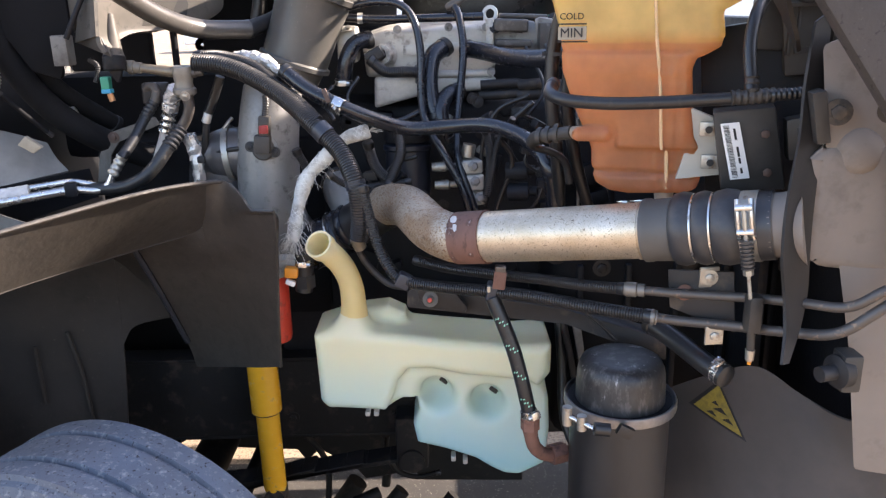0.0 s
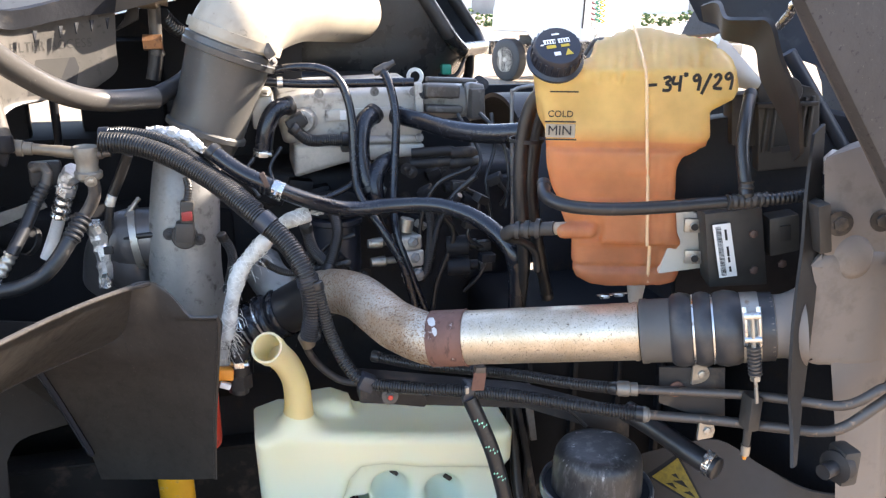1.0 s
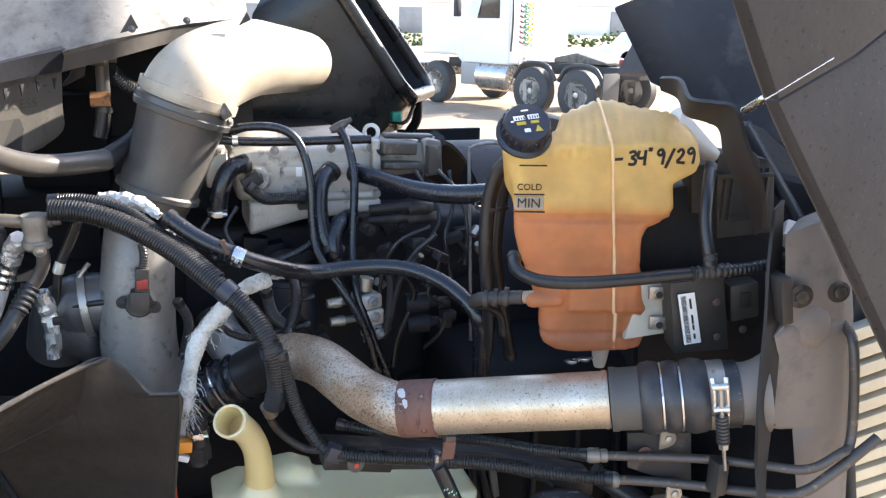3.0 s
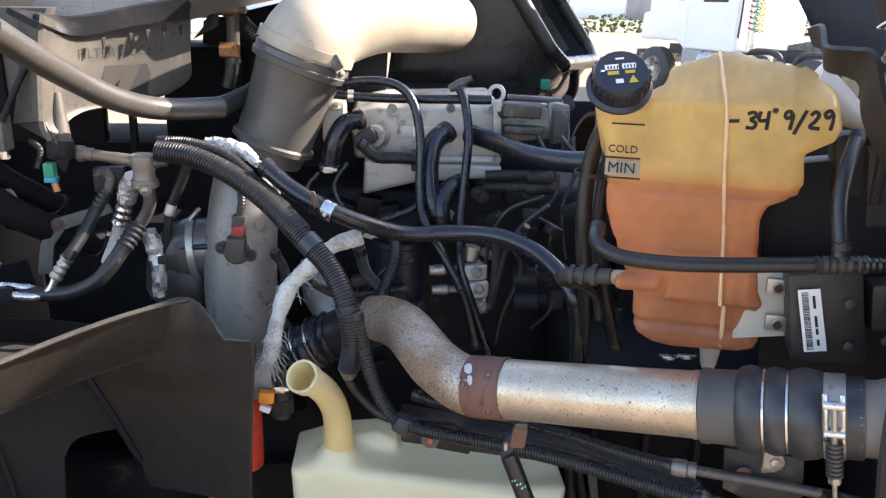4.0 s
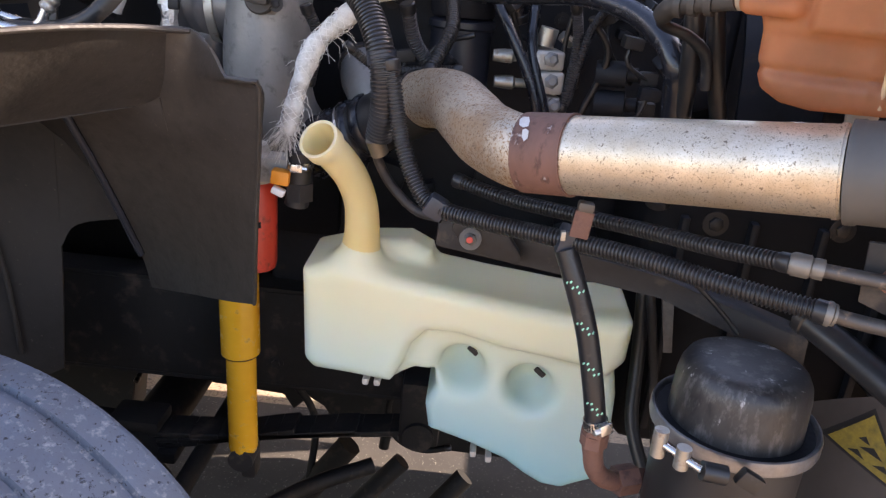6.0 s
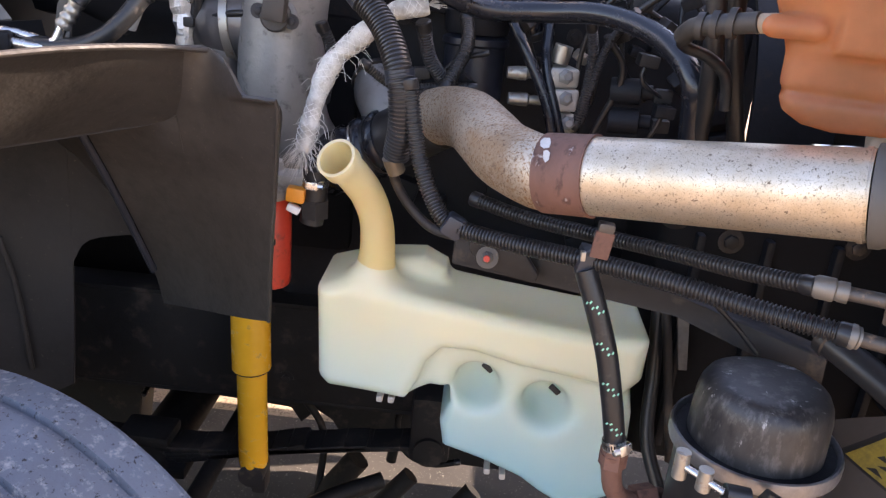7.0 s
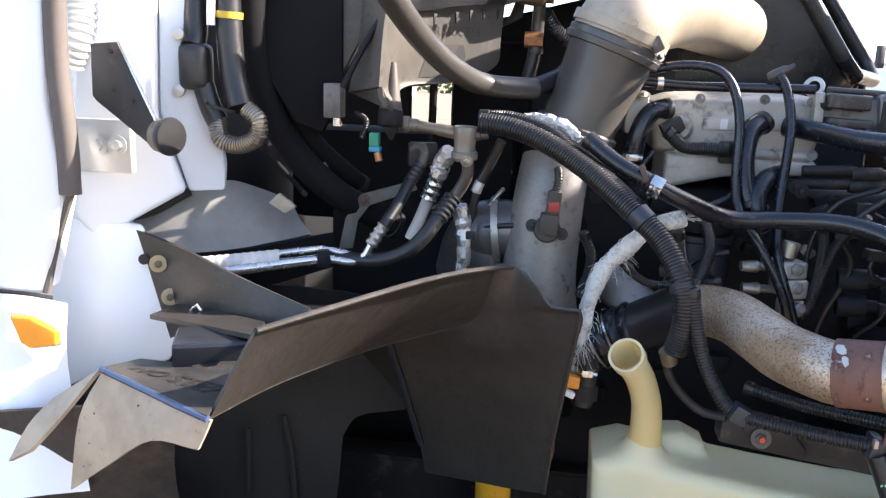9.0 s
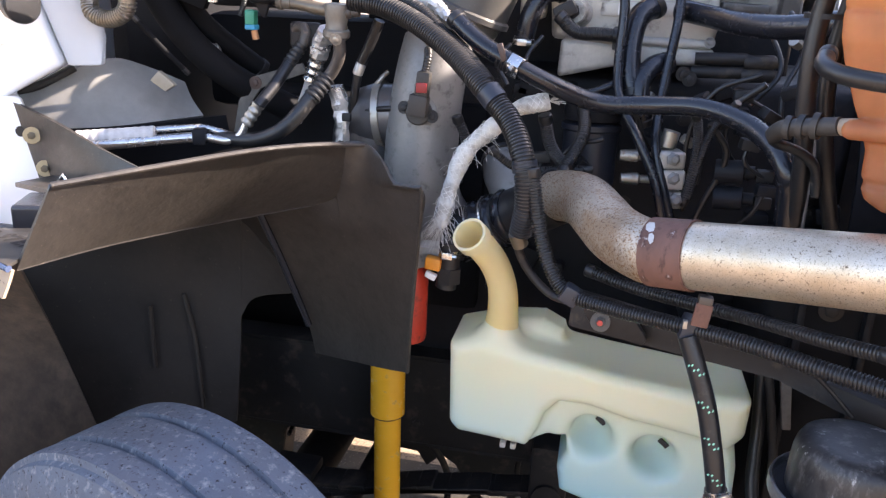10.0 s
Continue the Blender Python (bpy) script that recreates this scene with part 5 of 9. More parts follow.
def build_mount_box():
    t = thing("tank_mounting_bracket", ((0.595, 1.36, 1.366)), "black dusty mounting bracket with a white part label", "bracket")
    part("plate", Geo().prism([(0.429, 1.315, 1.544), (0.524, 1.3, 1.553), (0.553, 1.3, 1.417), (0.452, 1.315, 1.415)], (0.02, 0.06, 0), 0.004), plastic, t)
    part("back_plate", Geo().prism([(0.444, 1.46, 1.667), (0.665, 1.38, 1.704), (0.728, 1.36, 1.311), (0.484, 1.46, 1.298)], (0.02, 0.05, 0), 0.004), engine_black, t)
    part("relay_box", Geo().prism([(0.518, 1.41, 1.715), (0.527, 1.41, 1.722), (0.558, 1.4, 1.724), (0.571, 1.4, 1.633), (0.528, 1.41, 1.635)], (0.015, 0.05, 0), 0.005), plastic, t)
    part("upper_box", Geo().prism([(0.548, 1.385, 1.742), (0.565, 1.38, 1.749), (0.627, 1.35, 1.738), (0.644, 1.35, 1.723), (0.661, 1.35, 1.606), (0.569, 1.385, 1.591)], (0.015, 0.05, 0), 0.006), plastic, t)
    for q in ((0.567, 1.379, 1.669), (0.579, 1.375, 1.671), (0.62, 1.355, 1.679), (0.631, 1.351, 1.681),):
        part("box_rib", Geo().box(q, (0.005, 0.008, 0.085), None, 0.002), plastic, t)
    part("cover_lip", Geo().prism([(0.543, 1.372, 1.71), (0.632, 1.337, 1.716), (0.633, 1.337, 1.709), (0.544, 1.372, 1.702)], (0.006, 0.02, 0), 0.002), plastic, t)
    part("lifting_lug", Geo().lathe([(0.009, -0.006), (0.021, -0.006), (0.023, -0.003), (0.023, 0.003), (0.021, 0.006), (0.009, 0.006), (0.009, -0.006)], ((0.576, 1.345, 1.733)), (-0.25, -1, 0.1), 28), plastic, t)
    part("slot", Geo().prism([(0.569, 1.358, 1.639), (0.6, 1.345, 1.644), (0.601, 1.345, 1.635), (0.571, 1.358, 1.629)], (0.003, 0.004, 0), 0), ink, t)
    part("side_rib", Geo().prism([(0.547, 1.31, 1.53), (0.589, 1.29, 1.541), (0.6, 1.29, 1.476), (0.557, 1.31, 1.462)], (0.01, 0.04, 0), 0.006), plastic, t)
    part("side_recess", Geo().prism([(0.56, 1.298, 1.519), (0.576, 1.292, 1.522), (0.58, 1.292, 1.496), (0.564, 1.298, 1.492)], (0.003, 0.004, 0), 0.001), ink, t)
    part("tall_fin", Geo().prism([(0.585, 1.41, 1.682), (0.579, 1.41, 1.72), (0.601, 1.4, 1.735), (0.618, 1.39, 1.713), (0.623, 1.39, 1.684)], (0.01, 0.03, 0), 0.004), plastic, t)
    n = Vector((-0.15, -1, 0))
    for p in ((0.51, 1.3, 1.511), (0.519, 1.3, 1.448), (0.572, 1.3, 1.455),):
        part("bolt", Geo().bolt(Vector(p) + n * 0.003, n, 0.0072, False), brown_cap, t, "brown rusted bolt head")
    L = [Vector(q) for q in ((0.439, 1.304, 1.527), (0.468, 1.3, 1.53), (0.493, 1.3, 1.438), (0.463, 1.304, 1.435),)]
    lab = part("label", Geo().prism(L, (0, 0.002, 0), 0.0008), white_label, t, "white barcode label")
    rng = random.Random(3)
    bars = Geo()
    ux, uy = (L[1] - L[0]), (L[3] - L[0])
    k = 0.04
    while k < 0.96:
        w = rng.uniform(0.004, 0.014)
        a = L[0] + uy * k + ux * 0.12 + n * 0.0012
        bars.prism([a, a + ux * 0.30, a + ux * 0.30 + uy * w, a + uy * w], (0, 0.0006, 0), 0)
        k += w + rng.uniform(0.007, 0.016)
    for k in (0.10, 0.2, 0.42, 0.5, 0.62, 0.8):
        a = L[0] + uy * k + ux * 0.6 + n * 0.0012
        bars.prism([a, a + ux * 0.12, a + ux * 0.12 + uy * 0.1, a + uy * 0.1], (0, 0.0006, 0), 0)
    part("print", bars, ink, lab)


build_mount_box()


# ---- radiator side and hood ----
def build_radiator():
    t = thing("radiator_end_tank", ((0.656, 1.2, 1.265)), "dusty grey plastic cooler end tank", "radiator")
    body = [(0.524, 1.176, 1.498), (0.540, 1.176, 1.512), (0.648, 1.165, 1.512), (0.662, 1.165, 1.492), (0.690, 1.165, 1.305), (0.555, 1.176, 1.322), (0.533, 1.176, 1.338)]
    part("end_cap", Geo().prism(body, (0.10, 0.09, 0), 0.022, 4), rad_plastic, t)
    part("cap_boss", Geo().lathe([(0.0, 0.0), (0.026, 0.002), (0.036, 0.010), (0.040, 0.05)], (0.600, 1.168, 1.507), (0.1, 1, -0.25), 28), rad_plastic, t, angle=80)
    part("column", Geo().prism([(0.532, 1.19, 1.655), (0.595, 1.185, 1.674), (0.642, 1.18, 1.604), (0.666, 1.17, 1.481), (0.705, 1.16, 1.169), (0.735, 1.16, 0.960), (0.655, 1.17, 0.970), (0.620, 1.17, 1.183), (0.552, 1.18, 1.492)], (0.10, 0.08, 0), 0.010), rad_plastic, t)
    part("side_bracket", Geo().prism([(0.517, 1.165, 1.588), (0.538, 1.165, 1.592), (0.553, 1.165, 1.516), (0.532, 1.165, 1.514)], (0.01, 0.05, 0), 0.004), plastic, t)
    part("bolt", Geo().bolt(((0.557, 1.165, 1.561)), (-0.3, -1, 0), 0.011), dark_metal, t)
    part("bolt", Geo().bolt(((0.631, 1.165, 1.561)), (-0.3, -1, 0), 0.010), cast_dark, t)
    for p in ((0.595, 1.12, 1.179),):
        part("lower_bracket", Geo().box(p, (0.03, 0.04, 0.06), bevel=0.006), plastic, t)
        part("lower_bushing", Geo().lathe([(0.022, 0), (0.026, 0.004), (0.026, 0.02), (0.012, 0.024), (0.012, 0.05)], p, (-1, -0.3, 0), 20), dark_metal, t)
    part("top_bar", Geo().prism([(0.64, 1.3, 1.645), (0.742, 1.25, 1.615), (0.658, 1.2, 1.597), (0.561, 1.22, 1.646)], (0, 0.02, -0.02), 0.004), galv, t)
    core = Geo().box((0.80, 1.95, 1.25), (0.05, 1.3, 0.85), bevel=0.01)
    part("core", core, engine_black, t, "dark radiator core")
    seal = thing("radiator_seal", (0.49, 1.15, 1.2), "wavy black rubber air seal beside the radiator", "rubber seal")
    s = [(0.497, 1.5, 1.863), (0.452, 1.38, 1.869), (0.418, 1.3, 1.847), (0.419, 1.24, 1.846), (0.422, 1.2, 1.843), (0.430, 1.18, 1.799), (0.460, 1.17, 1.735), (0.500, 1.20, 1.66)]
    b2 = [(0.536, 1.55, 1.837), (0.503, 1.45, 1.832), (0.456, 1.36, 1.815), (0.455, 1.3, 1.81), (0.448, 1.26, 1.803), (0.448, 1.24, 1.763), (0.480, 1.22, 1.701), (0.522, 1.24, 1.64)]
    part("upper_flap", Geo().sheet([s, b2], 0.006, 6), seal_dark, seal)
    left = [(0.534, 1.222, 1.684), (0.526, 1.212, 1.640), (0.518, 1.200, 1.590), (0.512, 1.185, 1.520), (0.497, 1.165, 1.455), (0.488, 1.150, 1.400), (0.487, 1.142, 1.345), (0.497, 1.145, 1.290), (0.497, 1.130, 1.240), (0.486, 1.105, 1.197)]
    right = [(0.556, 1.230, 1.698), (0.560, 1.228, 1.640), (0.561, 1.222, 1.590), (0.553, 1.200, 1.520), (0.542, 1.180, 1.455), (0.538, 1.172, 1.400), (0.540, 1.172, 1.345), (0.545, 1.176, 1.285), (0.530, 1.155, 1.235), (0.500, 1.115, 1.194)]
    part("strap", Geo().sheet([left, right], 0.005, 6), seal_dark, seal, "flat hanging rubber strip")


seal_dark = mat("dusty_seal_rubber", (0.014, 0.0125, 0.012), 0.6, var=0.3, scale=12, spots=[((0.032, 0.027, 0.024), 0.3, 10, 0.7, 0.3)])
build_radiator()


def build_hood():
    t = thing("tilted_hood", (1.0, 1.6, 1.2), "grey fibreglass hood tilted forward, seen from inside", "hood")
    part("side_panel", Geo().prism([(0.233, 1.02, 2.02), (0.315, 1.02, 1.876), (0.416, 1.02, 1.926), (0.492, 1.02, 1.978), (0.684, 1.02, 2.091), (0.655, 1.02, 2.19), (0.18, 1.02, 2.121)], (0.004, -0.02, 0), 0.004), hood_inner, t)
    part("lower_panel", Geo().prism([(0.323, 1.03, 1.873), (0.426, 1.03, 1.923), (0.503, 1.03, 1.976), (0.699, 1.03, 2.086), (1.15, 1.03, 1.04), (0.893, 1.03, 1.147), (0.729, 1.03, 1.352), (0.573, 1.03, 1.537), (0.447, 1.03, 1.708)], (0.004, -0.02, 0), 0.004), hood_inner, t)
    part("edge_flange", Geo().tube([(0.25, 1.035, 2.022), (0.331, 1.035, 1.874), (0.465, 1.045, 1.702), (0.613, 1.045, 1.501)], 0.0022, 8), seal_rubber, t, "brownish raw panel edge")
    part("inner_panel", Geo().prism([(0.57, 1.8, 1.988), (0.677, 1.8, 1.831), (0.709, 1.7, 1.802), (0.823, 1.6, 1.751), (0.939, 1.6, 1.675), (0.872, 1.6, 2.085), (0.776, 1.65, 2.085), (0.644, 1.78, 2.021)], (0.05, 0.02, 0), 0.006), hood_dark, t, "dark blue-black inner hood panel")
    part("inner_rail", Geo().tube([(0.609, 1.4, 1.791), (0.724, 1.36, 1.62), (0.755, 1.33, 1.573)], 0.012, 10), hood_dark, t)
    # Steel sliver stands in for light in the gap between hood panels.
    s = solo("hood_gap_glint", Geo().tube([(0.439, 1.2, 1.84), (0.395, 1.12, 1.861), (0.328, 1.03, 1.875), (0.301, 0.994, 1.881), (0.381, 0.993, 1.923)], lambda s: 0.006 if s < 0.42 else 0.0009, 14), steel, "thin bright strip for light in the gap between hood panels", "prop rod")
    # Unseen hood wall; edge heights set to steer sun and shade behind it.
    ys = (1.0, 1.55, 1.9, 2.35, 2.58, 2.83, 3.70)
    low_z = (0.75, 0.75, 0.75, 0.75, 0.80, 1.70, 1.72)
    top_z = (2.86, 2.84, 2.77, 2.80, 2.81, 2.80, 2.78)
    wall = [[(1.80 - 0.04 * abs(y - 2.35), y, z) for y, z in zip(ys, low_z)], [(1.90 - 0.04 * abs(y - 2.35), y, max(1.8, z + 0.3)) for y, z in zip(ys, low_z)], [(1.80 - 0.04 * abs(y - 2.35), y, z) for y, z in zip(ys, top_z)]]
    part("shading_panel", Geo().sheet(wall, 0.03, 6), hood_inner, t)
    # Cream bars paint the sunlit ground seen between dark slats.
    g = part("grille", Geo().tube([EDGE_A[0], EDGE_A[1]], 0.012, 10), far_dark, t, "grille with cream bars for sunlit ground in its gaps")
    for k in range(13):
        a = [Vector(q) for q in (EDGE_A[0].lerp(EDGE_A[1], k / 12), EDGE_B[0].lerp(EDGE_B[1], k / 12))]
        u = (EDGE_A[1] - EDGE_A[0]) / 12 * 0.66
        part("gap_bar", Geo().prism([a[0], a[1], a[1] + u, a[0] + u], (0.01, 0.03, 0), 0.003), grille_mat, g)
    part("backing", Geo().prism([EDGE_A[0] + Vector((0.02, 0.06, 0.1)), EDGE_B[0] + Vector((0.02, 0.06, 0.1)), EDGE_B[1] + Vector((0.02, 0.06, -0.1)), EDGE_A[1] + Vector((0.02, 0.06, -0.1))], (0, 0.01, 0), 0), far_dark, g)


EDGE_A = [Vector(q) for q in ((0.873, 1.36, 1.384), (0.994, 1.36, 0.9),)]
EDGE_B = [Vector(q) for q in ((1.349, 1.36, 1.478), (1.507, 1.36, 0.935),)]
build_hood()


# ---- hoses on the right ----
hose("overflow_hose", [(0.183, 1.4, 1.588), (0.172, 1.36, 1.576), (0.195, 1.325, 1.568), (0.261, 1.31, 1.563), (0.349, 1.3, 1.564), (0.418, 1.29, 1.568), (0.47, 1.28, 1.571)], 0.0105, rubber, "black rubber overflow hose across the coolant tank")
hose("vent_hose", [(0.473, 1.275, 1.583), (0.474, 1.3, 1.647), (0.487, 1.32, 1.694), (0.519, 1.36, 1.73)], 0.010, rubber, "black rubber vent hose rising from a tee")
hose("overflow_hose", [(0.486, 1.275, 1.573), (0.531, 1.26, 1.578), (0.589, 1.26, 1.582), (0.643, 1.3, 1.574)], 0.0105, rubber, "black corrugated tail of the overflow hose", ribs=(0.007, 0.0015))


def build_tee():
    t = thing("hose_tee", ((0.476, 1.275, 1.572)), "black plastic tee fitting joining the vent hoses", "hose fitting")
    a, b, c, d = [Vector(q) for q in ((0.444, 1.28, 1.571), (0.509, 1.27, 1.575), (0.474, 1.275, 1.572), (0.474, 1.28, 1.603),)]
    part("barb", Geo().tube([a, b], 0.0125, 16, ribs=(0.010, 0.002), smooth=False), plastic, t)
    part("stem", Geo().tube([c, d], 0.012, 16, ribs=(0.010, 0.002), smooth=False), plastic, t)


build_tee()
hose("radiator_hose", [(-0.35, 1.8, 1.592), (-0.302, 1.775, 1.556), (-0.246, 1.755, 1.527), (-0.178, 1.765, 1.494), (-0.086, 1.8, 1.459), (0.007, 1.8, 1.461), (0.09, 1.75, 1.469), (0.149, 1.69, 1.458), (0.188, 1.63, 1.432), (0.206, 1.60, 1.400), (0.216, 1.61, 1.350), (0.226, 1.63, 1.27), (0.232, 1.66, 1.19)], 0.0165, hose_blue, "smooth black coolant hose looping across the engine")


def build_hose_clamps():
    t = thing("hose_joint", (-0.235, 1.745, 1.50), "steel band clamps on the coolant hose", "hose clamp")
    p, q, r = [Vector(v) for v in ((-0.272, 1.765, 1.535), (-0.246, 1.757, 1.525), (-0.227, 1.753, 1.516),)]
    worm_clamp(t, r, r - p, 0.0178, 0.021, (0.1, -1, 0.5))
    part("connector", Geo().tube([q - (r - p).normalized() * 0.012, q + (r - p).normalized() * 0.012], 0.019, 18, ribs=(0.008, 0.002), smooth=False), rubber, t)
    part("clamp_ear", Geo().box(q + Vector((-0.006, -0.016, 0.016)), (0.010, 0.010, 0.030), Matrix.Rotation(-0.35, 4, "Y"), 0.002), brown_cap, t, "brown rusted clamp ear")


build_hose_clamps()


def build_quick_connector():
    t = thing("quick_connector", ((0.191, 1.46, 1.493)), "dusty grey plastic quick connector on the tank outlet", "hose fitting")
    part("body", Geo().tube([(0.162, 1.52, 1.469), (0.171, 1.49, 1.484), (0.223, 1.44, 1.498)], 0.012, 16), plastic, t)
    for a, r in ((((0.173, 1.487, 1.485)), 0.016), (((0.186, 1.475, 1.489)), 0.016), (((0.201, 1.462, 1.493)), 0.0175)):
        part("collar", Geo().ring(a, (0.85, -0.5, 0), r - 0.004, 0.008, 0.004, 20), plastic, t)
    part("nipple", Geo().tube([(0.22, 1.446, 1.496), (0.262, 1.424, 1.502)], 0.011, 16), apron_mat, t)
    part("cap_tail", Geo().tube([(0.172, 1.49, 1.486), (0.160, 1.505, 1.478), (0.166, 1.53, 1.458), (0.200, 1.54, 1.446), (0.230, 1.55, 1.423), (0.241, 1.56, 1.380)], 0.0075, 10), rubber, t)


build_quick_connector()
hose("coolant_drop_hose", [(0.234, 1.54, 1.722), (0.218, 1.56, 1.695), (0.206, 1.57, 1.633), (0.204, 1.57, 1.54), (0.22, 1.58, 1.416), (0.23, 1.62, 1.307), (0.237, 1.66, 1.189)], 0.0135, rubber, "black hose dropping behind the coolant tank", group="drop hoses")
hose("coolant_drop_hose", [(0.259, 1.57, 1.707), (0.252, 1.6, 1.666), (0.244, 1.61, 1.602), (0.242, 1.61, 1.515), (0.266, 1.62, 1.398), (0.305, 1.66, 1.283)], 0.0125, rubber, "black hose dropping behind the coolant tank", group="drop hoses")
solo("hose_tie", Geo().ring(((0.219, 1.585, 1.627)), (0, 0, 1), 0.030, 0.007, 0.002), ink, "black cable tie round two hoses", "cable tie")


def build_fan_shroud():
    t = thing("fan_shroud", ((0.349, 1.9, 1.146)), "black fan shroud edge with a pale strip", "fan shroud")
    part("edge", Geo().tube([(0.334, 1.95, 1.064), (0.323, 1.95, 1.384), (0.313, 1.95, 1.656), (0.318, 1.95, 1.675), (0.332, 1.95, 1.682), (0.376, 1.95, 1.686), (0.396, 1.95, 1.678)], 0.0042, 10), cast_grey, t, "pale metal shroud flange")
    ring = Geo().ring((0.52, 2.45, 1.20), (1, 0, 0), 0.40, 0.16, 0.012, 64)
    part("ring", ring, engine_black, t)
    part("panel", Geo().box((0.66, 2.05, 1.25), (0.02, 0.9, 0.75), bevel=0.004), engine_black, t)
    # Dark panel added beyond the ring to close a bright gap.
    part("gap_panel", Geo().box((0.55, 2.86, 1.12), (0.30, 0.02, 0.95), bevel=0.004), engine_black, t)


build_fan_shroud()


# ---- refrigerant lines under the charge pipe ----
LOW_B = [(-0.174, 1.615, 1.37), (-0.152, 1.6, 1.272), (-0.123, 1.575, 1.21), (-0.092, 1.555, 1.186), (-0.017, 1.52, 1.183), (0.081, 1.475, 1.187), (0.173, 1.42, 1.192), (0.258, 1.365, 1.192), (0.35, 1.31, 1.194)]
hose("loom_conduit", LOW_B, 0.0125, loom, "black corrugated conduit under the charge pipe", "cable conduit", ribs=(0.0050, 0.0024), group="conduits")
hose("loom_conduit", [(-0.07, 1.62, 1.208), (0.007, 1.58, 1.2), (0.096, 1.53, 1.203), (0.178, 1.46, 1.215), (0.241, 1.39, 1.227), (0.305, 1.325, 1.241)], 0.0105, loom, "black corrugated conduit under the charge pipe", "cable conduit", ribs=(0.0050, 0.0022), group="conduits")


def ac_line(pts, r, fit, label):
    t = thing("refrigerant_line", pts[0], label, "metal pipe")
    part("pipe", Geo().tube(pts, r, 14), line_metal, t)
    d = (Vector(pts[1]) - Vector(pts[0])).normalized()
    p = Vector(pts[0])
    part("ferrule", Geo().lathe([(r * 1.35, 0), (r * 1.7, 0.004), (r * 1.7, fit * 0.6), (r * 1.35, fit * 0.65), (r * 1.5, fit * 0.75), (r * 1.5, fit)], p, d, 18), ferrule_metal, t, "dull crimped ferrule")
    return t


ac_line([(0.302, 1.325, 1.242), (0.343, 1.31, 1.242), (0.426, 1.27, 1.247), (0.491, 1.22, 1.259), (0.54, 1.17, 1.269), (0.589, 1.13, 1.276), (0.625, 1.11, 1.307), (0.659, 1.12, 1.327), (0.654, 1.14, 1.475), (0.668, 1.18, 1.497)], 0.0078, 0.035, "dull steel refrigerant line bending up beside the radiator")
ac_line([(0.345, 1.31, 1.195), (0.392, 1.3, 1.19), (0.467, 1.24, 1.203), (0.524, 1.18, 1.217), (0.577, 1.13, 1.234), (0.625, 1.11, 1.277), (0.692, 1.1, 1.332)], 0.0085, 0.012, "dull steel refrigerant line running below the cooler")


def build_line_brackets():
    for p, s, m in ((((0.434, 1.285, 1.274)), 0.034, zinc), (((0.443, 1.265, 1.177)), 0.032, zinc)):
        t = thing("line_bracket", p, "zinc plated clamp plate with one bolt", "bracket", "line clamps")
        part("plate", Geo().box(p, (s, 0.005, s * 1.05), Matrix.Rotation(0.1, 4, "Z"), 0.002), m, t)
        part("bolt", Geo().bolt(Vector(p) + Vector((0, -0.003, 0)), (-0.1, -1, 0.05), 0.008), zinc, t)
    t = thing("line_plate", ((0.405, 1.31, 1.246)), "dark steel plate behind the refrigerant lines", "bracket")
    part("plate", Geo().prism([(0.373, 1.315, 1.278), (0.47, 1.27, 1.287), (0.476, 1.26, 1.182), (0.38, 1.315, 1.209)], (0.003, 0.006, 0), 0.002), dark_metal, t)
    part("bolt", Geo().bolt(((0.398, 1.295, 1.244)), (-0.1, -1, 0.05), 0.008), rust, t, "rusty orange bolt")
    c = thing("line_clip", ((0.476, 1.2, 1.237)), "black plastic clip tying both lines", "clip")
    part("body", Geo().box(((0.48, 1.205, 1.24)), (0.022, 0.03, 0.062), bevel=0.006), plastic, c)
    part("tip", Geo().lathe([(0.004, -0.02), (0.007, -0.018), (0.008, 0.0)], ((0.484, 1.21, 1.174)), (0, 0, 1), 12), zinc, c)
    part("stem", Geo().tube([(0.481, 1.207, 1.215), (0.483, 1.209, 1.19), (0.484, 1.21, 1.172)], 0.0065, 12), plastic, c)
    part("drip_tip", Geo().lathe([(0.003, -0.012), (0.005, 0.0)], ((0.484, 1.21, 1.16)), (0, 0, 1), 10), orange_plastic, c)


build_line_brackets()
hose("bleed_hose", [(0.376, 1.42, 1.139), (0.413, 1.36, 1.124), (0.443, 1.29, 1.112), (0.464, 1.25, 1.106)], 0.019, rubber, "black rubber hose stub angled down to a clamp")
cl = thing("stub_clamp", ((0.464, 1.27, 1.101)), "bright worm-drive clamp on the hose stub", "hose clamp")
worm_clamp(cl, ((0.458, 1.262, 1.108)), Vector(((0.464, 1.25, 1.106))) - Vector(((0.443, 1.29, 1.112))), 0.0195, 0.013, (0.3, -1, 0.3))


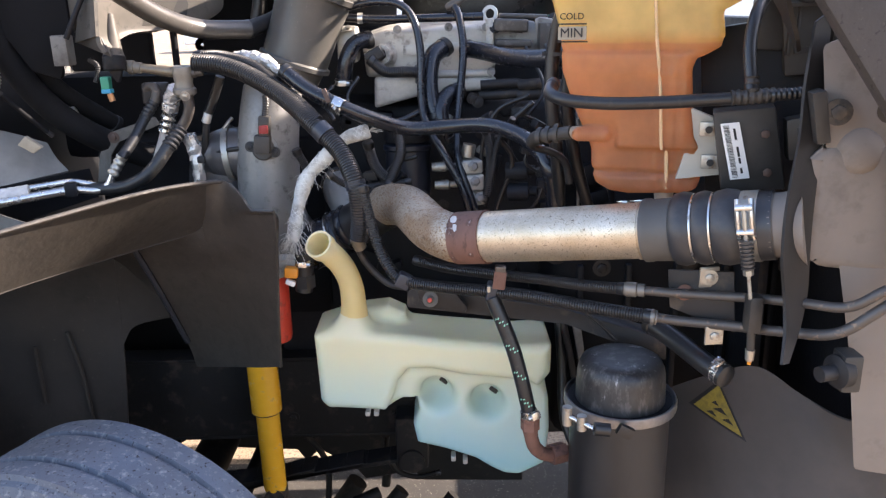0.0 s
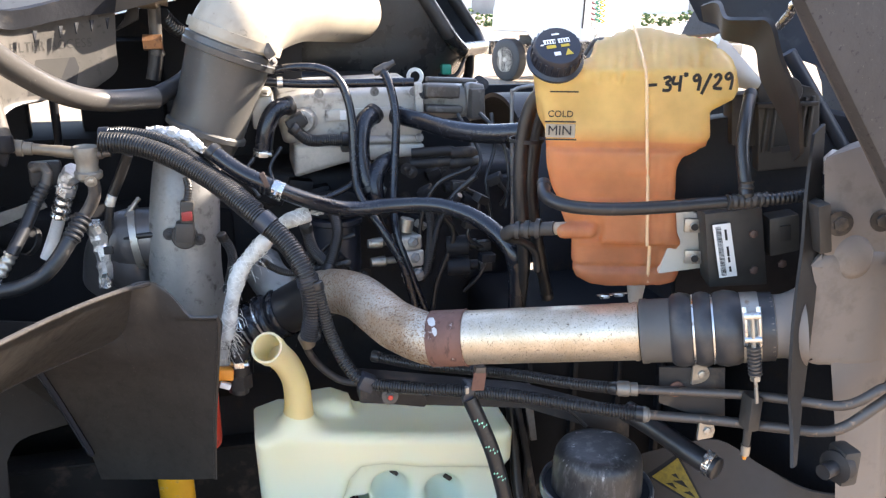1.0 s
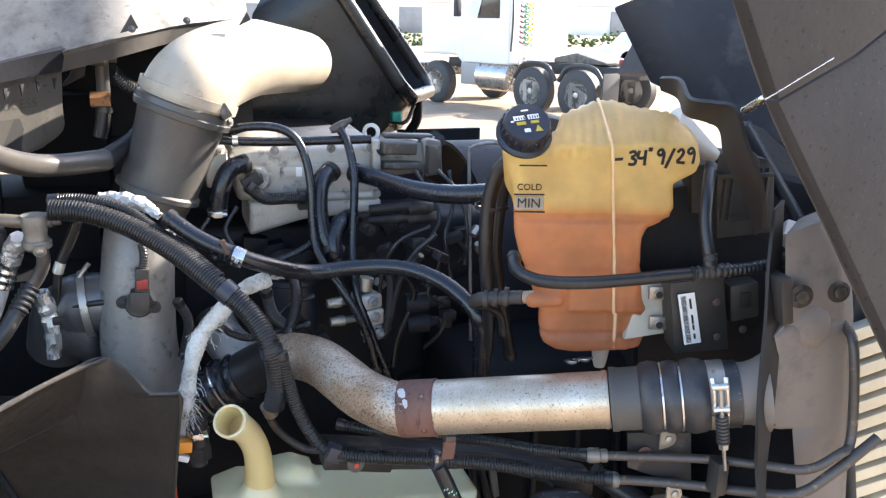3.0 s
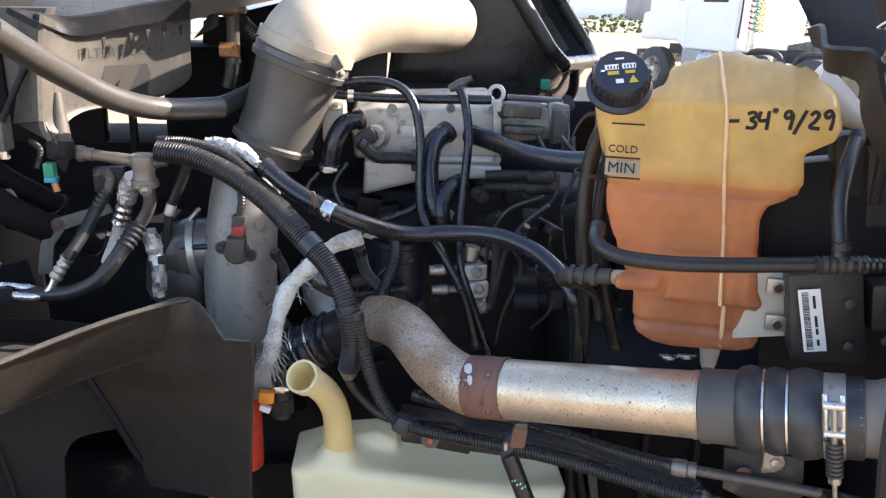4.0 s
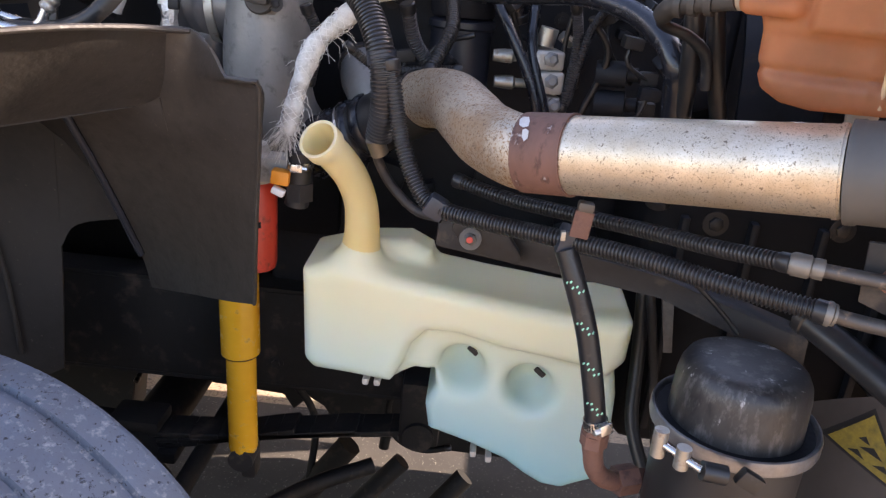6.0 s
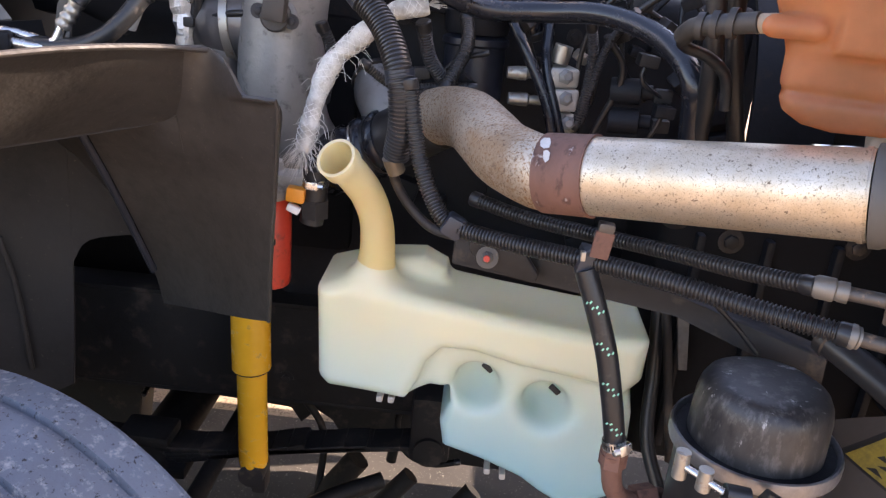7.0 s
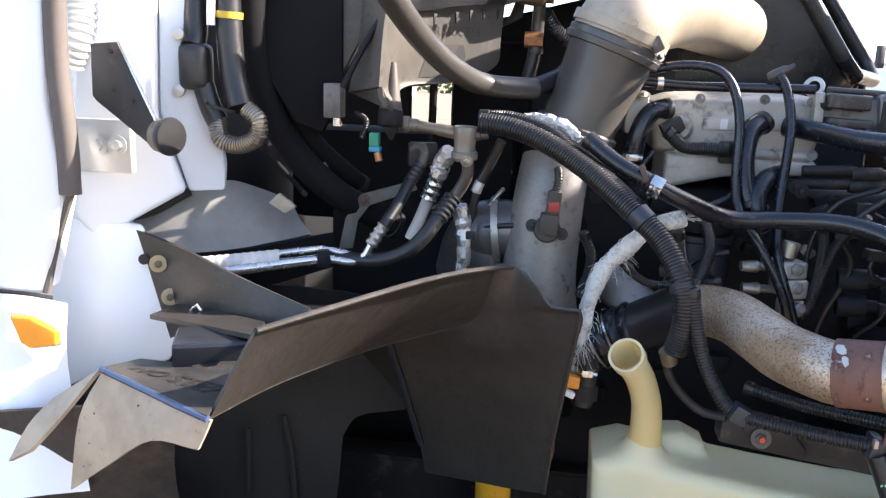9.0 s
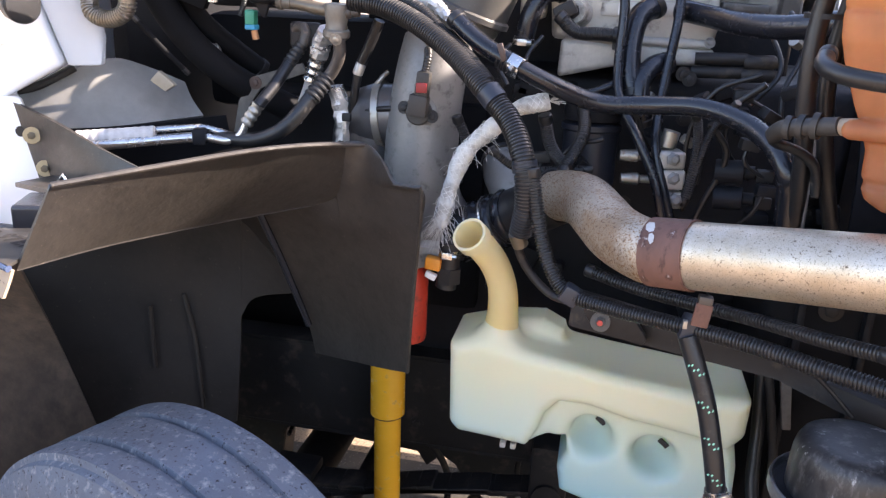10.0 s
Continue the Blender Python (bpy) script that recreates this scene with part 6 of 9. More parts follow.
def build_shield():
    t = thing("splash_shield", ((0.583, 1.45, 0.731)), "dusty dark splash shield with a yellow warning sticker", "splash shield")
    grid = [[(0.473, 1.62, 0.893), (0.54, 1.52, 0.979), (0.602, 1.45, 1.026), (0.663, 1.38, 0.999), (0.71, 1.3, 0.989), (0.787, 1.2, 1.028)],
            [(0.462, 1.58, 0.789), (0.536, 1.48, 0.86), (0.605, 1.4, 0.905), (0.667, 1.32, 0.915), (0.743, 1.26, 0.892), (0.823, 1.17, 0.928)],
            [(0.453, 1.52, 0.57), (0.533, 1.42, 0.644), (0.601, 1.34, 0.703), (0.684, 1.27, 0.755), (0.796, 1.22, 0.79), (0.859, 1.14, 0.828)]]
    panel = part("panel", Geo().sheet(grid, 0.006, 5), shield, t)
    corners = [Vector(q) for q in ((0.548, 1.455, 0.972), (0.506, 1.475, 0.898), (0.583, 1.415, 0.877))]
    mid = sum(corners, Vector()) / 3

    def patch(tri, n=6):
        """A triangle as a fine grid, so that it can follow the curved panel."""
        g, rows = Geo(), []
        for a in range(n + 1):
            rows.append([len(g.v) + b for b in range(n + 1 - a)])
            for b in range(n + 1 - a):
                g.v.append(tuple(tri[0] + (tri[1] - tri[0]) * a / n + (tri[2] - tri[0]) * b / n))
        for a in range(n):
            for b in range(n - a):
                g.f.append((rows[a][b], rows[a + 1][b], rows[a][b + 1]))
                if b < n - a - 1:
                    g.f.append((rows[a + 1][b], rows[a + 1][b + 1], rows[a][b + 1]))
        return g

    st = part("sticker", drape(patch(corners), panel, (0, 1, 0), 0.0006), ink, t, "black-edged triangular warning sticker")
    part("field", drape(patch([mid + (q - mid) * 0.84 for q in corners]), panel, (0, 1, 0), 0.0012), old_yellow, st)
    for du, dv, w, h in ((-0.004, 0.010, 0.010, 0.008), (0.002, 0.000, 0.020, 0.010), (-0.010, -0.012, 0.014, 0.008), (0.012, -0.014, 0.016, 0.008)):
        p = mid + Vector((du, 0, dv))
        part("symbol", drape(patch([p + Vector((0.1 * w, 0, 0.6 * h)), p + Vector((-0.5 * w, 0, -0.3 * h)), p + Vector((0.5 * w, 0, -0.5 * h))], 3), panel, (0, 1, 0), 0.0018), dark_metal, st)


build_shield()


# ---- filter canister ----
def build_canister():
    c = Vector((0.328, 1.425, 0.0))
    t = thing("filter_canister", (c.x, c.y, 0.70), "scuffed black domed canister held by a steel band clamp", "filter canister")
    z = CAN_Z
    part("dome", Geo().lathe([(0.0860, z - 0.006), (0.0855, z + 0.02), (0.0840, z + 0.050), (0.0815, z + 0.064), (0.076, z + 0.075), (0.066, z + 0.081), (0.050, z + 0.0825), (0.028, z + 0.0835), (0.0, z + 0.084)], c, seg=56), canister, t)
    part("rim_gap", Geo().lathe([(0.086, z - 0.010), (0.104, z - 0.008), (0.104, z - 0.004), (0.086, z - 0.003)], c, seg=56), engine_black, t)
    part("bowl", Geo().lathe([(0.06, z - 0.30), (0.088, z - 0.285), (0.095, z - 0.25), (0.096, z - 0.006)], c, seg=56), canister_bowl, t, "dark smooth canister bowl")
    band = part("band_clamp", Geo().lathe([(0.099, z - 0.017), (0.1075, z - 0.016), (0.1085, z - 0.012), (0.1075, z - 0.008), (0.1085, z - 0.002), (0.107, z + 0.003), (0.104, z + 0.004), (0.101, z + 0.001), (0.100, z - 0.004)], c, seg=64), clamp_steel, t, "dull steel band clamp with a t-bolt")
    b = Vector(((0.21, 1.33, 0.995)))
    e = Vector(((0.252, 1.29, 0.99)))
    f = Vector(((0.308, 1.29, 0.983)))
    part("trunnion", Geo().lathe([(0.009, -0.018), (0.009, 0.018)], b, (0, 0, 1), 16), zinc, band)
    part("trunnion", Geo().lathe([(0.009, -0.014), (0.009, 0.014)], b.lerp(e, 0.55), (0, 0, 1), 16), zinc, band)
    part("clamp_bolt", Geo().tube([b, e], 0.005, 10, smooth=False), steel, band)
    part("handle", Geo().tube([e, e.lerp(f, 0.5)], 0.012, 14, smooth=False), rubber, band, "black rubber sleeve")
    part("lug", Geo().box(f, (0.03, 0.014, 0.022), Matrix.Rotation(0.5, 4, "Y"), 0.004), rubber, band)


CAN_Z = 0.985
build_canister()


def build_braided_hose():
    pts = [(0.082, 1.465, 1.178), (0.099, 1.455, 1.137), (0.122, 1.445, 1.075), (0.139, 1.435, 1.008), (0.152, 1.43, 0.947)]
    t = thing("braided_hose", pts[-1], "black braided hose with green flecks and a rusty elbow", "hose")
    part("tube", Geo().tube(pts, 0.0145, 18), rubber, t)
    line, s = even(spline(pts, 10), 0.004)
    fl = Geo()
    for i in range(10, len(line) - 4, 14):
        d = (line[i + 1] - line[i - 1]).normalized()
        for k, (off, a) in enumerate(((0, -0.55), (2, -0.1), (4, 0.35))):
            if i + off + 2 >= len(line):
                continue
            for side in (0.0, 0.42):
                o = (Vector((math.sin(a + side - 0.2), -math.cos(a + side - 0.2), 0)))
                o = (o - d * o.dot(d)).normalized()
                turn = Matrix((d.cross(o), d, o)).transposed().to_4x4() @ Matrix.Rotation(0.7, 4, "Z")
                fl.box(line[i + off] + o * 0.0146, (0.0038, 0.0022, 0.0008), turn, 0)
    part("flecks", fl, fleck, t, "pale green woven flecks")["kind"] = "stuff"
    worm_clamp(t, pts[-1], Vector(pts[-1]) - Vector(pts[-2]), 0.0150, 0.014, (0.6, -1, 0))
    part("elbow", Geo().tube([(0.153, 1.432, 0.932), (0.156, 1.435, 0.898), (0.166, 1.44, 0.863), (0.195, 1.46, 0.834), (0.25, 1.5, 0.816)], lambda q: 0.018 - 0.004 * min(1, q * 5), 16), rust, t, "rusty pipe elbow")
    part("hex", Geo().lathe([(0.019, -0.012), (0.019, 0.014)], ((0.154, 1.432, 0.923)), (0, 0.05, 1), 6), rust, t)
    part("nut", Geo().lathe([(0.022, -0.016), (0.022, 0.016)], ((0.216, 1.47, 0.831)), (1, 0.4, 0), 6), rust, t)


fleck = mat("green_fleck", (0.25, 0.62, 0.46), 0.6, var=0.1)
build_braided_hose()


def build_posts():
    t = thing("support_strap", ((0.291, 1.66, 0.899)), "narrow pale support strap and dark tubes behind the tank", "bracket")
    part("strap", Geo().prism([(0.271, 1.7, 1.06), (0.292, 1.7, 1.063), (0.313, 1.7, 0.921), (0.298, 1.7, 0.92)], (0, 0.01, 0), 0.002), cowl_grey, t)
    part("rod", Geo().tube([(0.249, 1.69, 1.057), (0.271, 1.69, 0.964), (0.313, 1.69, 0.749)], 0.008, 10), dark_metal, t)
    part("rod", Geo().tube([(0.251, 1.72, 1.029), (0.258, 1.7, 0.915), (0.259, 1.66, 0.809), (0.287, 1.62, 0.729)], 0.012, 10), rubber, t)
    hose("thin_cable", [(0.263, 1.5, 1.135), (0.3, 1.5, 1.102), (0.334, 1.5, 1.067)], 0.0035, rubber, "thin black cable hanging from the conduit", "cable")
    d = thing("steering_gear_box", ((0.436, 1.85, 0.76)), "dark bulky casting below the cooler", "engine casting")
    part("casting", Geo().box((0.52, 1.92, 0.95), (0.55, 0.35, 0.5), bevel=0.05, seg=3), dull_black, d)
    for k in range(5):
        part("web", Geo().box((0.30 + 0.11 * k, 1.742, 0.95), (0.014, 0.03, 0.40), None, 0.005), engine_black, d)
    for x, z in ((0.32, 1.14), (0.52, 1.15), (0.74, 1.14), (0.32, 0.76), (0.74, 0.76)):
        part("cover_bolt", Geo().bolt((x + 0.03, 1.744, z), (0, -1, 0), 0.012), dark_metal, d)
    b = thing("engine_mount_plate", ((-0.015, 1.6, 1.1)), "dark bracket plate with a bolt dabbed in red", "bracket")
    part("plate", Geo().prism([(-0.066, 1.61, 1.152), (0.009, 1.61, 1.143), (0.039, 1.61, 1.101), (0.033, 1.61, 1.087), (-0.049, 1.61, 1.105), (-0.069, 1.61, 1.134)], (0.0, 0.02, 0), 0.004), dark_metal, b)
    p = Vector((-0.040, 1.592, 1.125))
    part("bolt", Geo().bolt(p + Vector((0, 0.012, 0)), (-0.05, -1, 0.25), 0.0095), line_metal, b)
    part("paint_dab", Geo().lathe([(0.0052, 0), (0.0045, 0.002)], p + Vector((-0.001, -0.001, 0.003)), (-0.05, -1, 0.25), 12), red_paint, b, "red paint dab")
    part("crossbar", Geo().prism([(-0.091, 1.66, 1.144), (0.245, 1.6, 1.101), (0.441, 1.52, 1.06), (0.444, 1.52, 1.009), (0.246, 1.6, 1.062), (-0.093, 1.66, 1.085)], (0, 0.05, 0), 0.006), dark_metal, b)
    k = thing("copper_tube", ((-0.182, 1.68, 1.207)), "tarnished copper pipe stub by the conduit", "pipe")
    part("pipe", Geo().tube([(-0.197, 1.665, 1.242), (-0.19, 1.675, 1.207), (-0.167, 1.68, 1.168), (-0.129, 1.67, 1.138), (-0.088, 1.65, 1.136)], 0.0075, 14), dark_metal, k)
    part("tape", Geo().tube([(-0.197, 1.66, 1.247), (-0.188, 1.668, 1.223)], 0.014, 14), brass, k, "gold-coloured clip")


build_posts()


# ---- big wiring loom ----
def build_loom():
    t = thing("wiring_loom", (-0.4, 1.76, 1.5), "thick black corrugated wiring loom bent down over the engine", "wiring loom")
    main = [(-0.55, 1.824, 1.611), (-0.49, 1.815, 1.605), (-0.42, 1.795, 1.58), (-0.344, 1.755, 1.537), (-0.275, 1.7, 1.484), (-0.22, 1.66, 1.436), (-0.189, 1.625, 1.378), (-0.18, 1.62, 1.312), (-0.187, 1.635, 1.256)]
    part("conduit", Geo().tube(main, 0.0200, 20, ribs=(0.0056, 0.0024)), loom, t)
    twin = [(-0.554, 1.85, 1.622), (-0.497, 1.84, 1.624), (-0.425, 1.825, 1.605), (-0.373, 1.8, 1.568), (-0.311, 1.745, 1.529), (-0.266, 1.7, 1.494)]
    part("second_conduit", Geo().tube(twin, 0.0118, 16, ribs=(0.0048, 0.0018)), loom, t)
    for a, b, r in ((((-0.265, 1.69, 1.48)), ((-0.248, 1.68, 1.464)), 0.022), (((-0.189, 1.627, 1.381)), ((-0.186, 1.625, 1.362)), 0.021), (((-0.553, 1.85, 1.622)), ((-0.536, 1.847, 1.623)), 0.0135)):
        part("tape", Geo().tube([a, b], r, 18), tape, t, "smooth wrapped tape")
    rng = random.Random(17)
    wrap = Geo().tube([(-0.470, 1.862, 1.624), (-0.440, 1.856, 1.620), (-0.405, 1.848, 1.613), (-0.380, 1.832, 1.602), (-0.362, 1.818, 1.589)], lambda s: 0.0065 + 0.0075 * math.sin(math.pi * s), 14, 0.006)
    wrap.v = [(x + rng.uniform(-0.003, 0.003), y + rng.uniform(-0.003, 0.003), z + rng.uniform(-0.003, 0.003)) for x, y, z in wrap.v]
    part("foil_wrap", wrap, foil_white, t, "crumpled pale foil wrap", 12)
    part("clip", Geo().box(LOW_B[3], (0.03, 0.03, 0.03), Matrix.Rotation(0.5, 4, "Y"), 0.006), tape, t)
    part("clip", Geo().box(LOW_B[5], (0.02, 0.036, 0.036), Matrix.Rotation(0.2, 4, "Y"), 0.006), tape, t)
    part("tie", Geo().box(Vector(LOW_B[5]) + Vector((-0.006, -0.018, 0.012)), (0.006, 0.01, 0.012), None, 0.001), zinc, t)


tape = mat("dark_blue_tape", (0.022, 0.026, 0.036), 0.4, var=0.2)
build_loom()


white_thread = mat("white_glass_thread", (0.74, 0.73, 0.69), 0.7, var=0.15, scale=60)


def build_sleeve():
    rng = random.Random(11)
    t = thing("frayed_sleeve", ((-0.326, 1.73, 1.309)), "white fibreglass heat sleeve with frayed ends", "heat sleeve")
    pts = [(-0.168, 1.785, 1.458), (-0.222, 1.775, 1.442), (-0.268, 1.765, 1.402), (-0.307, 1.755, 1.362), (-0.329, 1.745, 1.303), (-0.34, 1.735, 1.248), (-0.344, 1.73, 1.221)]
    part("sleeve", Geo().tube(pts, lambda s: 0.0148 + 0.0016 * math.sin(s * 23) + 0.001 * math.sin(s * 61) - 0.004 * max(0, s - 0.8) / 0.2, 16, 0.004), fibre, t)
    weave = Geo()
    line, run = even(spline(pts, 10), 0.004)
    for k in range(6):
        for turn in (-1, 1):
            strand = []
            for i in range(1, len(line) - 1):
                x, y, z = axis_frame(line[i + 1] - line[i - 1])
                x = (Vector((0.3, -1, 0)) - z * Vector((0.3, -1, 0)).dot(z)).normalized()
                y = z.cross(x)
                a = turn * run[i] * 95 + k * 2 * math.pi / 6 + rng.uniform(-0.12, 0.12)
                strand.append(line[i] + (x * math.cos(a) + y * math.sin(a)) * (0.0146 + 0.0016 * math.sin(i / len(line) * 23) + rng.uniform(-0.0012, 0.0012) + (0.0022 if 0.35 < i / len(line) < 0.6 or i / len(line) > 0.85 else 0.0) - 0.004 * max(0, i / len(line) - 0.8) / 0.2))
            weave.tube(strand, 0.0005, 4, 0.006)
    part("weave", weave, white_thread, t, "loose white glass weave")["kind"] = "stuff"
    fr = Geo()
    end, mid = Vector(pts[-1]), Vector(pts[3])
    for k in range(60):
        a = rng.uniform(0, 2 * math.pi)
        o = Vector((math.cos(a), math.sin(a), 0)) * 0.011
        p = end + o + Vector((0, 0, rng.uniform(0, 0.02)))
        q = p + Vector((rng.uniform(-0.045, 0.025), rng.uniform(-0.03, 0.02), -rng.uniform(0.02, 0.055)))
        fr.tube([p, p.lerp(q, 0.5) + Vector((rng.uniform(-0.006, 0.006), 0, 0.004)), q], 0.00042, 4, 0.012)
    for k in range(46):
        i = rng.randrange(2, len(pts) - 1)
        s = Vector(pts[i]).lerp(Vector(pts[i + 1]), rng.random())
        a = rng.uniform(0, 2 * math.pi)
        d = Vector((math.cos(a), -abs(math.sin(a)) * 0.7, rng.uniform(-0.9, 0.1)))
        p = s + d.normalized() * 0.013
        fr.tube([p, p + d * rng.uniform(0.004, 0.018), p + d * rng.uniform(0.012, 0.024) + Vector((0, 0, -rng.uniform(0.004, 0.018)))], 0.0004, 4, 0.01)
    for k in range(16):
        p = Vector(pts[0])
        fr.tube([p, p + Vector((rng.uniform(0.01, 0.035), rng.uniform(-0.01, 0.01), rng.uniform(-0.006, 0.02)))], 0.0008, 4, 0.02)
    part("frayed_threads", fr, fibre, t, "loose glass threads")["kind"] = "stuff"
    u = thing("foil_sleeve", ((-0.566, 1.8, 1.34)), "crinkled silver heat sleeve with black tape", "heat sleeve")
    q = [(-0.588, 1.845, 1.448), (-0.581, 1.848, 1.425), (-0.575, 1.85, 1.38), (-0.578, 1.855, 1.312)]
    g = Geo().tube(q, lambda k: 0.0168 - 0.004 * k, 11, 0.011)
    g.v = [(x + rng.uniform(-0.0022, 0.0022), y + rng.uniform(-0.0022, 0.0022), z + rng.uniform(-0.002, 0.002)) for x, y, z in g.v]
    part("sleeve", g, foil, u, angle=12)
    part("tape", Geo().box(((-0.562, 1.838, 1.392)), (0.018, 0.01, 0.016), None, 0.003), ink, u)


build_sleeve()


# ---- intake ducts ----
turbo_grey = mat("dark_turbo_casting", (0.13, 0.125, 0.125), 0.32, 0.55, var=0.3, scale=20, bump=0.3)


def build_ducts():
    t = thing("intake_casting", ((-0.425, 1.9, 1.244)), "grey cast metal intake elbow with a sensor", "intake pipe")
    part("elbow", Geo().tube([(-0.404, 1.93, 1.537), (-0.412, 1.91, 1.477), (-0.42, 1.9, 1.395), (-0.424, 1.9, 1.295), (-0.415, 1.92, 1.208), (-0.383, 1.97, 1.127)], lambda s: 0.068 + 0.012 * s, 40), cast_grey, t, angle=60)
    part("boss", Geo().lathe([(0.033, 0.0), (0.033, 0.006), (0.028, 0.010)], ((-0.415, 1.843, 1.414)), (-0.1, -1, 0.1), 28), cast_grey, t)
    s = thing("pressure_sensor", ((-0.413, 1.83, 1.418)), "black sensor with a red locking clip", "sensor")
    part("flange", Geo().lathe([(0.0, 0.0), (0.023, 0.0), (0.026, 0.003), (0.026, 0.009), (0.023, 0.012), (0.0, 0.012)], (-0.413, 1.826, 1.416), (-0.1, -1, 0.1), 32), plastic, s)
    part("lug", Geo().lathe([(0.0, 0.0), (0.011, 0.0), (0.011, 0.008), (0.0, 0.008)], (-0.443, 1.830, 1.422), (-0.1, -1, 0.1), 20), plastic, s)
    part("body", Geo().box(((-0.411, 1.806, 1.430)), (0.036, 0.03, 0.040), Matrix.Rotation(0.1, 4, "Y"), 0.005), plastic, s)
    part("neck", Geo().box(((-0.404, 1.808, 1.468)), (0.026, 0.024, 0.05), Matrix.Rotation(0.1, 4, "Y"), 0.005), plastic, s)
    part("clip", Geo().box(((-0.404, 1.795, 1.464)), (0.020, 0.006, 0.018), None, 0.002), red_plastic, s, "red locking clip")
    for p in ((-0.443, 1.823, 1.422), (-0.386, 1.814, 1.410),):
        part("bolt", Geo().bolt(p, (-0.1, -1, 0.1), 0.007), dark_metal, s)
    part("wire", Geo().tube([(-0.402, 1.808, 1.488), (-0.397, 1.812, 1.516), (-0.4, 1.825, 1.533)], 0.008, 10, ribs=(0.005, 0.001)), loom, s)
    u = thing("turbo_inlet", ((-0.544, 1.93, 1.344)), "grey clamped turbo inlet pipe", "turbo pipe")
    a = [(-0.473, 1.93, 1.389), (-0.517, 1.94, 1.386), (-0.566, 1.97, 1.356), (-0.592, 2.02, 1.274)]
    part("pipe", Geo().tube(a, lambda q: 0.062 + 0.004 * (0.2 < q < 0.35), 32, 0.006), turbo_grey, u)
    part("vband", Geo().ring(a[1], (1, 0, 0.1), 0.064, 0.014, 0.006, 40), zinc, u, "dull v-band clamp")
    vc = Vector(((-0.526, 1.98, 1.339)))
    part("volute", Geo().lathe([(0.045, -0.05), (0.072, -0.045), (0.086, -0.025), (0.090, 0.0), (0.086, 0.022), (0.074, 0.036), (0.060, 0.040), (0.056, 0.052), (0.050, 0.052)], vc, (0.96, -0.26, 0.05), 44), turbo_grey, u, "rounded compressor volute")
    d = thing("air_intake_duct", ((-0.368, 2.03, 1.581)), "black plastic intake duct with a moulded rim", "air duct")
    b0, b1 = Vector(((-0.368, 2.03, 1.587))), Vector(((-0.296, 2.03, 1.776)))
    n = (b1 - b0).normalized()
    L = (b1 - b0).length
    part("tube", Geo().lathe([(0.070, -0.03), (0.076, 0.0), (0.088, 0.004), (0.088, 0.014), (0.081, 0.018), (0.083, 0.1), (0.087, L * 0.7), (0.092, L - 0.02), (0.10, L - 0.018), (0.10, L), (0.09, L + 0.01)], b0, n, 48), duct_dusty, d)
    part("collar", Geo().lathe([(0.093, L * 0.86), (0.101, L * 0.87), (0.103, L * 0.93), (0.098, L * 0.95)], b0, n, 48), duct_dusty, d)
    part("clamp_lug", Geo().box(((-0.224, 1.96, 1.768)), (0.022, 0.022, 0.03), Matrix.Rotation(-0.5, 4, "Y"), 0.004), cast_dark, d)
    part("bolt", Geo().bolt(((-0.215, 1.965, 1.746)), (0.5, -0.6, 0.2), 0.006), cast_dark, d)
    e = thing("air_inlet_elbow", b1, "sunlit beige plastic elbow leading to the air inlet", "air duct")
    el = [b1 - n * 0.01, b1 + n * 0.03, (-0.241, 2.09, 1.838), (-0.154, 2.2, 1.861), (-0.066, 2.36, 1.852), (0.041, 2.56, 1.835)]
    part("elbow", Geo().tube(el, lambda s: 0.094 - 0.012 * s, 40, 0.01), duct_beige, e, angle=60)
    part("band", Geo().ring(b1 + n * 0.02, n, 0.098, 0.02, 0.004, 44), duct_beige, e, "pale clamp band")
    h = thing("hood_air_inlet", ((0.119, 2.6, 1.617)), "large black moulded air inlet funnel with a flanged mouth", "air inlet")
    mouth = [Vector(q) for q in ((0.355, 2.58, 1.727), (0.55, 2.95, 1.716), (0.239, 2.95, 2.154), (0.087, 2.58, 2.123),)]
    c = sum(mouth, Vector()) / 4
    start = [Vector(q) for q in ((-0.135, 2.62, 1.611), (0.099, 2.95, 1.568), (0.191, 2.95, 2.101), (-0.083, 2.62, 2),)]
    loops = []
    for u2, sag in ((0.0, 0.0), (0.35, 0.05), (0.62, 0.085), (0.78, 0.095), (1.0, 0.0)):
        quad = [p.lerp(q, u2) for p, q in zip(start, mouth)]
        for i in (0, 1):
            quad[i].z -= sag
        loop = []
        for i in range(4):
            p, q = quad[i], quad[(i + 1) % 4]
            for k in range(6):
                loop.append(p.lerp(q, 0.1 + 0.8 * k / 5))
        loops.append(loop)
    verts = [v for loop in loops for v in loop]
    M = len(loops[0])
    faces = [(i * M + k, i * M + (k + 1) % M, (i + 1) * M + (k + 1) % M, (i + 1) * M + k) for i in range(4) for k in range(M)] + [tuple(range(M))[::-1]]
    part("funnel", Geo().add(verts, faces), duct_black, h, angle=50)
    part("flange", Geo().tube(loops[-1] + loops[-1][:1], 0.022, 12, 0.02, smooth=False, cap=False), duct_black, h)
    mn = (mouth[1] - mouth[0]).cross(mouth[3] - mouth[0]).normalized()
    mn = mn if mn.x > 0 else -mn
    lip, deep = [v.lerp(c, 0.05) for v in loops[-1]], [v.lerp(c, 0.22) - mn * 0.16 for v in loops[-1]]
    part("throat", Geo().add(lip + deep, [(k, (k + 1) % M, M + (k + 1) % M, M + k) for k in range(M)] + [tuple(range(M, 2 * M))]), engine_black, h, "dark throat", 50)
    r = thing("inlet_bracket", ((0.378, 2.75, 1.589)), "tan tubular bracket with wires beside the inlet", "bracket")
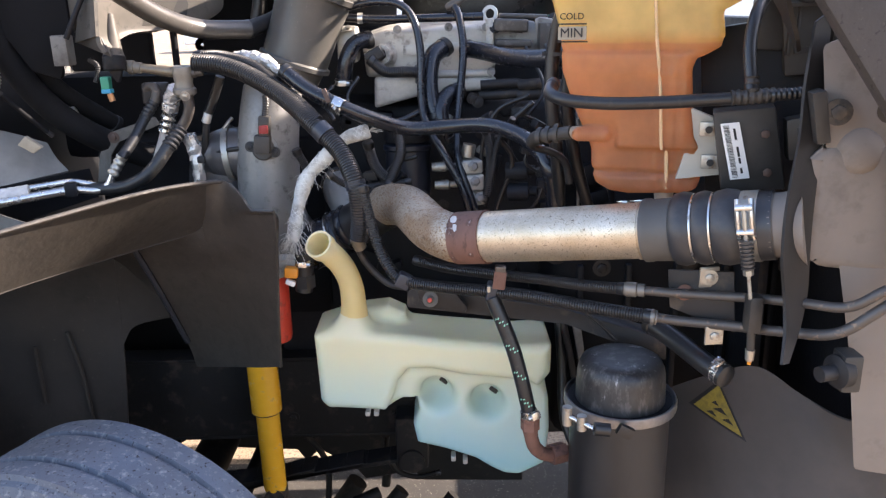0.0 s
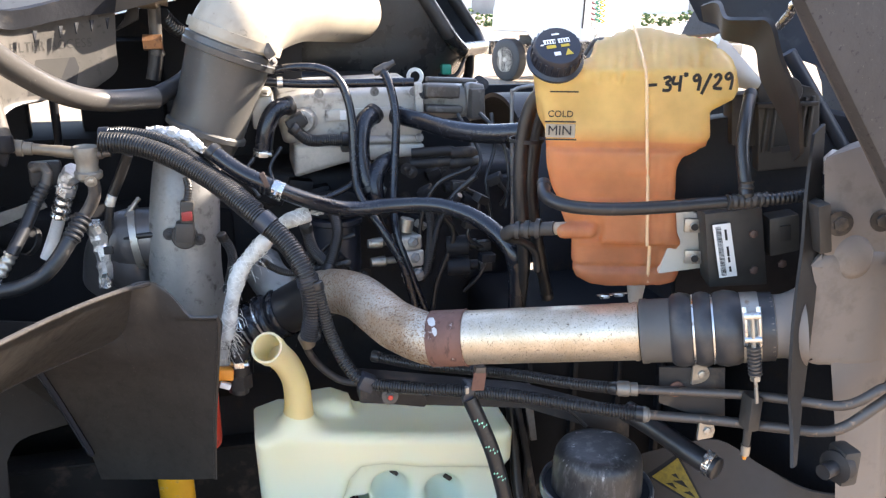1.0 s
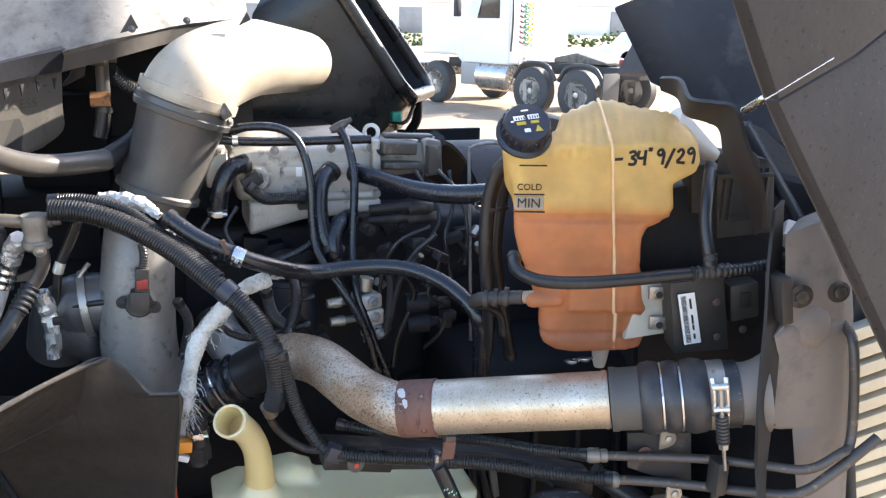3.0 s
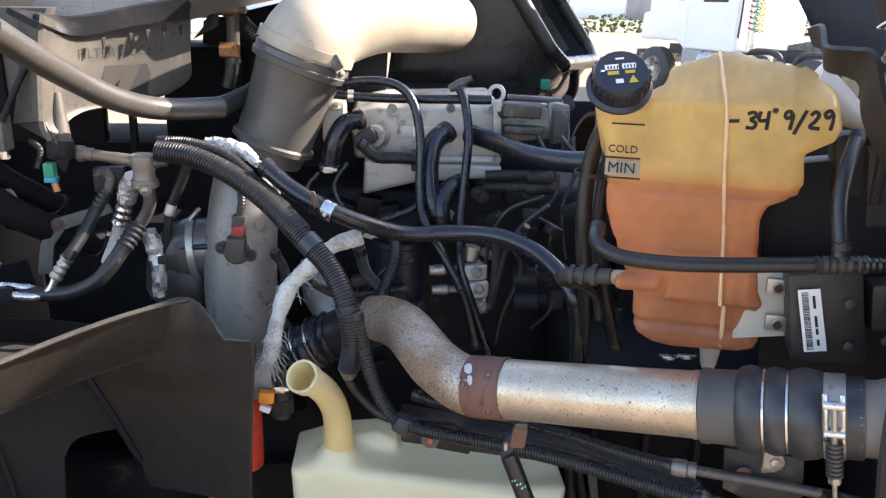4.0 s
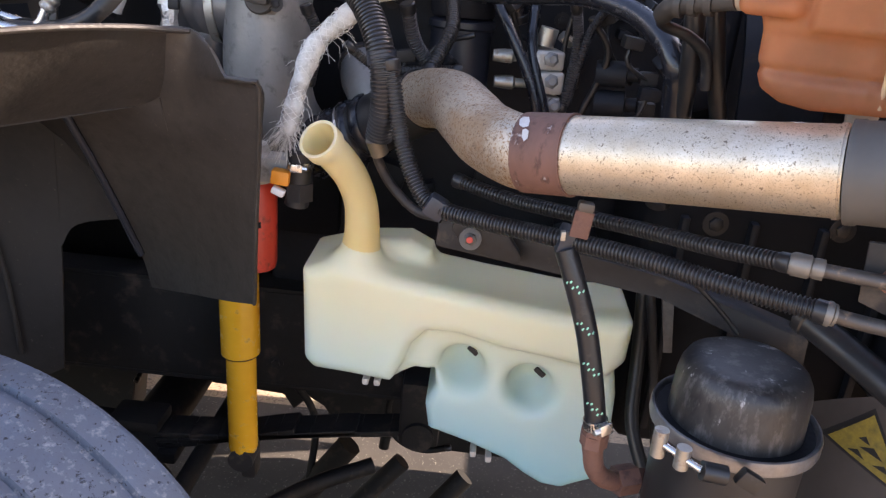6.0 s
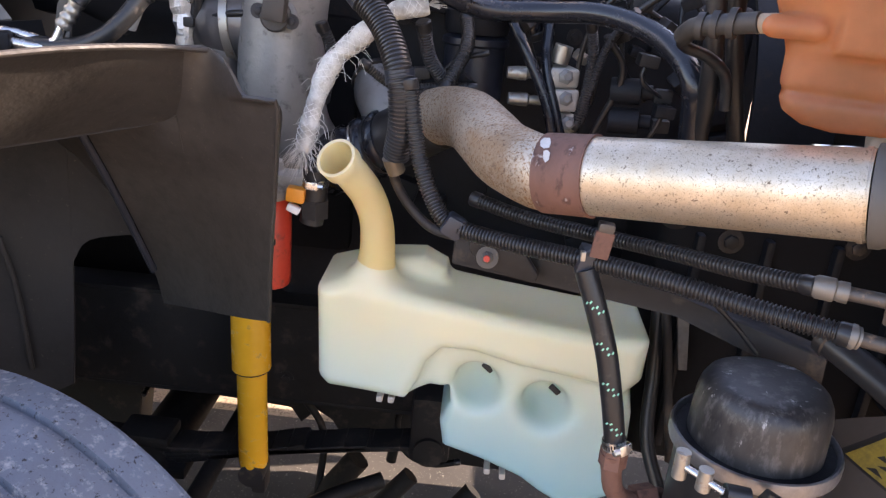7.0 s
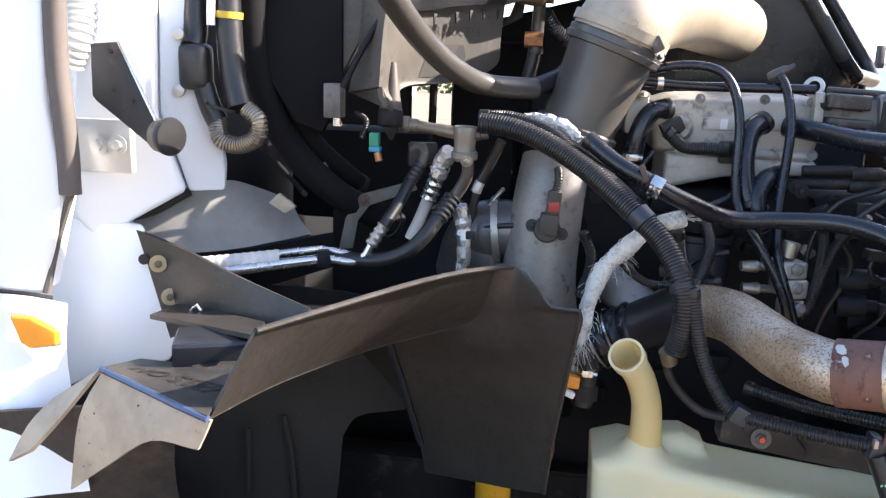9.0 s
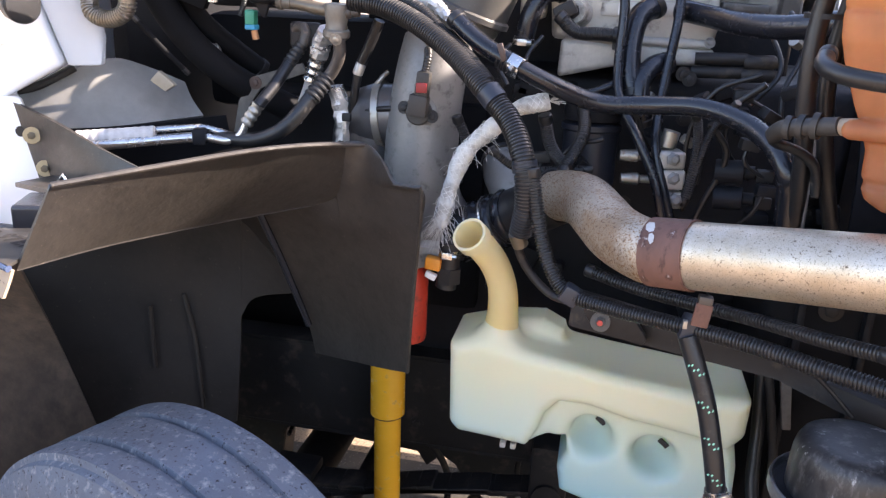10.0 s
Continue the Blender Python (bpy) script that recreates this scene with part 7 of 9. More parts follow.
    part("tube", Geo().tube([(0.267, 2.65, 1.585), (0.345, 2.7, 1.678), (0.42, 2.75, 1.707)], 0.018, 12), apron_mat, r)
    part("wires", Geo().tube([(0.299, 2.6, 1.655), (0.358, 2.62, 1.651), (0.398, 2.66, 1.698)], 0.006, 8), rubber, r)
    part("hoop", Geo().tube([(0.439, 2.75, 1.716), (0.445, 2.78, 1.639), (0.422, 2.8, 1.591)], 0.016, 10), rubber, r)
    part("plug", Geo().box(((0.322, 2.6, 1.671)), (0.03, 0.03, 0.03), None, 0.005), green_plastic, r)


build_ducts()


# ---- engine top ----
def build_engine():
    t = thing("engine_block", (0, 2.4, 0.7), "black grimy diesel engine block", "engine")
    part("block", Geo().box((-0.02, 2.42, 1.12), (0.92, 0.60, 0.72), bevel=0.03, seg=3), engine_black, t)
    part("oil_pan", Geo().box((-0.05, 2.42, 0.68), (0.70, 0.42, 0.22), bevel=0.05, seg=3), engine_black, t)
    rng = random.Random(5)
    for k in range(26):
        x, z = rng.uniform(-0.4, 0.42), rng.uniform(0.95, 1.46)
        s = rng.uniform(0.02, 0.06)
        part("boss", Geo().box((x, 2.115, z), (s * 1.4, 0.06, s), Matrix.Rotation(rng.uniform(-0.4, 0.4), 4, "Y"), 0.008), engine_black, t)
    for k in range(14):
        part("bolt", Geo().bolt((rng.uniform(-0.35, 0.4), 2.118, rng.uniform(1.0, 1.48)), (0, -1, 0), 0.009), dark_metal, t)
    # Dark filler block, added to close a bright gap behind the manifold.
    part("gap_filler", Geo().box((0.16, 2.50, 1.50), (0.34, 0.36, 0.20), bevel=0.03, seg=3), engine_black, t)
    part("rocker_cover", Geo().box((-0.20, 2.55, 1.555), (0.62, 0.42, 0.23), bevel=0.03, seg=3), engine_black, t)
    m = thing("intake_manifold", ((-0.048, 2.1, 1.459)), "grey cast aluminium intake manifold with ribs and bolts", "intake manifold")
    part("cover", Geo().prism([(-0.206, 2.1, 1.646), (-0.149, 2.09, 1.663), (-0.047, 2.08, 1.667), (0.13, 2.07, 1.675), (0.14, 2.07, 1.608), (0.124, 2.07, 1.538), (-0.049, 2.08, 1.543), (-0.197, 2.1, 1.547)], (0.0, 0.30, 0.01), 0.014, 3), alu_cast, m)
    part("lower_plenum", Geo().prism([(-0.174, 2.06, 1.552), (-0.051, 2.06, 1.55), (0.133, 2.05, 1.545), (0.131, 2.05, 1.515), (-0.052, 2.06, 1.503), (-0.177, 2.06, 1.472)], (0.0, 0.2, 0), 0.012, 3), alu_cast, m)
    part("port", Geo().lathe([(0.030, 0), (0.030, 0.02), (0.024, 0.03), (0.024, 0.05)], ((-0.144, 2.1, 1.601)), (-0.2, -1, 0.1), 24), alu_cast, m)
    part("left_end", Geo().box(((-0.24, 2.12, 1.63)), (0.05, 0.1, 0.09), None, 0.012), alu_cast, m)
    for p in ((-0.25, 2.06, 1.666), (-0.231, 2.06, 1.669), (-0.214, 2.06, 1.633),):
        part("stud", Geo().bolt(p, (0, -0.4, 1), 0.009), zinc, m)
    part("port_sensor", Geo().box(((-0.169, 2.04, 1.607)), (0.045, 0.05, 0.03), Matrix.Rotation(-0.5, 4, "Y"), 0.006), ink, m, "black sensor plug")
    part("sensor_nut", Geo().lathe([(0.016, 0), (0.016, 0.02)], ((-0.152, 2.07, 1.604)), (-0.2, -1, 0.1), 6), dark_metal, m)
    for q in ((-0.112, 2.07, 1.665), (0.015, 2.06, 1.668), (0.108, 2.06, 1.666), (0.119, 2.05, 1.559),):
        part("cover_bolt", Geo().bolt(q, (0, -1, 0.2), 0.006), cast_grey, m)
    part("step", Geo().prism([(-0.099, 2.085, 1.626), (0.11, 2.07, 1.633), (0.11, 2.07, 1.609), (-0.1, 2.085, 1.599)], (0, -0.008, 0), 0.003), alu_cast, m)
    part("clip_block", Geo().box(((-0.055, 2.03, 1.559)), (0.03, 0.03, 0.045), None, 0.004), plastic, m)
    part("label", Geo().box(((-0.056, 2.075, 1.614)), (0.018, 0.003, 0.022), None, 0.001), white_label, m)
    part("rib", Geo().tube([(-0.153, 2.075, 1.553), (-0.051, 2.065, 1.554), (0.122, 2.06, 1.554)], 0.010, 10), alu_cast, m)
    part("rail", Geo().tube([(-0.26, 2.05, 1.698), (-0.151, 2.04, 1.691), (-0.053, 2.03, 1.691), (0.099, 2.02, 1.692)], 0.010, 12), hose_blue, m, "black fuel rail hose")
    part("rail_clip", Geo().ring(((-0.2, 2.043, 1.694)), (1, 0, 0), 0.010, 0.012, 0.003), steel, m)
    part("lifting_eye", Geo().ring((0.120, 2.1, 1.697), (-0.55, -1, 0.1), 0.0125, 0.005, 0.0085, 28), galv, m, "flat steel lifting eye")
    part("eye_foot", Geo().box((0.122, 2.1, 1.668), (0.020, 0.006, 0.03), Matrix.Rotation(0.4, 4, "Z"), 0.001), galv, m)
    e = thing("engine_control_housing", ((0.203, 2.06, 1.601)), "finned grey aluminium housing with two covers", "engine housing")
    part("body", Geo().prism([(0.121, 2.06, 1.666), (0.199, 2.05, 1.681), (0.267, 2.03, 1.667), (0.274, 2.03, 1.611), (0.203, 2.05, 1.602), (0.124, 2.06, 1.594)], (0.01, 0.14, 0), 0.008), cast_grey, e)
    part("end_plate", Geo().box(((0.248, 2.02, 1.64)), (0.035, 0.03, 0.07), Matrix.Rotation(0.2, 4, "Z"), 0.006), cast_dark, e)
    part("cover_plate", Geo().prism([(0.104, 2.03, 1.686), (0.122, 2.028, 1.688), (0.126, 2.028, 1.588), (0.108, 2.03, 1.586)], (0.004, 0.04, 0), 0.003), alu_cast, e, "pale cover flange")
    for p, w, h in (((0.166, 2.025, 1.670), 0.082, 0.030), ((0.172, 2.03, 1.628), 0.088, 0.018), ((0.20, 2.07, 1.690), 0.12, 0.012)):
        part("fin", Geo().box(p, (w, 0.034, h), Matrix.Rotation(0.05, 4, "Y"), 0.006, 3), cast_dark, e)
    part("side_cover", Geo().prism([(0.222, 2.022, 1.683), (0.236, 2.018, 1.688), (0.270, 2.026, 1.683), (0.277, 2.03, 1.602), (0.232, 2.02, 1.598)], (0.012, 0.08, 0), 0.006, 3), cast_grey, e, "angled grey side cover")
    part("recess", Geo().box(((0.16, 2.025, 1.66)), (0.07, 0.01, 0.010), Matrix.Rotation(0.12, 4, "Y"), 0.002), ink, e)
    for p in ((0.128, 2.03, 1.665), (0.271, 2.04, 1.682), (0.279, 2.1, 1.683),):
        part("bolt", Geo().bolt(p, (0, -1, 0.3), 0.008), dark_metal, e)
    g = thing("fuel_pump", ((0.06, 1.92, 1.247)), "bright cast pump with fittings low on the engine", "pump")
    for p, s in ((((0.056, 1.9, 1.352)), (0.055, 0.06, 0.035)), (((0.06, 1.9, 1.316)), (0.05, 0.07, 0.04)), (((0.069, 1.9, 1.275)), (0.04, 0.05, 0.035))):
        part("casting", Geo().box(p, [w * 0.95 for w in s], Matrix.Rotation(0.3, 4, "Z"), 0.008, 3), alu_cast, g)
        part("cap_nut", Geo().lathe([(0.013, -0.012), (0.013, 0.004), (0.009, 0.007), (0.007, 0.010)], Vector(p) + Vector((0.008, -0.03, 0.004)), (0.25, -1, 0.15), 6), cast_grey, g)
        part("flange", Geo().ring(Vector(p) + Vector((-0.02, -0.012, 0)), (1, -0.3, 0.1), 0.016, 0.006, 0.004, 20), cast_grey, g)
    for p in ((-0.013, 1.9, 1.351), (-0.007, 1.9, 1.307)):
        part("fitting", Geo().lathe([(0.010, -0.02), (0.012, 0.0), (0.012, 0.012), (0.008, 0.016), (0.008, 0.05)], p, (1, 0.1, 0), 12), zinc, g)
    part("cap", Geo().lathe([(0.016, 0), (0.016, 0.03)], ((0.052, 1.9, 1.374)), (0.2, 0, 1), 18), zinc, g)
    for p in ((0.142, 1.88, 1.34), (0.146, 1.88, 1.29),):
        part("solenoid", Geo().lathe([(0.020, 0), (0.022, 0.004), (0.022, 0.05), (0.012, 0.052), (0.012, 0.07)], p, (1, -0.15, 0.05), 20), engine_black, g)
        part("connector", Geo().box(Vector(p) + Vector((0.085, -0.015, 0.0)), (0.03, 0.022, 0.022), None, 0.004), ink, g)
    f = thing("oil_filter", ((-0.091, 1.96, 1.317)), "glossy black spin-on oil filter", "oil filter")
    c = Vector(((-0.093, 1.98, 1.349)))
    part("can", Geo().lathe([(0.040, -0.10), (0.052, -0.09), (0.055, -0.07), (0.055, 0.03), (0.060, 0.034), (0.060, 0.044), (0.05, 0.05)], c, (0, 0.05, 1), 36), cap_black, f)
    part("head", Geo().lathe([(0.055, 0.052), (0.058, 0.06), (0.058, 0.09), (0.04, 0.10)], c, (0, 0.05, 1), 36), engine_black, f)
    v = thing("valve_bank", ((0.149, 2, 1.508)), "row of dark grimy fittings with end caps", "engine fittings")
    for p, w, m2 in ((((0.135, 2, 1.533)), 0.045, dark_metal), (((0.136, 2, 1.508)), 0.050, dark_metal)):
        part("rod", Geo().lathe([(0.012, -w), (0.012, w), (0.009, w + 0.01)], p, (1, -0.1, 0.05), 16), m2, v)
    for p in ((0.21, 1.99, 1.531), (0.208, 1.99, 1.507),):
        part("cap", Geo().lathe([(0.012, -0.03), (0.014, -0.026), (0.014, 0.022), (0.010, 0.028), (0.008, 0.040)], p, (1, -0.1, 0.05), 16), dark_metal, v, "dark grimy fitting cap")
    for p in ((0.068, 1.96, 1.504), (0.081, 1.96, 1.495),):
        part("nut", Geo().bolt(p, (0.2, -1, 0), 0.008), dark_metal, v)


build_engine()

HOSES = [
    ("fuel_tube", [(-0.254, 2.02, 1.712), (-0.177, 2, 1.73), (-0.107, 1.98, 1.726), (-0.07, 1.97, 1.693), (-0.054, 1.95, 1.623), (-0.054, 1.93, 1.515), (-0.045, 1.91, 1.457), (-0.005, 1.87, 1.39), (0.04, 1.85, 1.303), (0.066, 1.84, 1.199)], 0.0095, hose_blue, "smooth black fuel tube arching over the manifold"),
    ("fuel_tube", [(0.03, 2.03, 1.718), (0.041, 2, 1.686), (0.048, 1.97, 1.616), (0.037, 1.94, 1.508), (0.031, 1.92, 1.45), (0.031, 1.88, 1.371), (0.057, 1.86, 1.285), (0.105, 1.85, 1.15)], 0.0095, hose_blue, "smooth black fuel tube dropping from a fitting"),
    ("heater_hose", [(0.009, 2.02, 1.626), (-0.024, 1.99, 1.604), (-0.035, 1.97, 1.555), (-0.031, 1.95, 1.496), (-0.018, 1.94, 1.46)], 0.022, hose_blue, "thick black moulded heater hose elbow"),
    ("heater_hose", [(0.042, 1.98, 1.522), (0.011, 1.96, 1.515), (-0.008, 1.94, 1.485), (-0.007, 1.93, 1.449), (0.006, 1.94, 1.406)], 0.020, hose_blue, "thick black heater hose turning down"),
    ("heater_hose", [(0.054, 2.02, 1.619), (0.102, 1.97, 1.611), (0.156, 1.88, 1.602), (0.219, 1.8, 1.604), (0.298, 1.72, 1.62)], 0.0205, hose_blue, "thick black heater hose running to the radiator"),
    ("breather_hose", [(-0.177, 2.05, 1.644), (-0.213, 2.03, 1.636), (-0.236, 2.02, 1.597), (-0.247, 2.02, 1.538)], 0.020, hose_blue, "shiny black moulded breather elbow"),
    ("harness", [(-0.18, 2.02, 1.599), (-0.144, 2.02, 1.568), (-0.094, 2.02, 1.566), (-0.056, 2.02, 1.564)], 0.014, loom, "black ribbed sensor harness on the manifold"),
    ("branch_tube", [(-0.132, 1.92, 1.452), (-0.088, 1.93, 1.466), (-0.049, 1.94, 1.484)], 0.007, hose_blue, "thin black branch tube"),
    ("pump_hose", [(0.118, 1.84, 1.43), (0.155, 1.86, 1.37), (0.123, 1.88, 1.258), (0.111, 1.88, 1.191)], 0.006, rubber, "thin black pump hose"),
    ("wiring_branch", [(0.151, 1.8, 1.475), (0.122, 1.84, 1.418), (0.11, 1.86, 1.361), (0.1, 1.88, 1.28)], 0.007, loom, "taped black wire bundle"),
    ("wiring_branch", [(0.09, 1.84, 1.45), (0.102, 1.86, 1.396), (0.101, 1.87, 1.33), (0.092, 1.88, 1.27)], 0.009, loom, "black ribbed wire bundle on the engine"),
    ("wiring_branch", [(-0.175, 1.8, 1.43), (-0.159, 1.82, 1.368), (-0.115, 1.85, 1.313)], 0.012, loom, "black ribbed wire bundle by the filter"),
    ("wiring_branch", [(0.2, 1.85, 1.504), (0.154, 1.86, 1.46), (0.119, 1.87, 1.395), (0.11, 1.88, 1.313)], 0.006, rubber, "taped black wire bundle"),
    ("wiring_branch", [(-0.269, 1.8, 1.359), (-0.214, 1.82, 1.323), (-0.144, 1.83, 1.326), (-0.083, 1.84, 1.33)], 0.008, loom, "black wire bundle behind the heat sleeve"),
    ("wiring_branch", [(-0.344, 1.84, 1.41), (-0.325, 1.85, 1.357), (-0.341, 1.86, 1.279)], 0.010, loom, "black wire bundle behind the heat sleeve"),
    ("harness", [(-0.135, 1.8, 1.324), (-0.105, 1.85, 1.391), (-0.11, 1.9, 1.438)], 0.012, loom, "black ribbed harness rising to the manifold"),
    ("engine_cable", [(-0.432, 1.86, 1.41), (-0.488, 1.87, 1.41), (-0.563, 1.9, 1.393)], 0.006, rubber, "black cable across the turbo inlet"),
    ("drain_pipe", [(-0.18, 1.86, 1.226), (-0.247, 1.93, 1.269), (-0.269, 2, 1.297)], 0.045, cast_grey, "dull grey turbo outlet pipe"),
]
for nm, pts, r, m, lab in HOSES:
    hose(nm, pts, r, m, lab, "hose" if "hose" in nm or "tube" in nm else "wiring", ribs=(0.0046, 0.0012) if m is loom else None)

cl = thing("breather_clamp", ((-0.247, 2.02, 1.538)), "bright clamp at the end of the breather elbow", "hose clamp")
worm_clamp(cl, ((-0.247, 2.02, 1.543)), (0, 0, 1), 0.0208, 0.012)
cl = thing("tube_fitting", ((0.031, 2.03, 1.723)), "small metal union on top of the fuel tube", "pipe fitting")
part("union", Geo().lathe([(0.007, -0.028), (0.010, -0.02), (0.010, 0.006), (0.0065, 0.016), (0.0065, 0.026)], ((0.034, 2.03, 1.725)), (0.8, 0, 0.4), 12), cast_dark, cl)


def build_clutter():
    """Small clipped plugs, unions and thin lines on the engine's side."""
    rng = random.Random(21)
    spots = [(0.248, 1.86, 1.493), (0.217, 1.86, 1.45), (0.19, 1.85, 1.397), (0.246, 1.86, 1.364), (0.171, 1.88, 1.479), (0.1, 1.9, 1.464), (0.147, 1.88, 1.429), (-0.105, 1.86, 1.337), (-0.06, 1.84, 1.289), (-0.176, 1.86, 1.342), (-0.012, 1.9, 1.432), (0.228, 1.84, 1.319)]
    for p in spots:
        t = thing("wire_plug", p, "small black wire plug clipped to the engine", "connector", "engine plugs")
        a = rng.uniform(-0.8, 0.8)
        part("body", Geo().box(p, (0.034, 0.026, 0.020), Matrix.Rotation(a, 4, "Y") @ Matrix.Rotation(a, 4, "Z"), 0.004), ink if rng.random() < 0.6 else engine_black, t)
        q = Vector(p) + Vector((rng.uniform(-0.08, 0.08), rng.uniform(0.0, 0.05), -rng.uniform(0.05, 0.12)))
        part("lead", Geo().tube([p, Vector(p).lerp(q, 0.5) + Vector((rng.uniform(-0.03, 0.03), -0.01, 0)), q], 0.004, 8), rubber, t)
    for p in ((0.313, 1.9, 1.492), (0.324, 1.9, 1.452), (0.252, 1.92, 1.574), (0.008, 1.95, 1.455), (0.088, 1.9, 1.387), (-0.177, 1.88, 1.27),):
        t = thing("pipe_union", p, "small zinc pipe union on the engine", "pipe fitting", "engine unions")
        part("hex", Geo().lathe([(0.010, -0.012), (0.010, 0.012)], p, (rng.uniform(-1, 1), -0.4, rng.uniform(-1, 1)), 6), zinc, t)
    lines = ([(0.265, 1.95, 1.625), (0.268, 1.93, 1.552), (0.241, 1.9, 1.483), (0.251, 1.88, 1.383)], [(0.242, 1.96, 1.624), (0.277, 1.92, 1.579), (0.293, 1.9, 1.506), (0.283, 1.88, 1.421)], [(0.193, 1.87, 1.518), (0.12, 1.88, 1.481), (0.086, 1.89, 1.391), (0.095, 1.9, 1.253)],
             [(-0.068, 1.86, 1.385), (-0.127, 1.87, 1.36), (-0.176, 1.88, 1.283)], [(0.2, 2, 1.618), (0.236, 1.93, 1.528), (0.19, 1.9, 1.46)], [(-0.208, 2, 1.556), (-0.235, 1.98, 1.511), (-0.214, 1.95, 1.467)], [(-0.269, 1.98, 1.538), (-0.289, 1.95, 1.509), (-0.262, 1.92, 1.466)])
    for pts in lines:
        hose("thin_line", pts, 0.0045, rubber, "thin black line clipped along the engine", "cable", group="thin lines")


build_clutter()


# ---- left side: refrigerant fittings, firewall, cab ----
block_metal = mat("tarnished_block", (0.20, 0.18, 0.15), 0.5, 0.45, var=0.3, scale=30)


def build_ac_fittings():
    t = thing("refrigerant_manifold", (-0.576, 1.82, 1.535), "dusty pale metal refrigerant manifold block", "pipe fitting")
    bc = Vector((-0.578, 1.825, 1.574))
    part("block", Geo().lathe([(0.018, -0.036), (0.021, -0.033), (0.021, -0.012), (0.0195, -0.008), (0.0215, 0.006), (0.0235, 0.026), (0.022, 0.030), (0.0, 0.031)], bc, (0.04, -0.05, 1), 28), block_metal, t)
    part("collar", Geo().lathe([(0.0225, -0.006), (0.0255, -0.003), (0.0255, 0.007), (0.0225, 0.010)], bc + Vector((0, 0, -0.026)), (0.04, -0.05, 1), 28), block_metal, t)
    part("lug", Geo().box(bc + Vector((0.010, 0.012, 0.020)), (0.048, 0.034, 0.016), Matrix.Rotation(0.15, 4, "Z"), 0.005, 3), block_metal, t)
    part("side_port", Geo().lathe([(0.011, 0), (0.011, 0.014), (0.009, 0.016), (0.009, 0.030)], bc + Vector((0.014, 0.0, 0.014)), (1, 0.05, 0.1), 16), line_metal, t)
    part("rod", Geo().tube([(-0.700, 1.838, 1.604), (-0.650, 1.834, 1.598), (-0.592, 1.83, 1.590)], lambda q: 0.0105 + 0.0015 * (q > 0.62), 16), brass, t)
    part("port", Geo().lathe([(0.012, -0.016), (0.0155, -0.014), (0.0155, -0.004), (0.0125, -0.002), (0.0125, 0.012), (0.010, 0.014)], (-0.684, 1.836, 1.602), (1, 0, -0.08), 18), block_metal, t)
    part("port_cap", Geo().lathe([(0.0, -0.012), (0.010, -0.011), (0.013, -0.004), (0.013, 0.006)], (-0.702, 1.838, 1.606), (1, 0, -0.08), 14), block_metal, t)
    part("elbow", Geo().tube([(-0.693, 1.90, 1.548), (-0.676, 1.896, 1.556), (-0.664, 1.89, 1.545), (-0.670, 1.885, 1.520)], 0.0105, 14), line_metal, t)
    part("foot", Geo().box((-0.672, 1.91, 1.538), (0.060, 0.03, 0.050), Matrix.Rotation(0.2, 4, "Z"), 0.008, 3), dark_metal, t)
    part("bolt", Geo().bolt((-0.571, 1.800, 1.541), (0.1, -1, -0.3), 0.0065), zinc, t)
    a = thing("refrigerant_hose", (-0.75, 1.785, 1.372), "black refrigerant hose crimped to a bent aluminium pipe", "hose")
    part("upper_crimp", Geo().tube([(-0.671, 1.883, 1.520), (-0.690, 1.865, 1.486)], 0.0135, 16, ribs=(0.010, 0.002), smooth=False), rubber, a)
    part("hose", Geo().tube([(-0.690, 1.865, 1.486), (-0.706, 1.835, 1.448), (-0.727, 1.792, 1.407)], 0.0118, 14), rubber, a)
    part("crimp", Geo().tube([(-0.725, 1.793, 1.411), (-0.749, 1.785, 1.372)], 0.0132, 18, ribs=(0.013, 0.0022), smooth=False), zinc, a, "bright crimped ferrule")
    part("pipe", Geo().tube([(-0.748, 1.785, 1.374), (-0.760, 1.782, 1.350), (-0.785, 1.778, 1.338), (-0.826, 1.772, 1.343)], 0.0082, 14), steel, a)
    b = thing("refrigerant_pipe", (-0.966, 1.71, 1.336), "sunlit aluminium refrigerant pipe along the firewall", "pipe")
    part("pipe", Geo().tube([(-1.02, 1.68, 1.327), (-0.962, 1.70, 1.333), (-0.901, 1.73, 1.339), (-0.836, 1.768, 1.343)], 0.0105, 14), steel, b)
    part("upper_pipe", Geo().tube([(-0.93, 1.745, 1.352), (-0.88, 1.765, 1.357), (-0.836, 1.785, 1.358), (-0.79, 1.79, 1.348)], 0.0075, 12), steel, b)
    # Wider white tube paints the sun's glare on this stretch of pipe.
    part("sunlit_section", Geo().tube([(-1.051, 1.69, 1.333), (-0.981, 1.71, 1.340), (-0.915, 1.735, 1.346)], lambda q: 0.0185 + 0.0008 * math.sin(q * 60), 16, 0.004), worn_paint, b, "white pipe section standing in for sun glare")
    part("clip", Geo().box((-0.838, 1.768, 1.345), (0.026, 0.034, 0.032), Matrix.Rotation(0.3, 4, "Z"), 0.006), engine_black, b)
    c = thing("suction_hose", (-0.68, 1.8, 1.35), "thick black suction hose curving under the manifold", "hose")
    part("pipe", Geo().tube([(-0.571, 1.815, 1.545), (-0.570, 1.82, 1.515), (-0.583, 1.827, 1.486), (-0.600, 1.828, 1.462)], 0.0118, 14), line_metal, c)
    part("crimp", Geo().tube([(-0.598, 1.828, 1.466), (-0.622, 1.800, 1.428)], 0.0178, 18, ribs=(0.011, 0.0025), smooth=False), rubber, c)
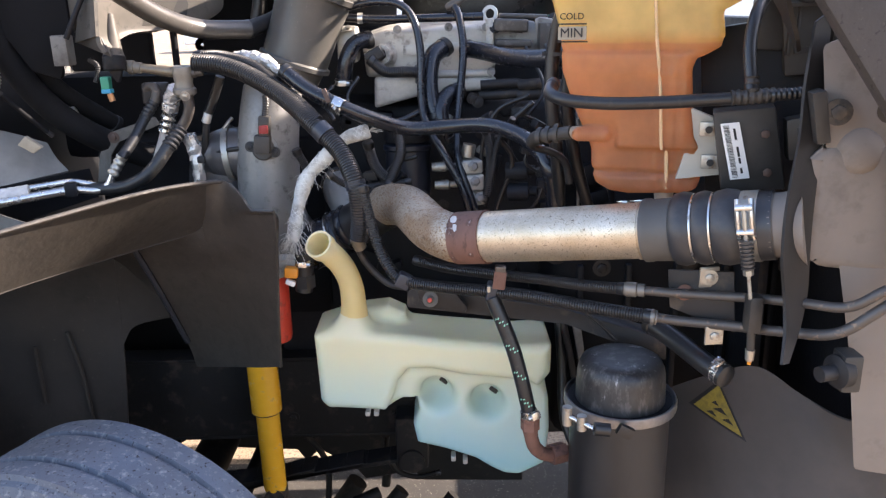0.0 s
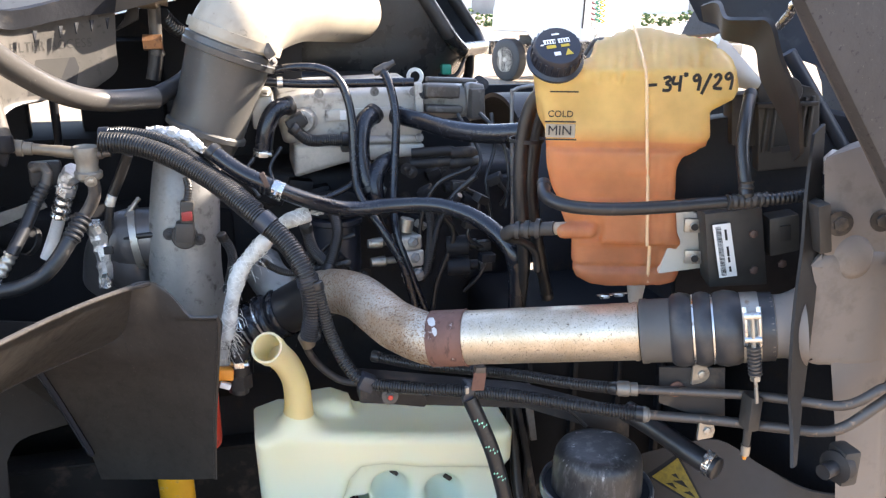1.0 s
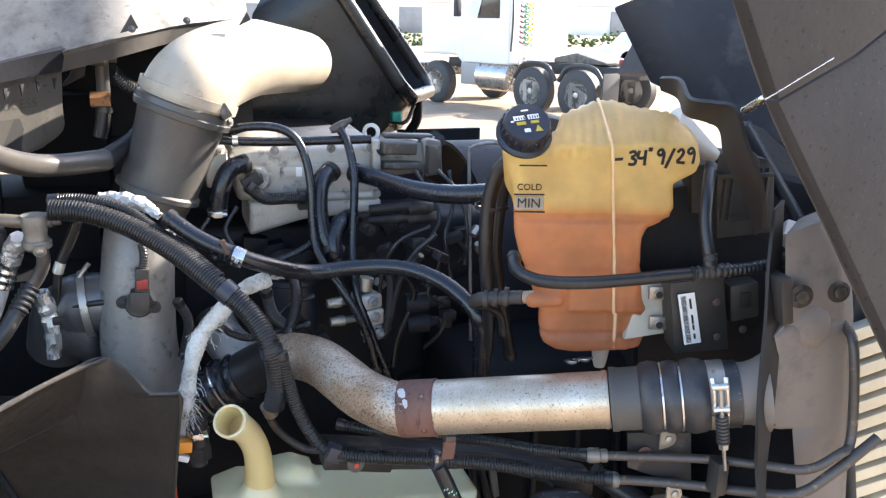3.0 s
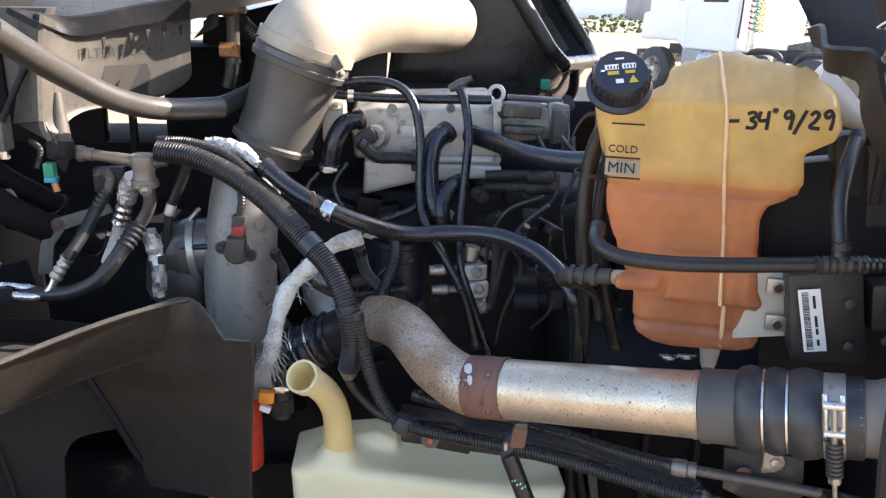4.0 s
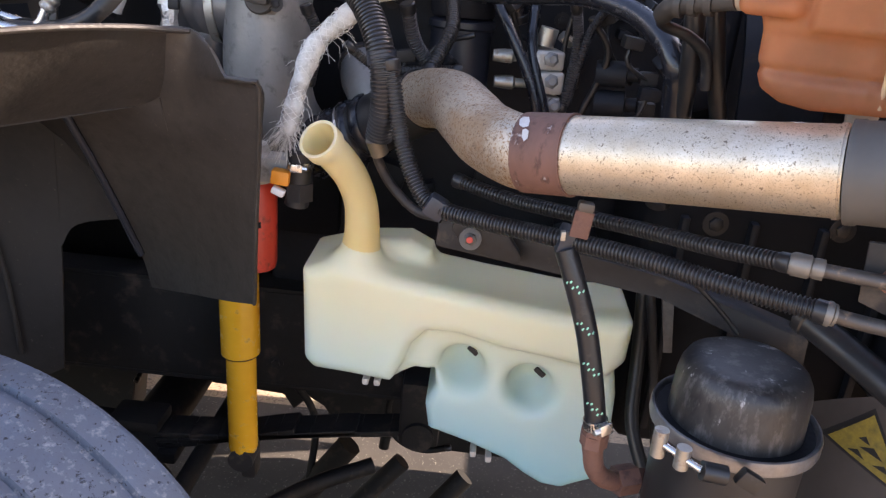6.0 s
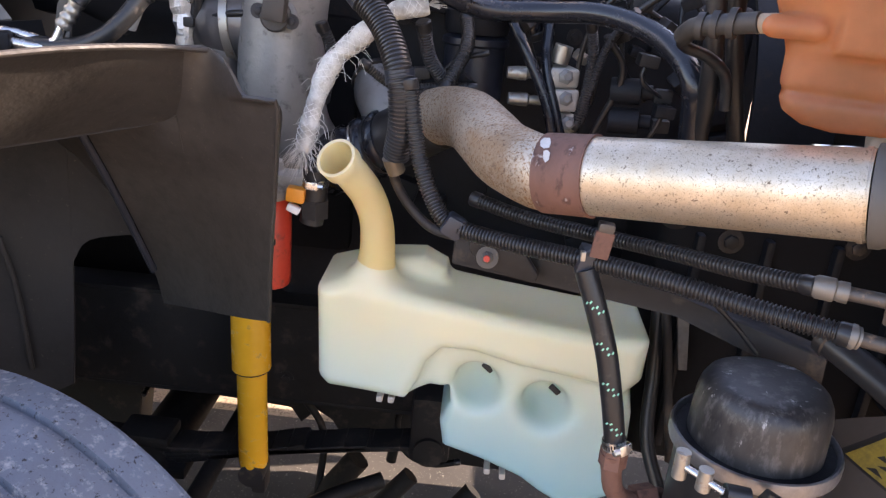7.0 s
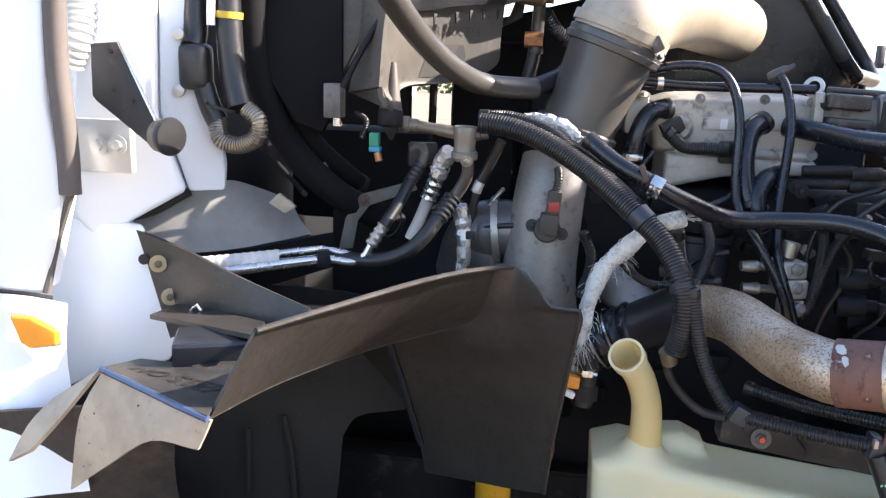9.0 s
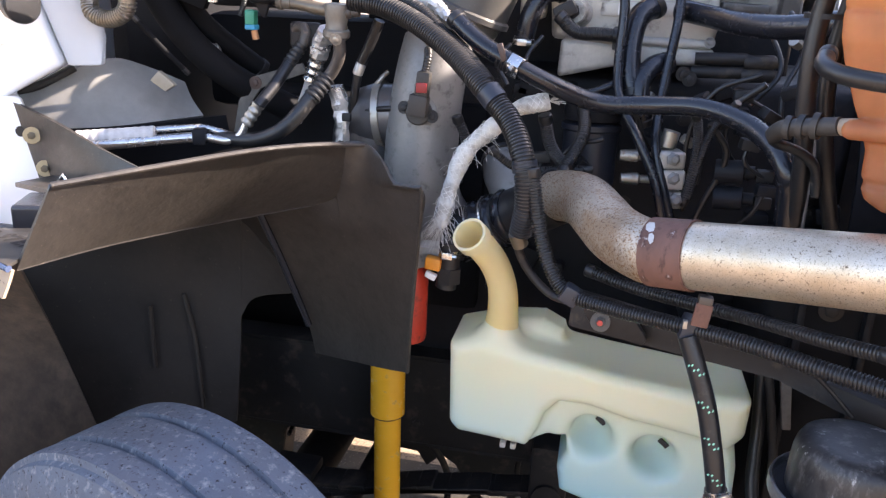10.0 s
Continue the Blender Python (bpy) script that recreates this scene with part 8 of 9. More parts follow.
    part("hose", Geo().tube([(-0.620, 1.803, 1.432), (-0.648, 1.785, 1.392), (-0.682, 1.777, 1.362), (-0.735, 1.782, 1.343), (-0.815, 1.79, 1.340)], 0.0148, 16), rubber, c)
    d = thing("foil_hose", (-0.659, 1.9, 1.407), "silver wrapped hose with a crimped fitting", "hose")
    g = Geo().tube([(-0.610, 1.865, 1.552), (-0.626, 1.878, 1.528), (-0.638, 1.886, 1.502)], 0.0185, 14, 0.006)
    rng = random.Random(31)
    g.v = [(x + rng.uniform(-0.002, 0.002), y + rng.uniform(-0.002, 0.002), z + rng.uniform(-0.002, 0.002)) for x, y, z in g.v]
    part("wrap", g, foil, d, angle=12)
    part("crimp", Geo().tube([(-0.637, 1.886, 1.500), (-0.655, 1.895, 1.452)], 0.0182, 18, ribs=(0.016, 0.003), smooth=False), steel, d)
    part("tail", Geo().tube([(-0.654, 1.895, 1.455), (-0.672, 1.90, 1.410), (-0.692, 1.90, 1.365)], 0.0125, 14), worn_paint, d)
    e = thing("dipstick_tube", (-0.548, 1.895, 1.48), "black tube with a bright metal joint", "pipe")
    part("tube", Geo().tube([(-0.512, 1.885, 1.575), (-0.530, 1.892, 1.535), (-0.551, 1.897, 1.492)], 0.0105, 12), rubber, e)
    part("joint", Geo().lathe([(0.008, -0.013), (0.0105, -0.011), (0.0105, 0.010), (0.0085, 0.013)], (-0.556, 1.898, 1.480), (0.4, -0.1, 1), 14), galv, e)
    part("lower_tube", Geo().tube([(-0.558, 1.898, 1.474), (-0.566, 1.90, 1.43), (-0.572, 1.905, 1.38)], 0.0085, 12), rubber, e)
    n = thing("drain_line", (-0.578, 1.92, 1.375), "thin bright metal line beside the turbo", "pipe")
    part("line", Geo().tube([(-0.506, 1.93, 1.474), (-0.520, 1.92, 1.458), (-0.548, 1.92, 1.418), (-0.578, 1.92, 1.375)], 0.0048, 10), zinc, n)
    f = thing("support_bracket", (-0.842, 1.95, 1.321), "dull grey bent support bracket", "bracket")
    part("arm", Geo().prism([(-0.857, 1.95, 1.321), (-0.843, 1.95, 1.389), (-0.810, 1.95, 1.443), (-0.697, 1.95, 1.478), (-0.688, 1.95, 1.459), (-0.791, 1.95, 1.420), (-0.816, 1.95, 1.385), (-0.826, 1.95, 1.325)], (0, 0.008, 0), 0.002), cowl_grey, f)
    part("bolt", Geo().bolt((-0.802, 1.95, 1.431), (0, -1, 0), 0.008), brown_cap, f)
    g = thing("plug_connector", ((-0.753, 1.84, 1.557)), "green and blue wire connector", "connector")
    part("green_body", Geo().box(((-0.756, 1.84, 1.57)), (0.02, 0.02, 0.028), None, 0.004), green_plastic, g)
    part("blue_collar", Geo().box(((-0.755, 1.84, 1.552)), (0.022, 0.022, 0.010), None, 0.003), blue_plastic, g)
    part("tail", Geo().tube([(-0.751, 1.84, 1.546), (-0.747, 1.84, 1.529)], 0.007, 10), copper, g)
    part("wires", Geo().tube([(-0.784, 1.85, 1.571), (-0.778, 1.86, 1.604), (-0.803, 1.88, 1.618)], 0.006, 8, ribs=(0.004, 0.001)), loom, g)
    h = thing("relay_block", ((-0.831, 1.82, 1.62)), "grey square relay block with a bright stud", "relay")
    part("block", Geo().box(((-0.831, 1.82, 1.643)), (0.034, 0.04, 0.065), None, 0.004), cowl_grey, h)
    part("stud", Geo().lathe([(0.009, -0.012), (0.009, 0.012)], ((-0.825, 1.82, 1.607)), (0, 0, 1), 10), steel, h)


build_ac_fittings()


# Darker copy of the airbox plastic: shade painted on lettering and recess.
airbox_dark = mat("shaded_airbox_plastic", (0.030, 0.026, 0.021), 0.6, var=0.2, scale=10)


def build_airbox():
    t = thing("air_filter_box", ((-0.71, 2.06, 1.606)), "grey plastic air filter box with raised lettering", "air cleaner")
    face = [[(-0.715, 1.8, 1.852), (-0.69, 1.88, 1.819), (-0.617, 1.98, 1.835), (-0.53, 2.07, 1.851)],
            [(-0.724, 1.785, 1.768), (-0.696, 1.88, 1.765), (-0.624, 1.98, 1.761), (-0.536, 2.07, 1.773)],
            [(-0.728, 1.772, 1.672), (-0.705, 1.88, 1.689), (-0.63, 1.98, 1.692), (-0.54, 2.07, 1.724)],
            [(-0.716, 1.768, 1.640), (-0.701, 1.88, 1.674), (-0.632, 1.98, 1.680), (-0.579, 2.04, 1.692)]]
    panel = part("access_panel", Geo().sheet(face, 0.010, 5), airbox_grey, t, "tan-grey access panel")
    a, b = Vector(((-0.691, 1.876, 1.78))), Vector(((-0.577, 2.026, 1.784)))
    ux = (b - a).normalized()
    out = ux.cross(Vector((0, 0, 1))).normalized()
    out = out if out.y < 0 else -out
    up = out.cross(ux)
    lie = Matrix((ux, up, out)).transposed().to_4x4()
    # Flat letters, dark in place of the shade on moulded ones.
    part("dark_letters", drape(lettering("FILTER ACCESS", 0.026, 0.0, (a + b) / 2, lie, spacing=1.12), panel, -out, 0.0007), airbox_dark, t)
    part("lid", Geo().sheet([[(-0.772, 1.79, 1.865), (-0.679, 1.86, 1.849), (-0.605, 1.95, 1.868), (-0.51, 2.03, 1.889)], [(-0.719, 1.785, 1.84), (-0.685, 1.865, 1.815), (-0.609, 1.955, 1.832), (-0.525, 2.045, 1.844)]], 0.012, 5), engine_black, t, "black lid edge")
    for q in ((-0.659, 1.9, 1.812), (-0.622, 1.945, 1.819), (-0.597, 1.97, 1.825), (-0.573, 2, 1.829), (-0.546, 2.025, 1.833),):
        q = Vector(q) + out * 0.004
        part("latch_fin", Geo().prism([q + ux * 0.008, q - ux * 0.002, q - ux * 0.001 - up * 0.022], out * 0.003, 0.0005), engine_black, t)
    # Two flat dark shapes paint the shade inside a recess.
    part("recess", drape(Geo().add([(-0.637, 1.962, 1.698), (-0.613, 1.988, 1.757), (-0.606, 1.998, 1.757), (-0.592, 2.02, 1.690)], [(0, 1, 2, 3)]), panel, -out, 0.0009), ink, t)
    part("recess_shade", drape(Geo().add([(-0.676, 1.905, 1.690), (-0.660, 1.925, 1.757), (-0.612, 1.990, 1.757), (-0.637, 1.962, 1.694)], [(0, 1, 2, 3)]), panel, -out, 0.0007), airbox_dark, t)
    part("side_face", Geo().sheet([[(-0.715, 1.8, 1.852), (-0.781, 1.87, 1.858)], [(-0.724, 1.785, 1.768), (-0.786, 1.85, 1.748)], [(-0.728, 1.772, 1.672), (-0.8, 1.83, 1.657)]], 0.008, 4), airbox_grey, t)
    part("under_face", Geo().prism([(-0.801, 1.832, 1.657), (-0.729, 1.776, 1.673), (-0.708, 1.77, 1.629)], (0, 0.006, 0.004), 0.001), plastic, t)
    part("housing", Geo().prism([(-0.838, 1.87, 1.677), (-0.737, 1.87, 1.864), (-0.836, 1.87, 1.863)], (-0.02, 0.10, 0), 0.004), airbox_grey, t)
    part("housing_edge", Geo().tube([(-0.808, 1.79, 1.668), (-0.774, 1.8, 1.737), (-0.725, 1.815, 1.824)], 0.006, 10), engine_black, t)
    horn = Vector((-0.720, 1.812, 1.628))
    part("drain_horn", Geo().lathe([(0.008, 0.090), (0.0130, 0.060), (0.0185, 0.020), (0.0225, 0.0)], horn, (0, 0.10, 1), 24), airbox_grey, t, "tapered moulded drain horn", 70)
    part("drain_cup", Geo().lathe([(0.0225, 0.003), (0.024, 0.0), (0.024, -0.026), (0.020, -0.030), (0.0, -0.030)], horn, (0, 0.1, 1), 24), engine_black, t, "black rubber drain cup", 70)
    part("duckbill", Geo().prism([horn + Vector(q) for q in ((-0.016, -0.004, -0.028), (0.016, -0.004, -0.028), (0.004, 0.0, -0.056), (-0.002, 0.0, -0.054))], (0, 0.010, 0), 0.002), engine_black, t)
    # Mottling is dark noise spots over the grey base.
    c = thing("cowl_cover", ((-0.567, 2.1, 1.841)), "grey cowl cover, mottled pale and dark", "cowl panel")
    front = [(-0.849, 2.02, 1.797), (-0.703, 2.02, 1.826), (-0.554, 2.03, 1.865), (-0.41, 2.05, 1.903), (-0.297, 2.2, 1.928), (-0.133, 2.38, 1.945)]
    mid = [Vector(q) + Vector((0, 0.14, 0.13)) for q in front]
    backr = [Vector(q) + Vector((0, 0.45, 0.36)) for q in front]
    part("panel", Geo().sheet([front, mid, backr], 0.012, 5), cowl_grey, c)
    part("front_lip", Geo().sheet([front, [Vector(q) + Vector((0, 0.012, -0.03)) for q in front]], 0.006, 5), plastic, c)
    part("tab", Geo().prism([(-0.413, 2.03, 1.918), (-0.388, 2.03, 1.957), (-0.376, 2.03, 1.929)], (0, 0.01, 0), 0.002), plastic, c)
    part("tab", Geo().prism([(-0.177, 2.06, 1.936), (-0.158, 2.06, 1.966), (-0.151, 2.06, 1.948)], (0, 0.01, 0), 0.002), plastic, c)
    for p in ((-0.389, 2.025, 1.927), (-0.282, 2.05, 1.945),):
        part("screw", Geo().bolt(p, (0, -1, 0.5), 0.0045), cast_dark, c)
    v = thing("brass_valve", ((-0.466, 2.15, 1.771)), "brass tee valve with a bent bracket and hose", "valve")
    part("body", Geo().lathe([(0.016, -0.08), (0.018, -0.075), (0.014, -0.06), (0.014, 0.03), (0.018, 0.04), (0.014, 0.06)], ((-0.46, 2.15, 1.828)), (0.03, 0, 1), 14), vent_grey, v)
    part("handle", Geo().lathe([(0.010, -0.042), (0.014, -0.03), (0.017, -0.012), (0.017, 0.012), (0.010, 0.02), (0.012, 0.036)], ((-0.465, 2.14, 1.866)), (1, 0, 0), 12), brass, v)
    part("lower_nut", Geo().lathe([(0.018, -0.02), (0.018, 0.02)], ((-0.468, 2.14, 1.778)), (1, 0, 0), 6), copper, v)
    # Black backing, added to keep the space behind the valve dark.
    part("backing_panel", Geo().prism([(-0.571, 2.36, 1.833), (-0.251, 2.36, 1.912), (-0.117, 2.36, 1.892), (-0.132, 2.36, 1.6), (-0.598, 2.36, 1.58)], (0, 0.01, 0), 0.002), engine_black, c, "black backing panel behind the valve")
    part("bracket", Geo().prism([(-0.506, 2.16, 1.88), (-0.489, 2.16, 1.88), (-0.496, 2.16, 1.826), (-0.551, 2.16, 1.799), (-0.525, 2.16, 1.828)], (0, 0.01, 0), 0.002), dark_metal, v)
    part("hose", Geo().tube([(-0.447, 2.18, 1.837), (-0.425, 2.22, 1.807), (-0.395, 2.26, 1.783)], 0.018, 14, ribs=(0.009, 0.003)), loom, v)
    part("drop_hose", Geo().tube([(-0.464, 2.15, 1.765), (-0.467, 2.15, 1.734), (-0.476, 2.15, 1.696)], 0.016, 12), rubber, v)
    b = solo("vent_pipe", Geo().tube([(-0.685, 1.53, 1.841), (-0.669, 1.61, 1.801), (-0.643, 1.7, 1.755), (-0.6, 1.79, 1.709), (-0.548, 1.89, 1.681), (-0.457, 1.97, 1.675)], 0.0215, 20), vent_grey, "dusty black plastic vent pipe looping past the filter box", "air pipe")
    hose("vent_hose", [(-0.462, 1.97, 1.674), (-0.412, 2.05, 1.696), (-0.384, 2.1, 1.72)], 0.020, rubber, "black hose joined to the vent pipe")


build_airbox()


def build_firewall():
    t = thing("firewall", (-1.0, 2.3, 0.9), "dark insulated firewall behind the engine", "firewall", kind="structure")
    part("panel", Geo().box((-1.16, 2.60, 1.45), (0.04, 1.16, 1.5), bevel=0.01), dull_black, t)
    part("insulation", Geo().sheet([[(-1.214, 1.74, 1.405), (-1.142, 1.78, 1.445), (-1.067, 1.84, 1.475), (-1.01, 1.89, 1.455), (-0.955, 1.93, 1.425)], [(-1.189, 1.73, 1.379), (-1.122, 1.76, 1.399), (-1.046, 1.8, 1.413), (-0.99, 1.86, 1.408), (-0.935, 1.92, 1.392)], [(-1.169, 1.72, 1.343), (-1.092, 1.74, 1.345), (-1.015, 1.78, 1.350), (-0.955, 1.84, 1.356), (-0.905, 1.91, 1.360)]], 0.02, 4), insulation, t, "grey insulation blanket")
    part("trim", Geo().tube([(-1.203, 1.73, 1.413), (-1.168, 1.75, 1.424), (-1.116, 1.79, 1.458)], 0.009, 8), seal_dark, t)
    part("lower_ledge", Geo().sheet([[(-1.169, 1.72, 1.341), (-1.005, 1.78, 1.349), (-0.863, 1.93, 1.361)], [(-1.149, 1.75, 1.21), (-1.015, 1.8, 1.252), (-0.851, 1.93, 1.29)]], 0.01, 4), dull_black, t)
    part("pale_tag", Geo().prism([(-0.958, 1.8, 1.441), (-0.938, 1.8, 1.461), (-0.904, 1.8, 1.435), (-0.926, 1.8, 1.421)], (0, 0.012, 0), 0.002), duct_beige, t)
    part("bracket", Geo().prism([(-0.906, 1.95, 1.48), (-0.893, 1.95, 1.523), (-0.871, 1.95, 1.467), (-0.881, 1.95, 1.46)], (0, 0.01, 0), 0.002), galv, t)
    # Plain black boxes and panel fill in the dark depth here.
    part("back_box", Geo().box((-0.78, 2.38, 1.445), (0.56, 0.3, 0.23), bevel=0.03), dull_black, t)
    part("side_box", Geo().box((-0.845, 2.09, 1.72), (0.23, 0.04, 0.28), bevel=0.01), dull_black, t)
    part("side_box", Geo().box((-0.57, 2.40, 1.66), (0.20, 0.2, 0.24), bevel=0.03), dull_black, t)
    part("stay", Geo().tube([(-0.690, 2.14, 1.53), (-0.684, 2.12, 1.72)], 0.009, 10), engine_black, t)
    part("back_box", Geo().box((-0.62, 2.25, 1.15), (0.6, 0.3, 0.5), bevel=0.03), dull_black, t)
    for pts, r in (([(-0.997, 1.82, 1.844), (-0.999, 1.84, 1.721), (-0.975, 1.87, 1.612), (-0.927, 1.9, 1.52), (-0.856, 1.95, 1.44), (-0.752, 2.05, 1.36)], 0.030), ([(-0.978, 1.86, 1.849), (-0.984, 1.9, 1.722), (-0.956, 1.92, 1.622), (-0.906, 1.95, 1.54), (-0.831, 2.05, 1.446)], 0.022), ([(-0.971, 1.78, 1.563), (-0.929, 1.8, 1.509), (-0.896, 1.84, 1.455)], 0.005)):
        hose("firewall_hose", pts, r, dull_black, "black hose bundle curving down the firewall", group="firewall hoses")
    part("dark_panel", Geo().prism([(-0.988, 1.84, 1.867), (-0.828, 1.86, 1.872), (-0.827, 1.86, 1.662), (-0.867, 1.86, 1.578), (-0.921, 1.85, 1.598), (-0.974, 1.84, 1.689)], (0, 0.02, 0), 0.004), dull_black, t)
    k = thing("cable_boot", ((-1.067, 1.74, 1.686)), "black rubber cable boot with conduit and yellow band", "cable boot")
    part("boot", Geo().tube([(-1.075, 1.76, 1.847), (-1.074, 1.75, 1.757), (-1.076, 1.74, 1.732)], 0.022, 14), rubber, k)
    part("shell", Geo().box(((-1.07, 1.74, 1.698)), (0.055, 0.05, 0.085), None, 0.018, 3), rubber, k)
    part("drop", Geo().tube([(-1.057, 1.74, 1.666), (-1.045, 1.74, 1.626), (-1.032, 1.74, 1.6)], 0.020, 14), rubber, k)
    part("cable", Geo().tube([(-1.016, 1.76, 1.848), (-1.011, 1.755, 1.759), (-1.004, 1.75, 1.688), (-0.987, 1.74, 1.628)], 0.024, 14), rubber, k)
    part("yellow_band", Geo().ring(((-1.013, 1.757, 1.791)), (0.05, 0, 1), 0.0245, 0.012, 0.002), yellow_sign, k)
    part("white_cable", Geo().tube([(-1.033, 1.73, 1.844), (-1.035, 1.73, 1.772)], 0.008, 10), white_label, k)
    part("flex_conduit", Geo().tube([(-1.032, 1.74, 1.604), (-1.023, 1.73, 1.57), (-0.99, 1.73, 1.558), (-0.955, 1.73, 1.573), (-0.948, 1.73, 1.604), (-0.974, 1.735, 1.627)], 0.0165, 16, ribs=(0.0052, 0.0026)), conduit_metal, k, "bare metal flexible conduit loop")
    part("tie", Geo().ring(((-1.02, 1.74, 1.627)), (0.3, 0, 1), 0.030, 0.006, 0.002), ink, k)
    part("grommet", Geo().bolt(((-0.982, 1.9, 1.704)), (0.2, -1, 0), 0.016), galv, k)


build_firewall()


def build_cab():
    t = thing("truck_cab", (-1.4, 1.6, 0.6), "white truck cab corner with door edge and amber marker light", "truck cab")
    w = white_paint
    part("cowl_side", Geo().prism([(-1.3, 1.66, 1.415), (-1.15, 1.67, 1.407), (-1.088, 1.665, 1.187), (-1.107, 1.66, 1.151), (-1.229, 1.62, 1.128), (-1.321, 1.6, 1.088), (-1.328, 1.62, 1.259), (-1.308, 1.65, 1.372)], (-0.02, 0.03, 0), 0.008, 3), w, t)
    part("lower_skirt", Geo().sheet([[(-1.386, 1.5, 1.31), (-1.296, 1.52, 1.306), (-1.241, 1.56, 1.283)], [(-1.389, 1.49, 1.212), (-1.293, 1.5, 1.195), (-1.236, 1.54, 1.175)], [(-1.363, 1.42, 0.955), (-1.25, 1.44, 0.977), (-1.185, 1.5, 0.961)]], 0.02, 4), w, t)
    d = part("door", Geo().prism([(-1.463, 1.5, 1.838), (-1.236, 1.55, 1.848), (-1.247, 1.55, 1.635), (-1.226, 1.55, 1.486), (-1.27, 1.54, 1.309), (-1.516, 1.48, 1.321)], (0, 0.05, 0), 0.012, 3), w, t, "white cab door")
    part("weatherstrip", Geo().tube([(-1.219, 1.555, 1.849), (-1.224, 1.555, 1.708), (-1.217, 1.555, 1.571), (-1.217, 1.555, 1.481)], 0.0185, 10), seal_rubber, d, "brownish door weatherstrip")
    part("door_gap", Geo().tube([(-1.414, 1.485, 1.324), (-1.289, 1.51, 1.314), (-1.252, 1.535, 1.301)], 0.004, 8), ink, d)
    part("sill_edge", Geo().tube([(-1.22, 1.56, 1.48), (-1.253, 1.56, 1.394), (-1.269, 1.545, 1.306)], 0.007, 8), seal_rubber, d)
    part("pillar", Geo().prism([(-1.263, 1.68, 1.863), (-1.12, 1.7, 1.868), (-1.13, 1.7, 1.609), (-1.089, 1.72, 1.468), (-1.241, 1.66, 1.376), (-1.278, 1.65, 1.426)], (-0.02, 0.05, 0), 0.012, 3), w, t)
    part("inner_plate", Geo().prism([(-1.127, 1.72, 1.87), (-1.064, 1.75, 1.875), (-1.056, 1.76, 1.687), (-1.026, 1.76, 1.52), (-1.026, 1.75, 1.469), (-1.093, 1.74, 1.465), (-1.135, 1.72, 1.613)], (-0.01, 0.03, 0), 0.008), cab_steel, t, "pale grey-white mounting plate")
    for p in ((-1.095, 1.725, 1.755), (-1.099, 1.728, 1.655),):
        part("rivet", Geo().lathe([(0.012, 0), (0.011, 0.005), (0.004, 0.008)], p, (0.1, -1, 0), 16), galv, t)
    part("corrugated_duct", Geo().tube([(-1.272, 1.66, 1.695), (-1.253, 1.66, 1.739), (-1.249, 1.67, 1.778), (-1.253, 1.68, 1.835)], 0.028, 16, ribs=(0.012, 0.004)), cab_grey, t, "ribbed grey door cable duct")
    part("hinge_plate", Geo().box(((-1.206, 1.645, 1.556)), (0.115, 0.02, 0.095), None, 0.006), galv, t, "galvanised hinge plate")
    for p in ((-1.205, 1.63, 1.558), (-1.17, 1.63, 1.559),):
        part("hinge_bolt", Geo().bolt(p, (0, -1, 0), 0.010), galv, t)
    part("marker_light", Geo().prism([(-1.297, 1.492, 1.283), (-1.262, 1.497, 1.28), (-1.223, 1.51, 1.254), (-1.227, 1.51, 1.228), (-1.267, 1.497, 1.224), (-1.283, 1.495, 1.234)], (0, -0.012, 0), 0.006, 3), amber_lens, t, "amber marker light lens")
    part("marker_base", Geo().prism([(-1.308, 1.497, 1.284), (-1.264, 1.5, 1.284), (-1.221, 1.513, 1.256), (-1.226, 1.513, 1.223), (-1.275, 1.5, 1.217), (-1.293, 1.498, 1.229)], (0, 0.01, 0), 0.003), w, t)
    part("bolt_hole", Geo().lathe([(0.010, 0), (0.010, 0.003)], ((-1.147, 1.658, 1.348)), (0.1, -1, 0), 16), ink, t)
    part("rear_wall", Geo().prism([(-1.32, 1.84, 1.18), (-1.28, 1.84, 1.75), (-1.75, 1.84, 2.75), (-2.9, 1.84, 2.80), (-2.9, 1.84, 0.9), (-1.5, 1.84, 0.9)], (0, 1.65, 0), 0.05, 3), w, t)
    part("windshield", Geo().prism([(-1.27, 1.98, 1.80), (-1.72, 2.05, 2.70), (-1.72, 3.30, 2.70), (-1.27, 3.36, 1.80)], (0.02, 0, 0.012), 0.004), glass_dark, t, "dark windshield glass")
    b = thing("hood_rest_bracket", ((-1.109, 1.6, 1.572)), "dark steel bracket carrying a round rubber bumper", "bracket")
    part("plate", Geo().prism([(-1.204, 1.62, 1.731), (-1.15, 1.61, 1.735), (-1.069, 1.575, 1.604), (-1.076, 1.575, 1.564), (-1.193, 1.61, 1.635), (-1.203, 1.615, 1.644)], (0.0, 0.012, 0), 0.003), dark_metal, b)
    part("flange", Geo().prism([(-1.15, 1.61, 1.735), (-1.16, 1.64, 1.731), (-1.077, 1.6, 1.597), (-1.069, 1.575, 1.604)], (0.004, 0, 0.002), 0.001), steel, b)
    c = Vector(((-1.052, 1.575, 1.584)))
    ax = Vector((0.9, -0.42, 0.0)).normalized()
    part("bumper", Geo().lathe([(0.027, 0.004), (0.0315, 0.007), (0.0320, 0.013), (0.029, 0.017), (0.0, 0.018)], c, ax, 32), rubber, b, "round rubber bumper")
    part("bumper_seat", Geo().lathe([(0.0, -0.016), (0.024, -0.0155), (0.0275, -0.013), (0.0290, 0.006)], c, ax, 32), bumper_tan, b, "dusty tan bumper seat")
